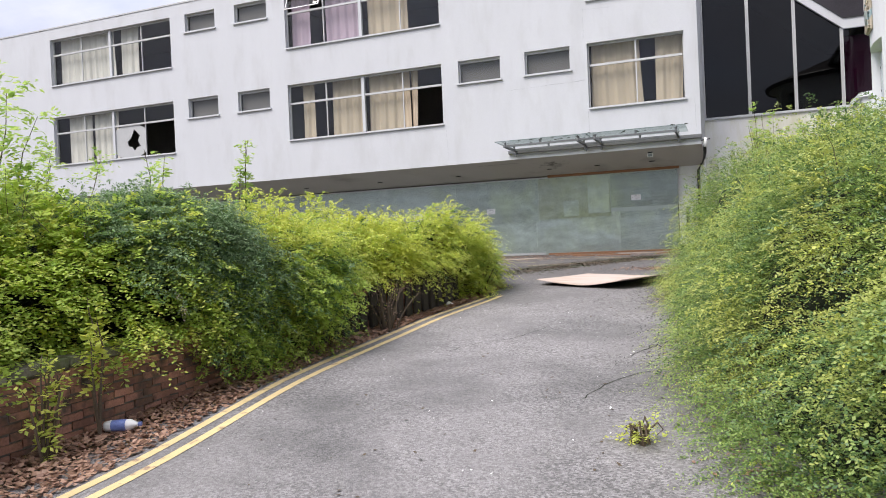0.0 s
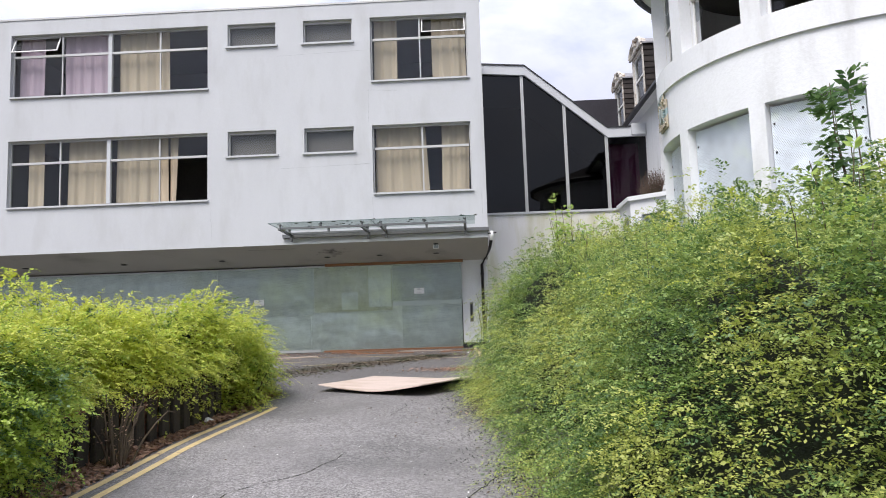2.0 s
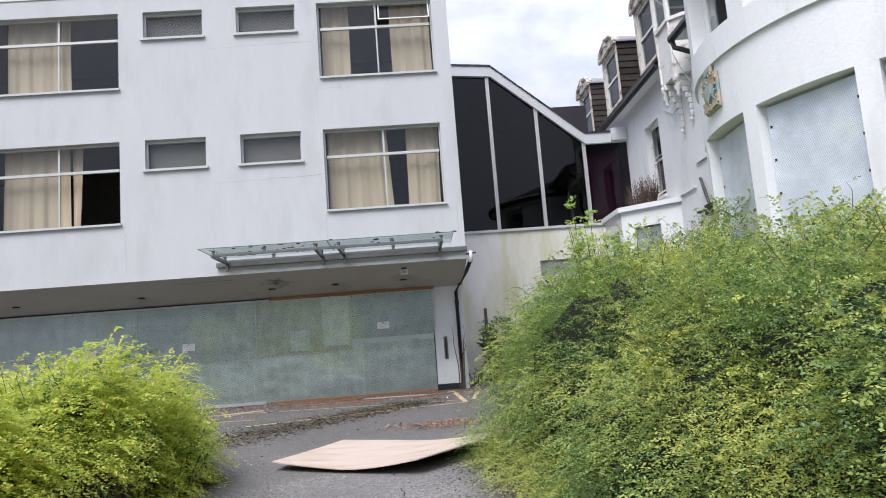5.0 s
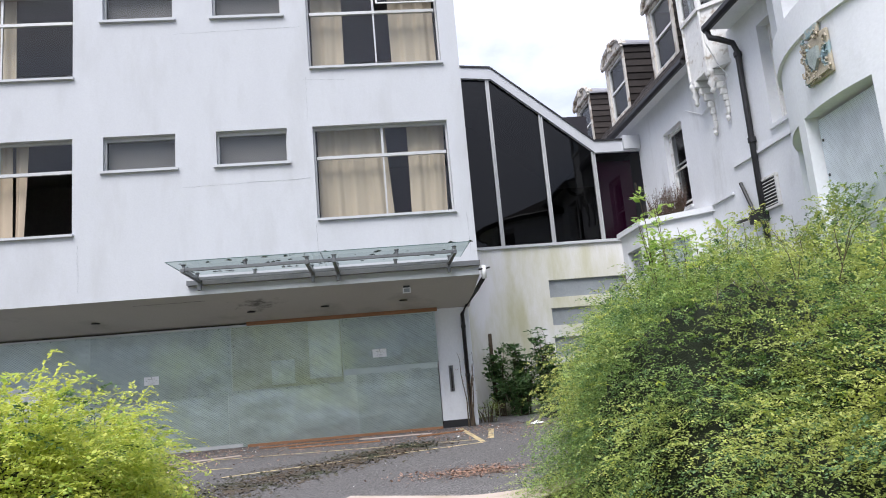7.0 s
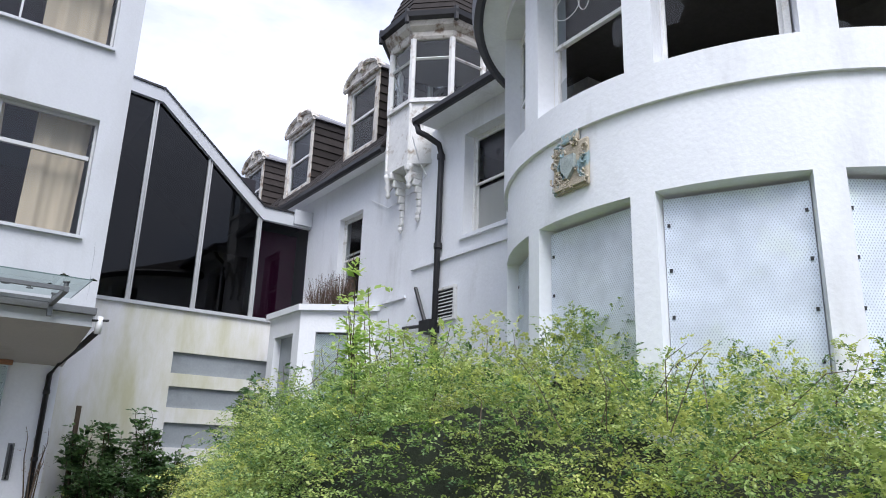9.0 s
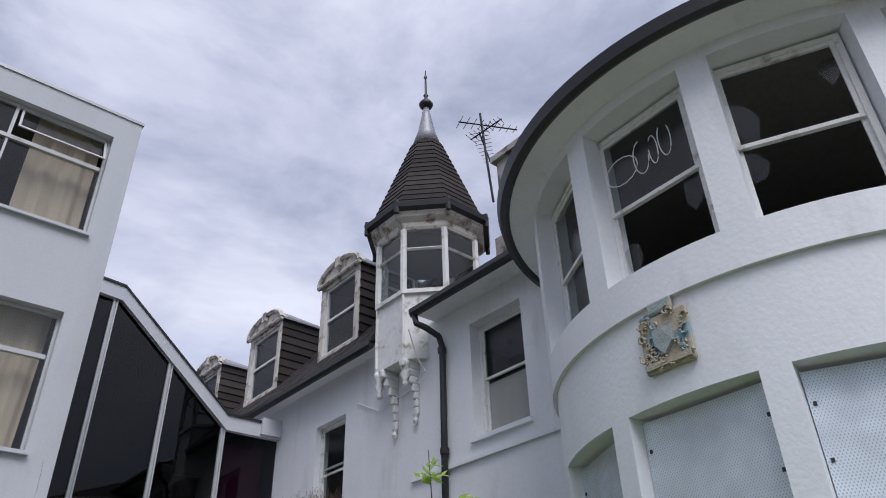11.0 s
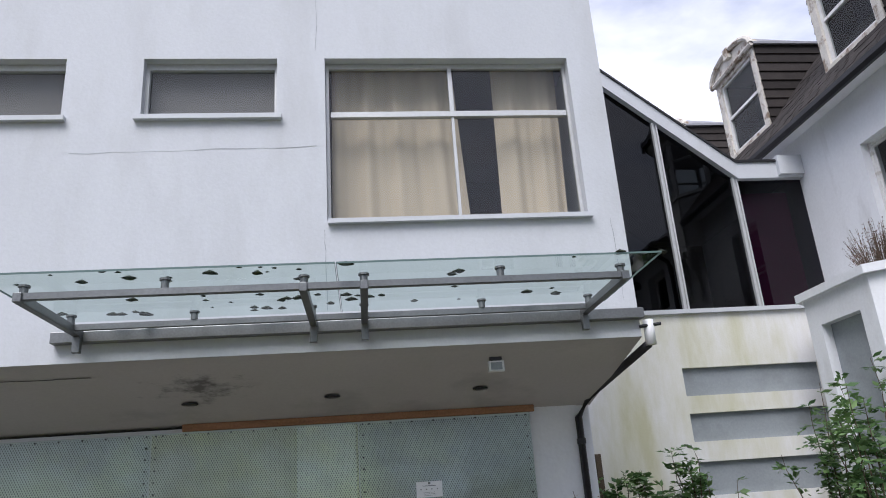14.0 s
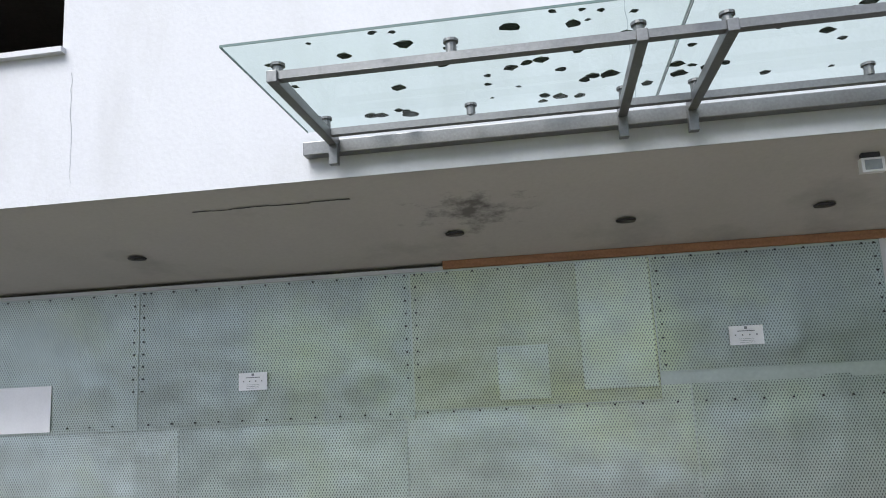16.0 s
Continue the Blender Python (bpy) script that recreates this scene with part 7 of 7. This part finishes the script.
def build_small():
    z = ground_z(5.75)
    b = thing("plastic_bottle", "crushed clear bottle with a blue label on the verge", "bottle")
    p0, d = Vector((-5.42, 5.65, z + 0.055)), Vector((0.93, 0.3, 0.05)).normalized()
    part("body", Mesh().tube([p0 + d * s for s in (0, 0.01, 0.06, 0.24, 0.29, 0.31)], [0.02, 0.042, 0.05, 0.048, 0.02, 0.018], 12), M["plastic_white"], b, "", True)
    part("label", Mesh().tube([p0 + d * 0.08, p0 + d * 0.21], 0.0515, 12, False), M["plastic_blue"], b, "blue printed label", True)
    part("cap", Mesh().tube([p0 + d * 0.3101, p0 + d * 0.335], 0.02, 10), M["plastic_blue"], b)
    for k, (x, y, r) in enumerate(((-0.62, 8.0, 0.13), (-4.95, 12.9, 0.14), (0.2, 22.6, 0.16))):
        rng = random.Random(k)
        m = Mesh()
        g = ground_z(y)
        ring = [(x + r * rng.uniform(0.6, 1.1) * math.cos(a), y + r * rng.uniform(0.5, 0.9) * math.sin(a), g + rng.uniform(0.004, 0.03)) for a in [6.283 * i / 9 for i in range(9)]]
        k0 = len(m.v)
        m.v += ring + [(x, y, g + 0.07), (x, y, g + 0.003)]
        for i in range(9):
            m.f.append((k0 + i, k0 + (i + 1) % 9, k0 + 9))
            m.f.append((k0 + (i + 1) % 9, k0 + i, k0 + 10))
        tagged(part("paper_scrap", m, M["paper"]), "crumpled white paper litter on the ground", "litter")
    for k, (a, c, w) in enumerate((((-5.2, 22.7), (-3.4, 22.75), 0.05), ((-3.3, 22.6), (-1.9, 22.5), 0.06), ((-2.2, 22.2), (-1.3, 22.45), 0.07), ((-6.6, 21.6), (-5.4, 21.9), 0.04), ((-4.6, 22.3), (-2.9, 22.1), 0.04))):
        m = Mesh()
        va, vc = Vector((*a, 0)), Vector((*c, 0))
        s = (vc - va).cross(Vector((0, 0, 1))).normalized() * w / 2
        ga, gc = ground_z(a[1]) + 0.006, ground_z(c[1]) + 0.006
        pts = [va - s, vc - s, vc + s, va + s]
        zz = [ga, gc, gc, ga]
        k0 = len(m.v)
        m.v += [(p.x, p.y, q) for p, q in zip(pts, zz)] + [(p.x, p.y, q + 0.022) for p, q in zip(pts, zz)]
        m.f += [(k0 + 3, k0 + 2, k0 + 1, k0), (k0 + 4, k0 + 5, k0 + 6, k0 + 7)] + [(k0 + i, k0 + (i + 1) % 4, k0 + 4 + (i + 1) % 4, k0 + 4 + i) for i in range(4)]
        tagged(part("timber_offcut", m, M["ply"] if k % 2 else M["timber"]), "loose timber strip lying before the hoarding", "timber", "loose timber strips")
    c = thing("crate", "black plastic crate lying at the wall foot", "crate")
    g = ground_z(23.4)
    for k in range(6):
        part("slat", Mesh().box((0.55 + k * 0.065, 23.3, g), (0.58 + k * 0.065, 23.32, g + 0.25)), M["plastic_black"], c)
    part("rim", Mesh().box((0.53, 23.28, g + 0.2501), (0.95, 23.6, g + 0.28)), M["plastic_black"], c)
    part("back", Mesh().box((0.55, 23.58, g), (0.93, 23.6, g + 0.25)), M["plastic_black"], c)
    tagged(soft_edges(part("timber_post", Mesh().box((-0.16, 25.55, 0.18), (-0.08, 25.63, 2.17)), M["stem"]), 0.006), "grey weathered post standing by the wall", "post")


def build_cracks():
    """Crooked cracks in the asphalt."""
    rng = random.Random(12)
    for x, y, a, l in ((-2.7, 10.8, 262, 2.0), (-2.5, 12.9, 85, 1.2), (-1.55, 7.3, 82, 3.2), (-1.35, 9.0, 70, 1.6)):
        m = Mesh()
        p, d = Vector((x, y)), a
        for k in range(int(l / 0.12)):
            d += rng.uniform(-28, 28)
            d += (a - d) * 0.25
            q = p + Vector((math.cos(radians(d)), math.sin(radians(d)))) * 0.12
            s = Vector((-(q - p).y, (q - p).x)).normalized() * rng.uniform(0.002, 0.007)
            m.face([(p.x - s.x, p.y - s.y, ground_z(p.y) + 0.003), (q.x - s.x, q.y - s.y, ground_z(q.y) + 0.003), (q.x + s.x, q.y + s.y, ground_z(q.y) + 0.003), (p.x + s.x, p.y + s.y, ground_z(p.y) + 0.003)])
            p = q
        tagged(part("crack", m, M["core"], bpy.data.objects["road"]), "dark crooked crack in the asphalt")


def build_brick_patch():
    """A patch of old bricks let into the asphalt."""
    p = tagged(new("brick_patch"), "patch of worn red bricks showing in the asphalt", "paving", "", "structure")
    me = Mesh().box((0, 0, 0), (0.215, 0.1, 0.008)).data("brick", M["brick_worn"])
    for i in range(4):
        for j in range(4):
            o = new("brick", me)
            o.parent = p
            y = 17.95 + j * 0.112
            o.location = Vector((-2.0 + i * 0.228 + (0.11 if j % 2 else 0), y, ground_z(y) - 0.003)) * UNIT
            o.rotation_euler = (radians(3.3), 0, 0)


litter("leaf_litter", "pale scraps of litter before the building", near_building, 90, "paper", 6, (0.015, 0.06))
build_brick_patch()
build_board()
build_small()
build_cracks()
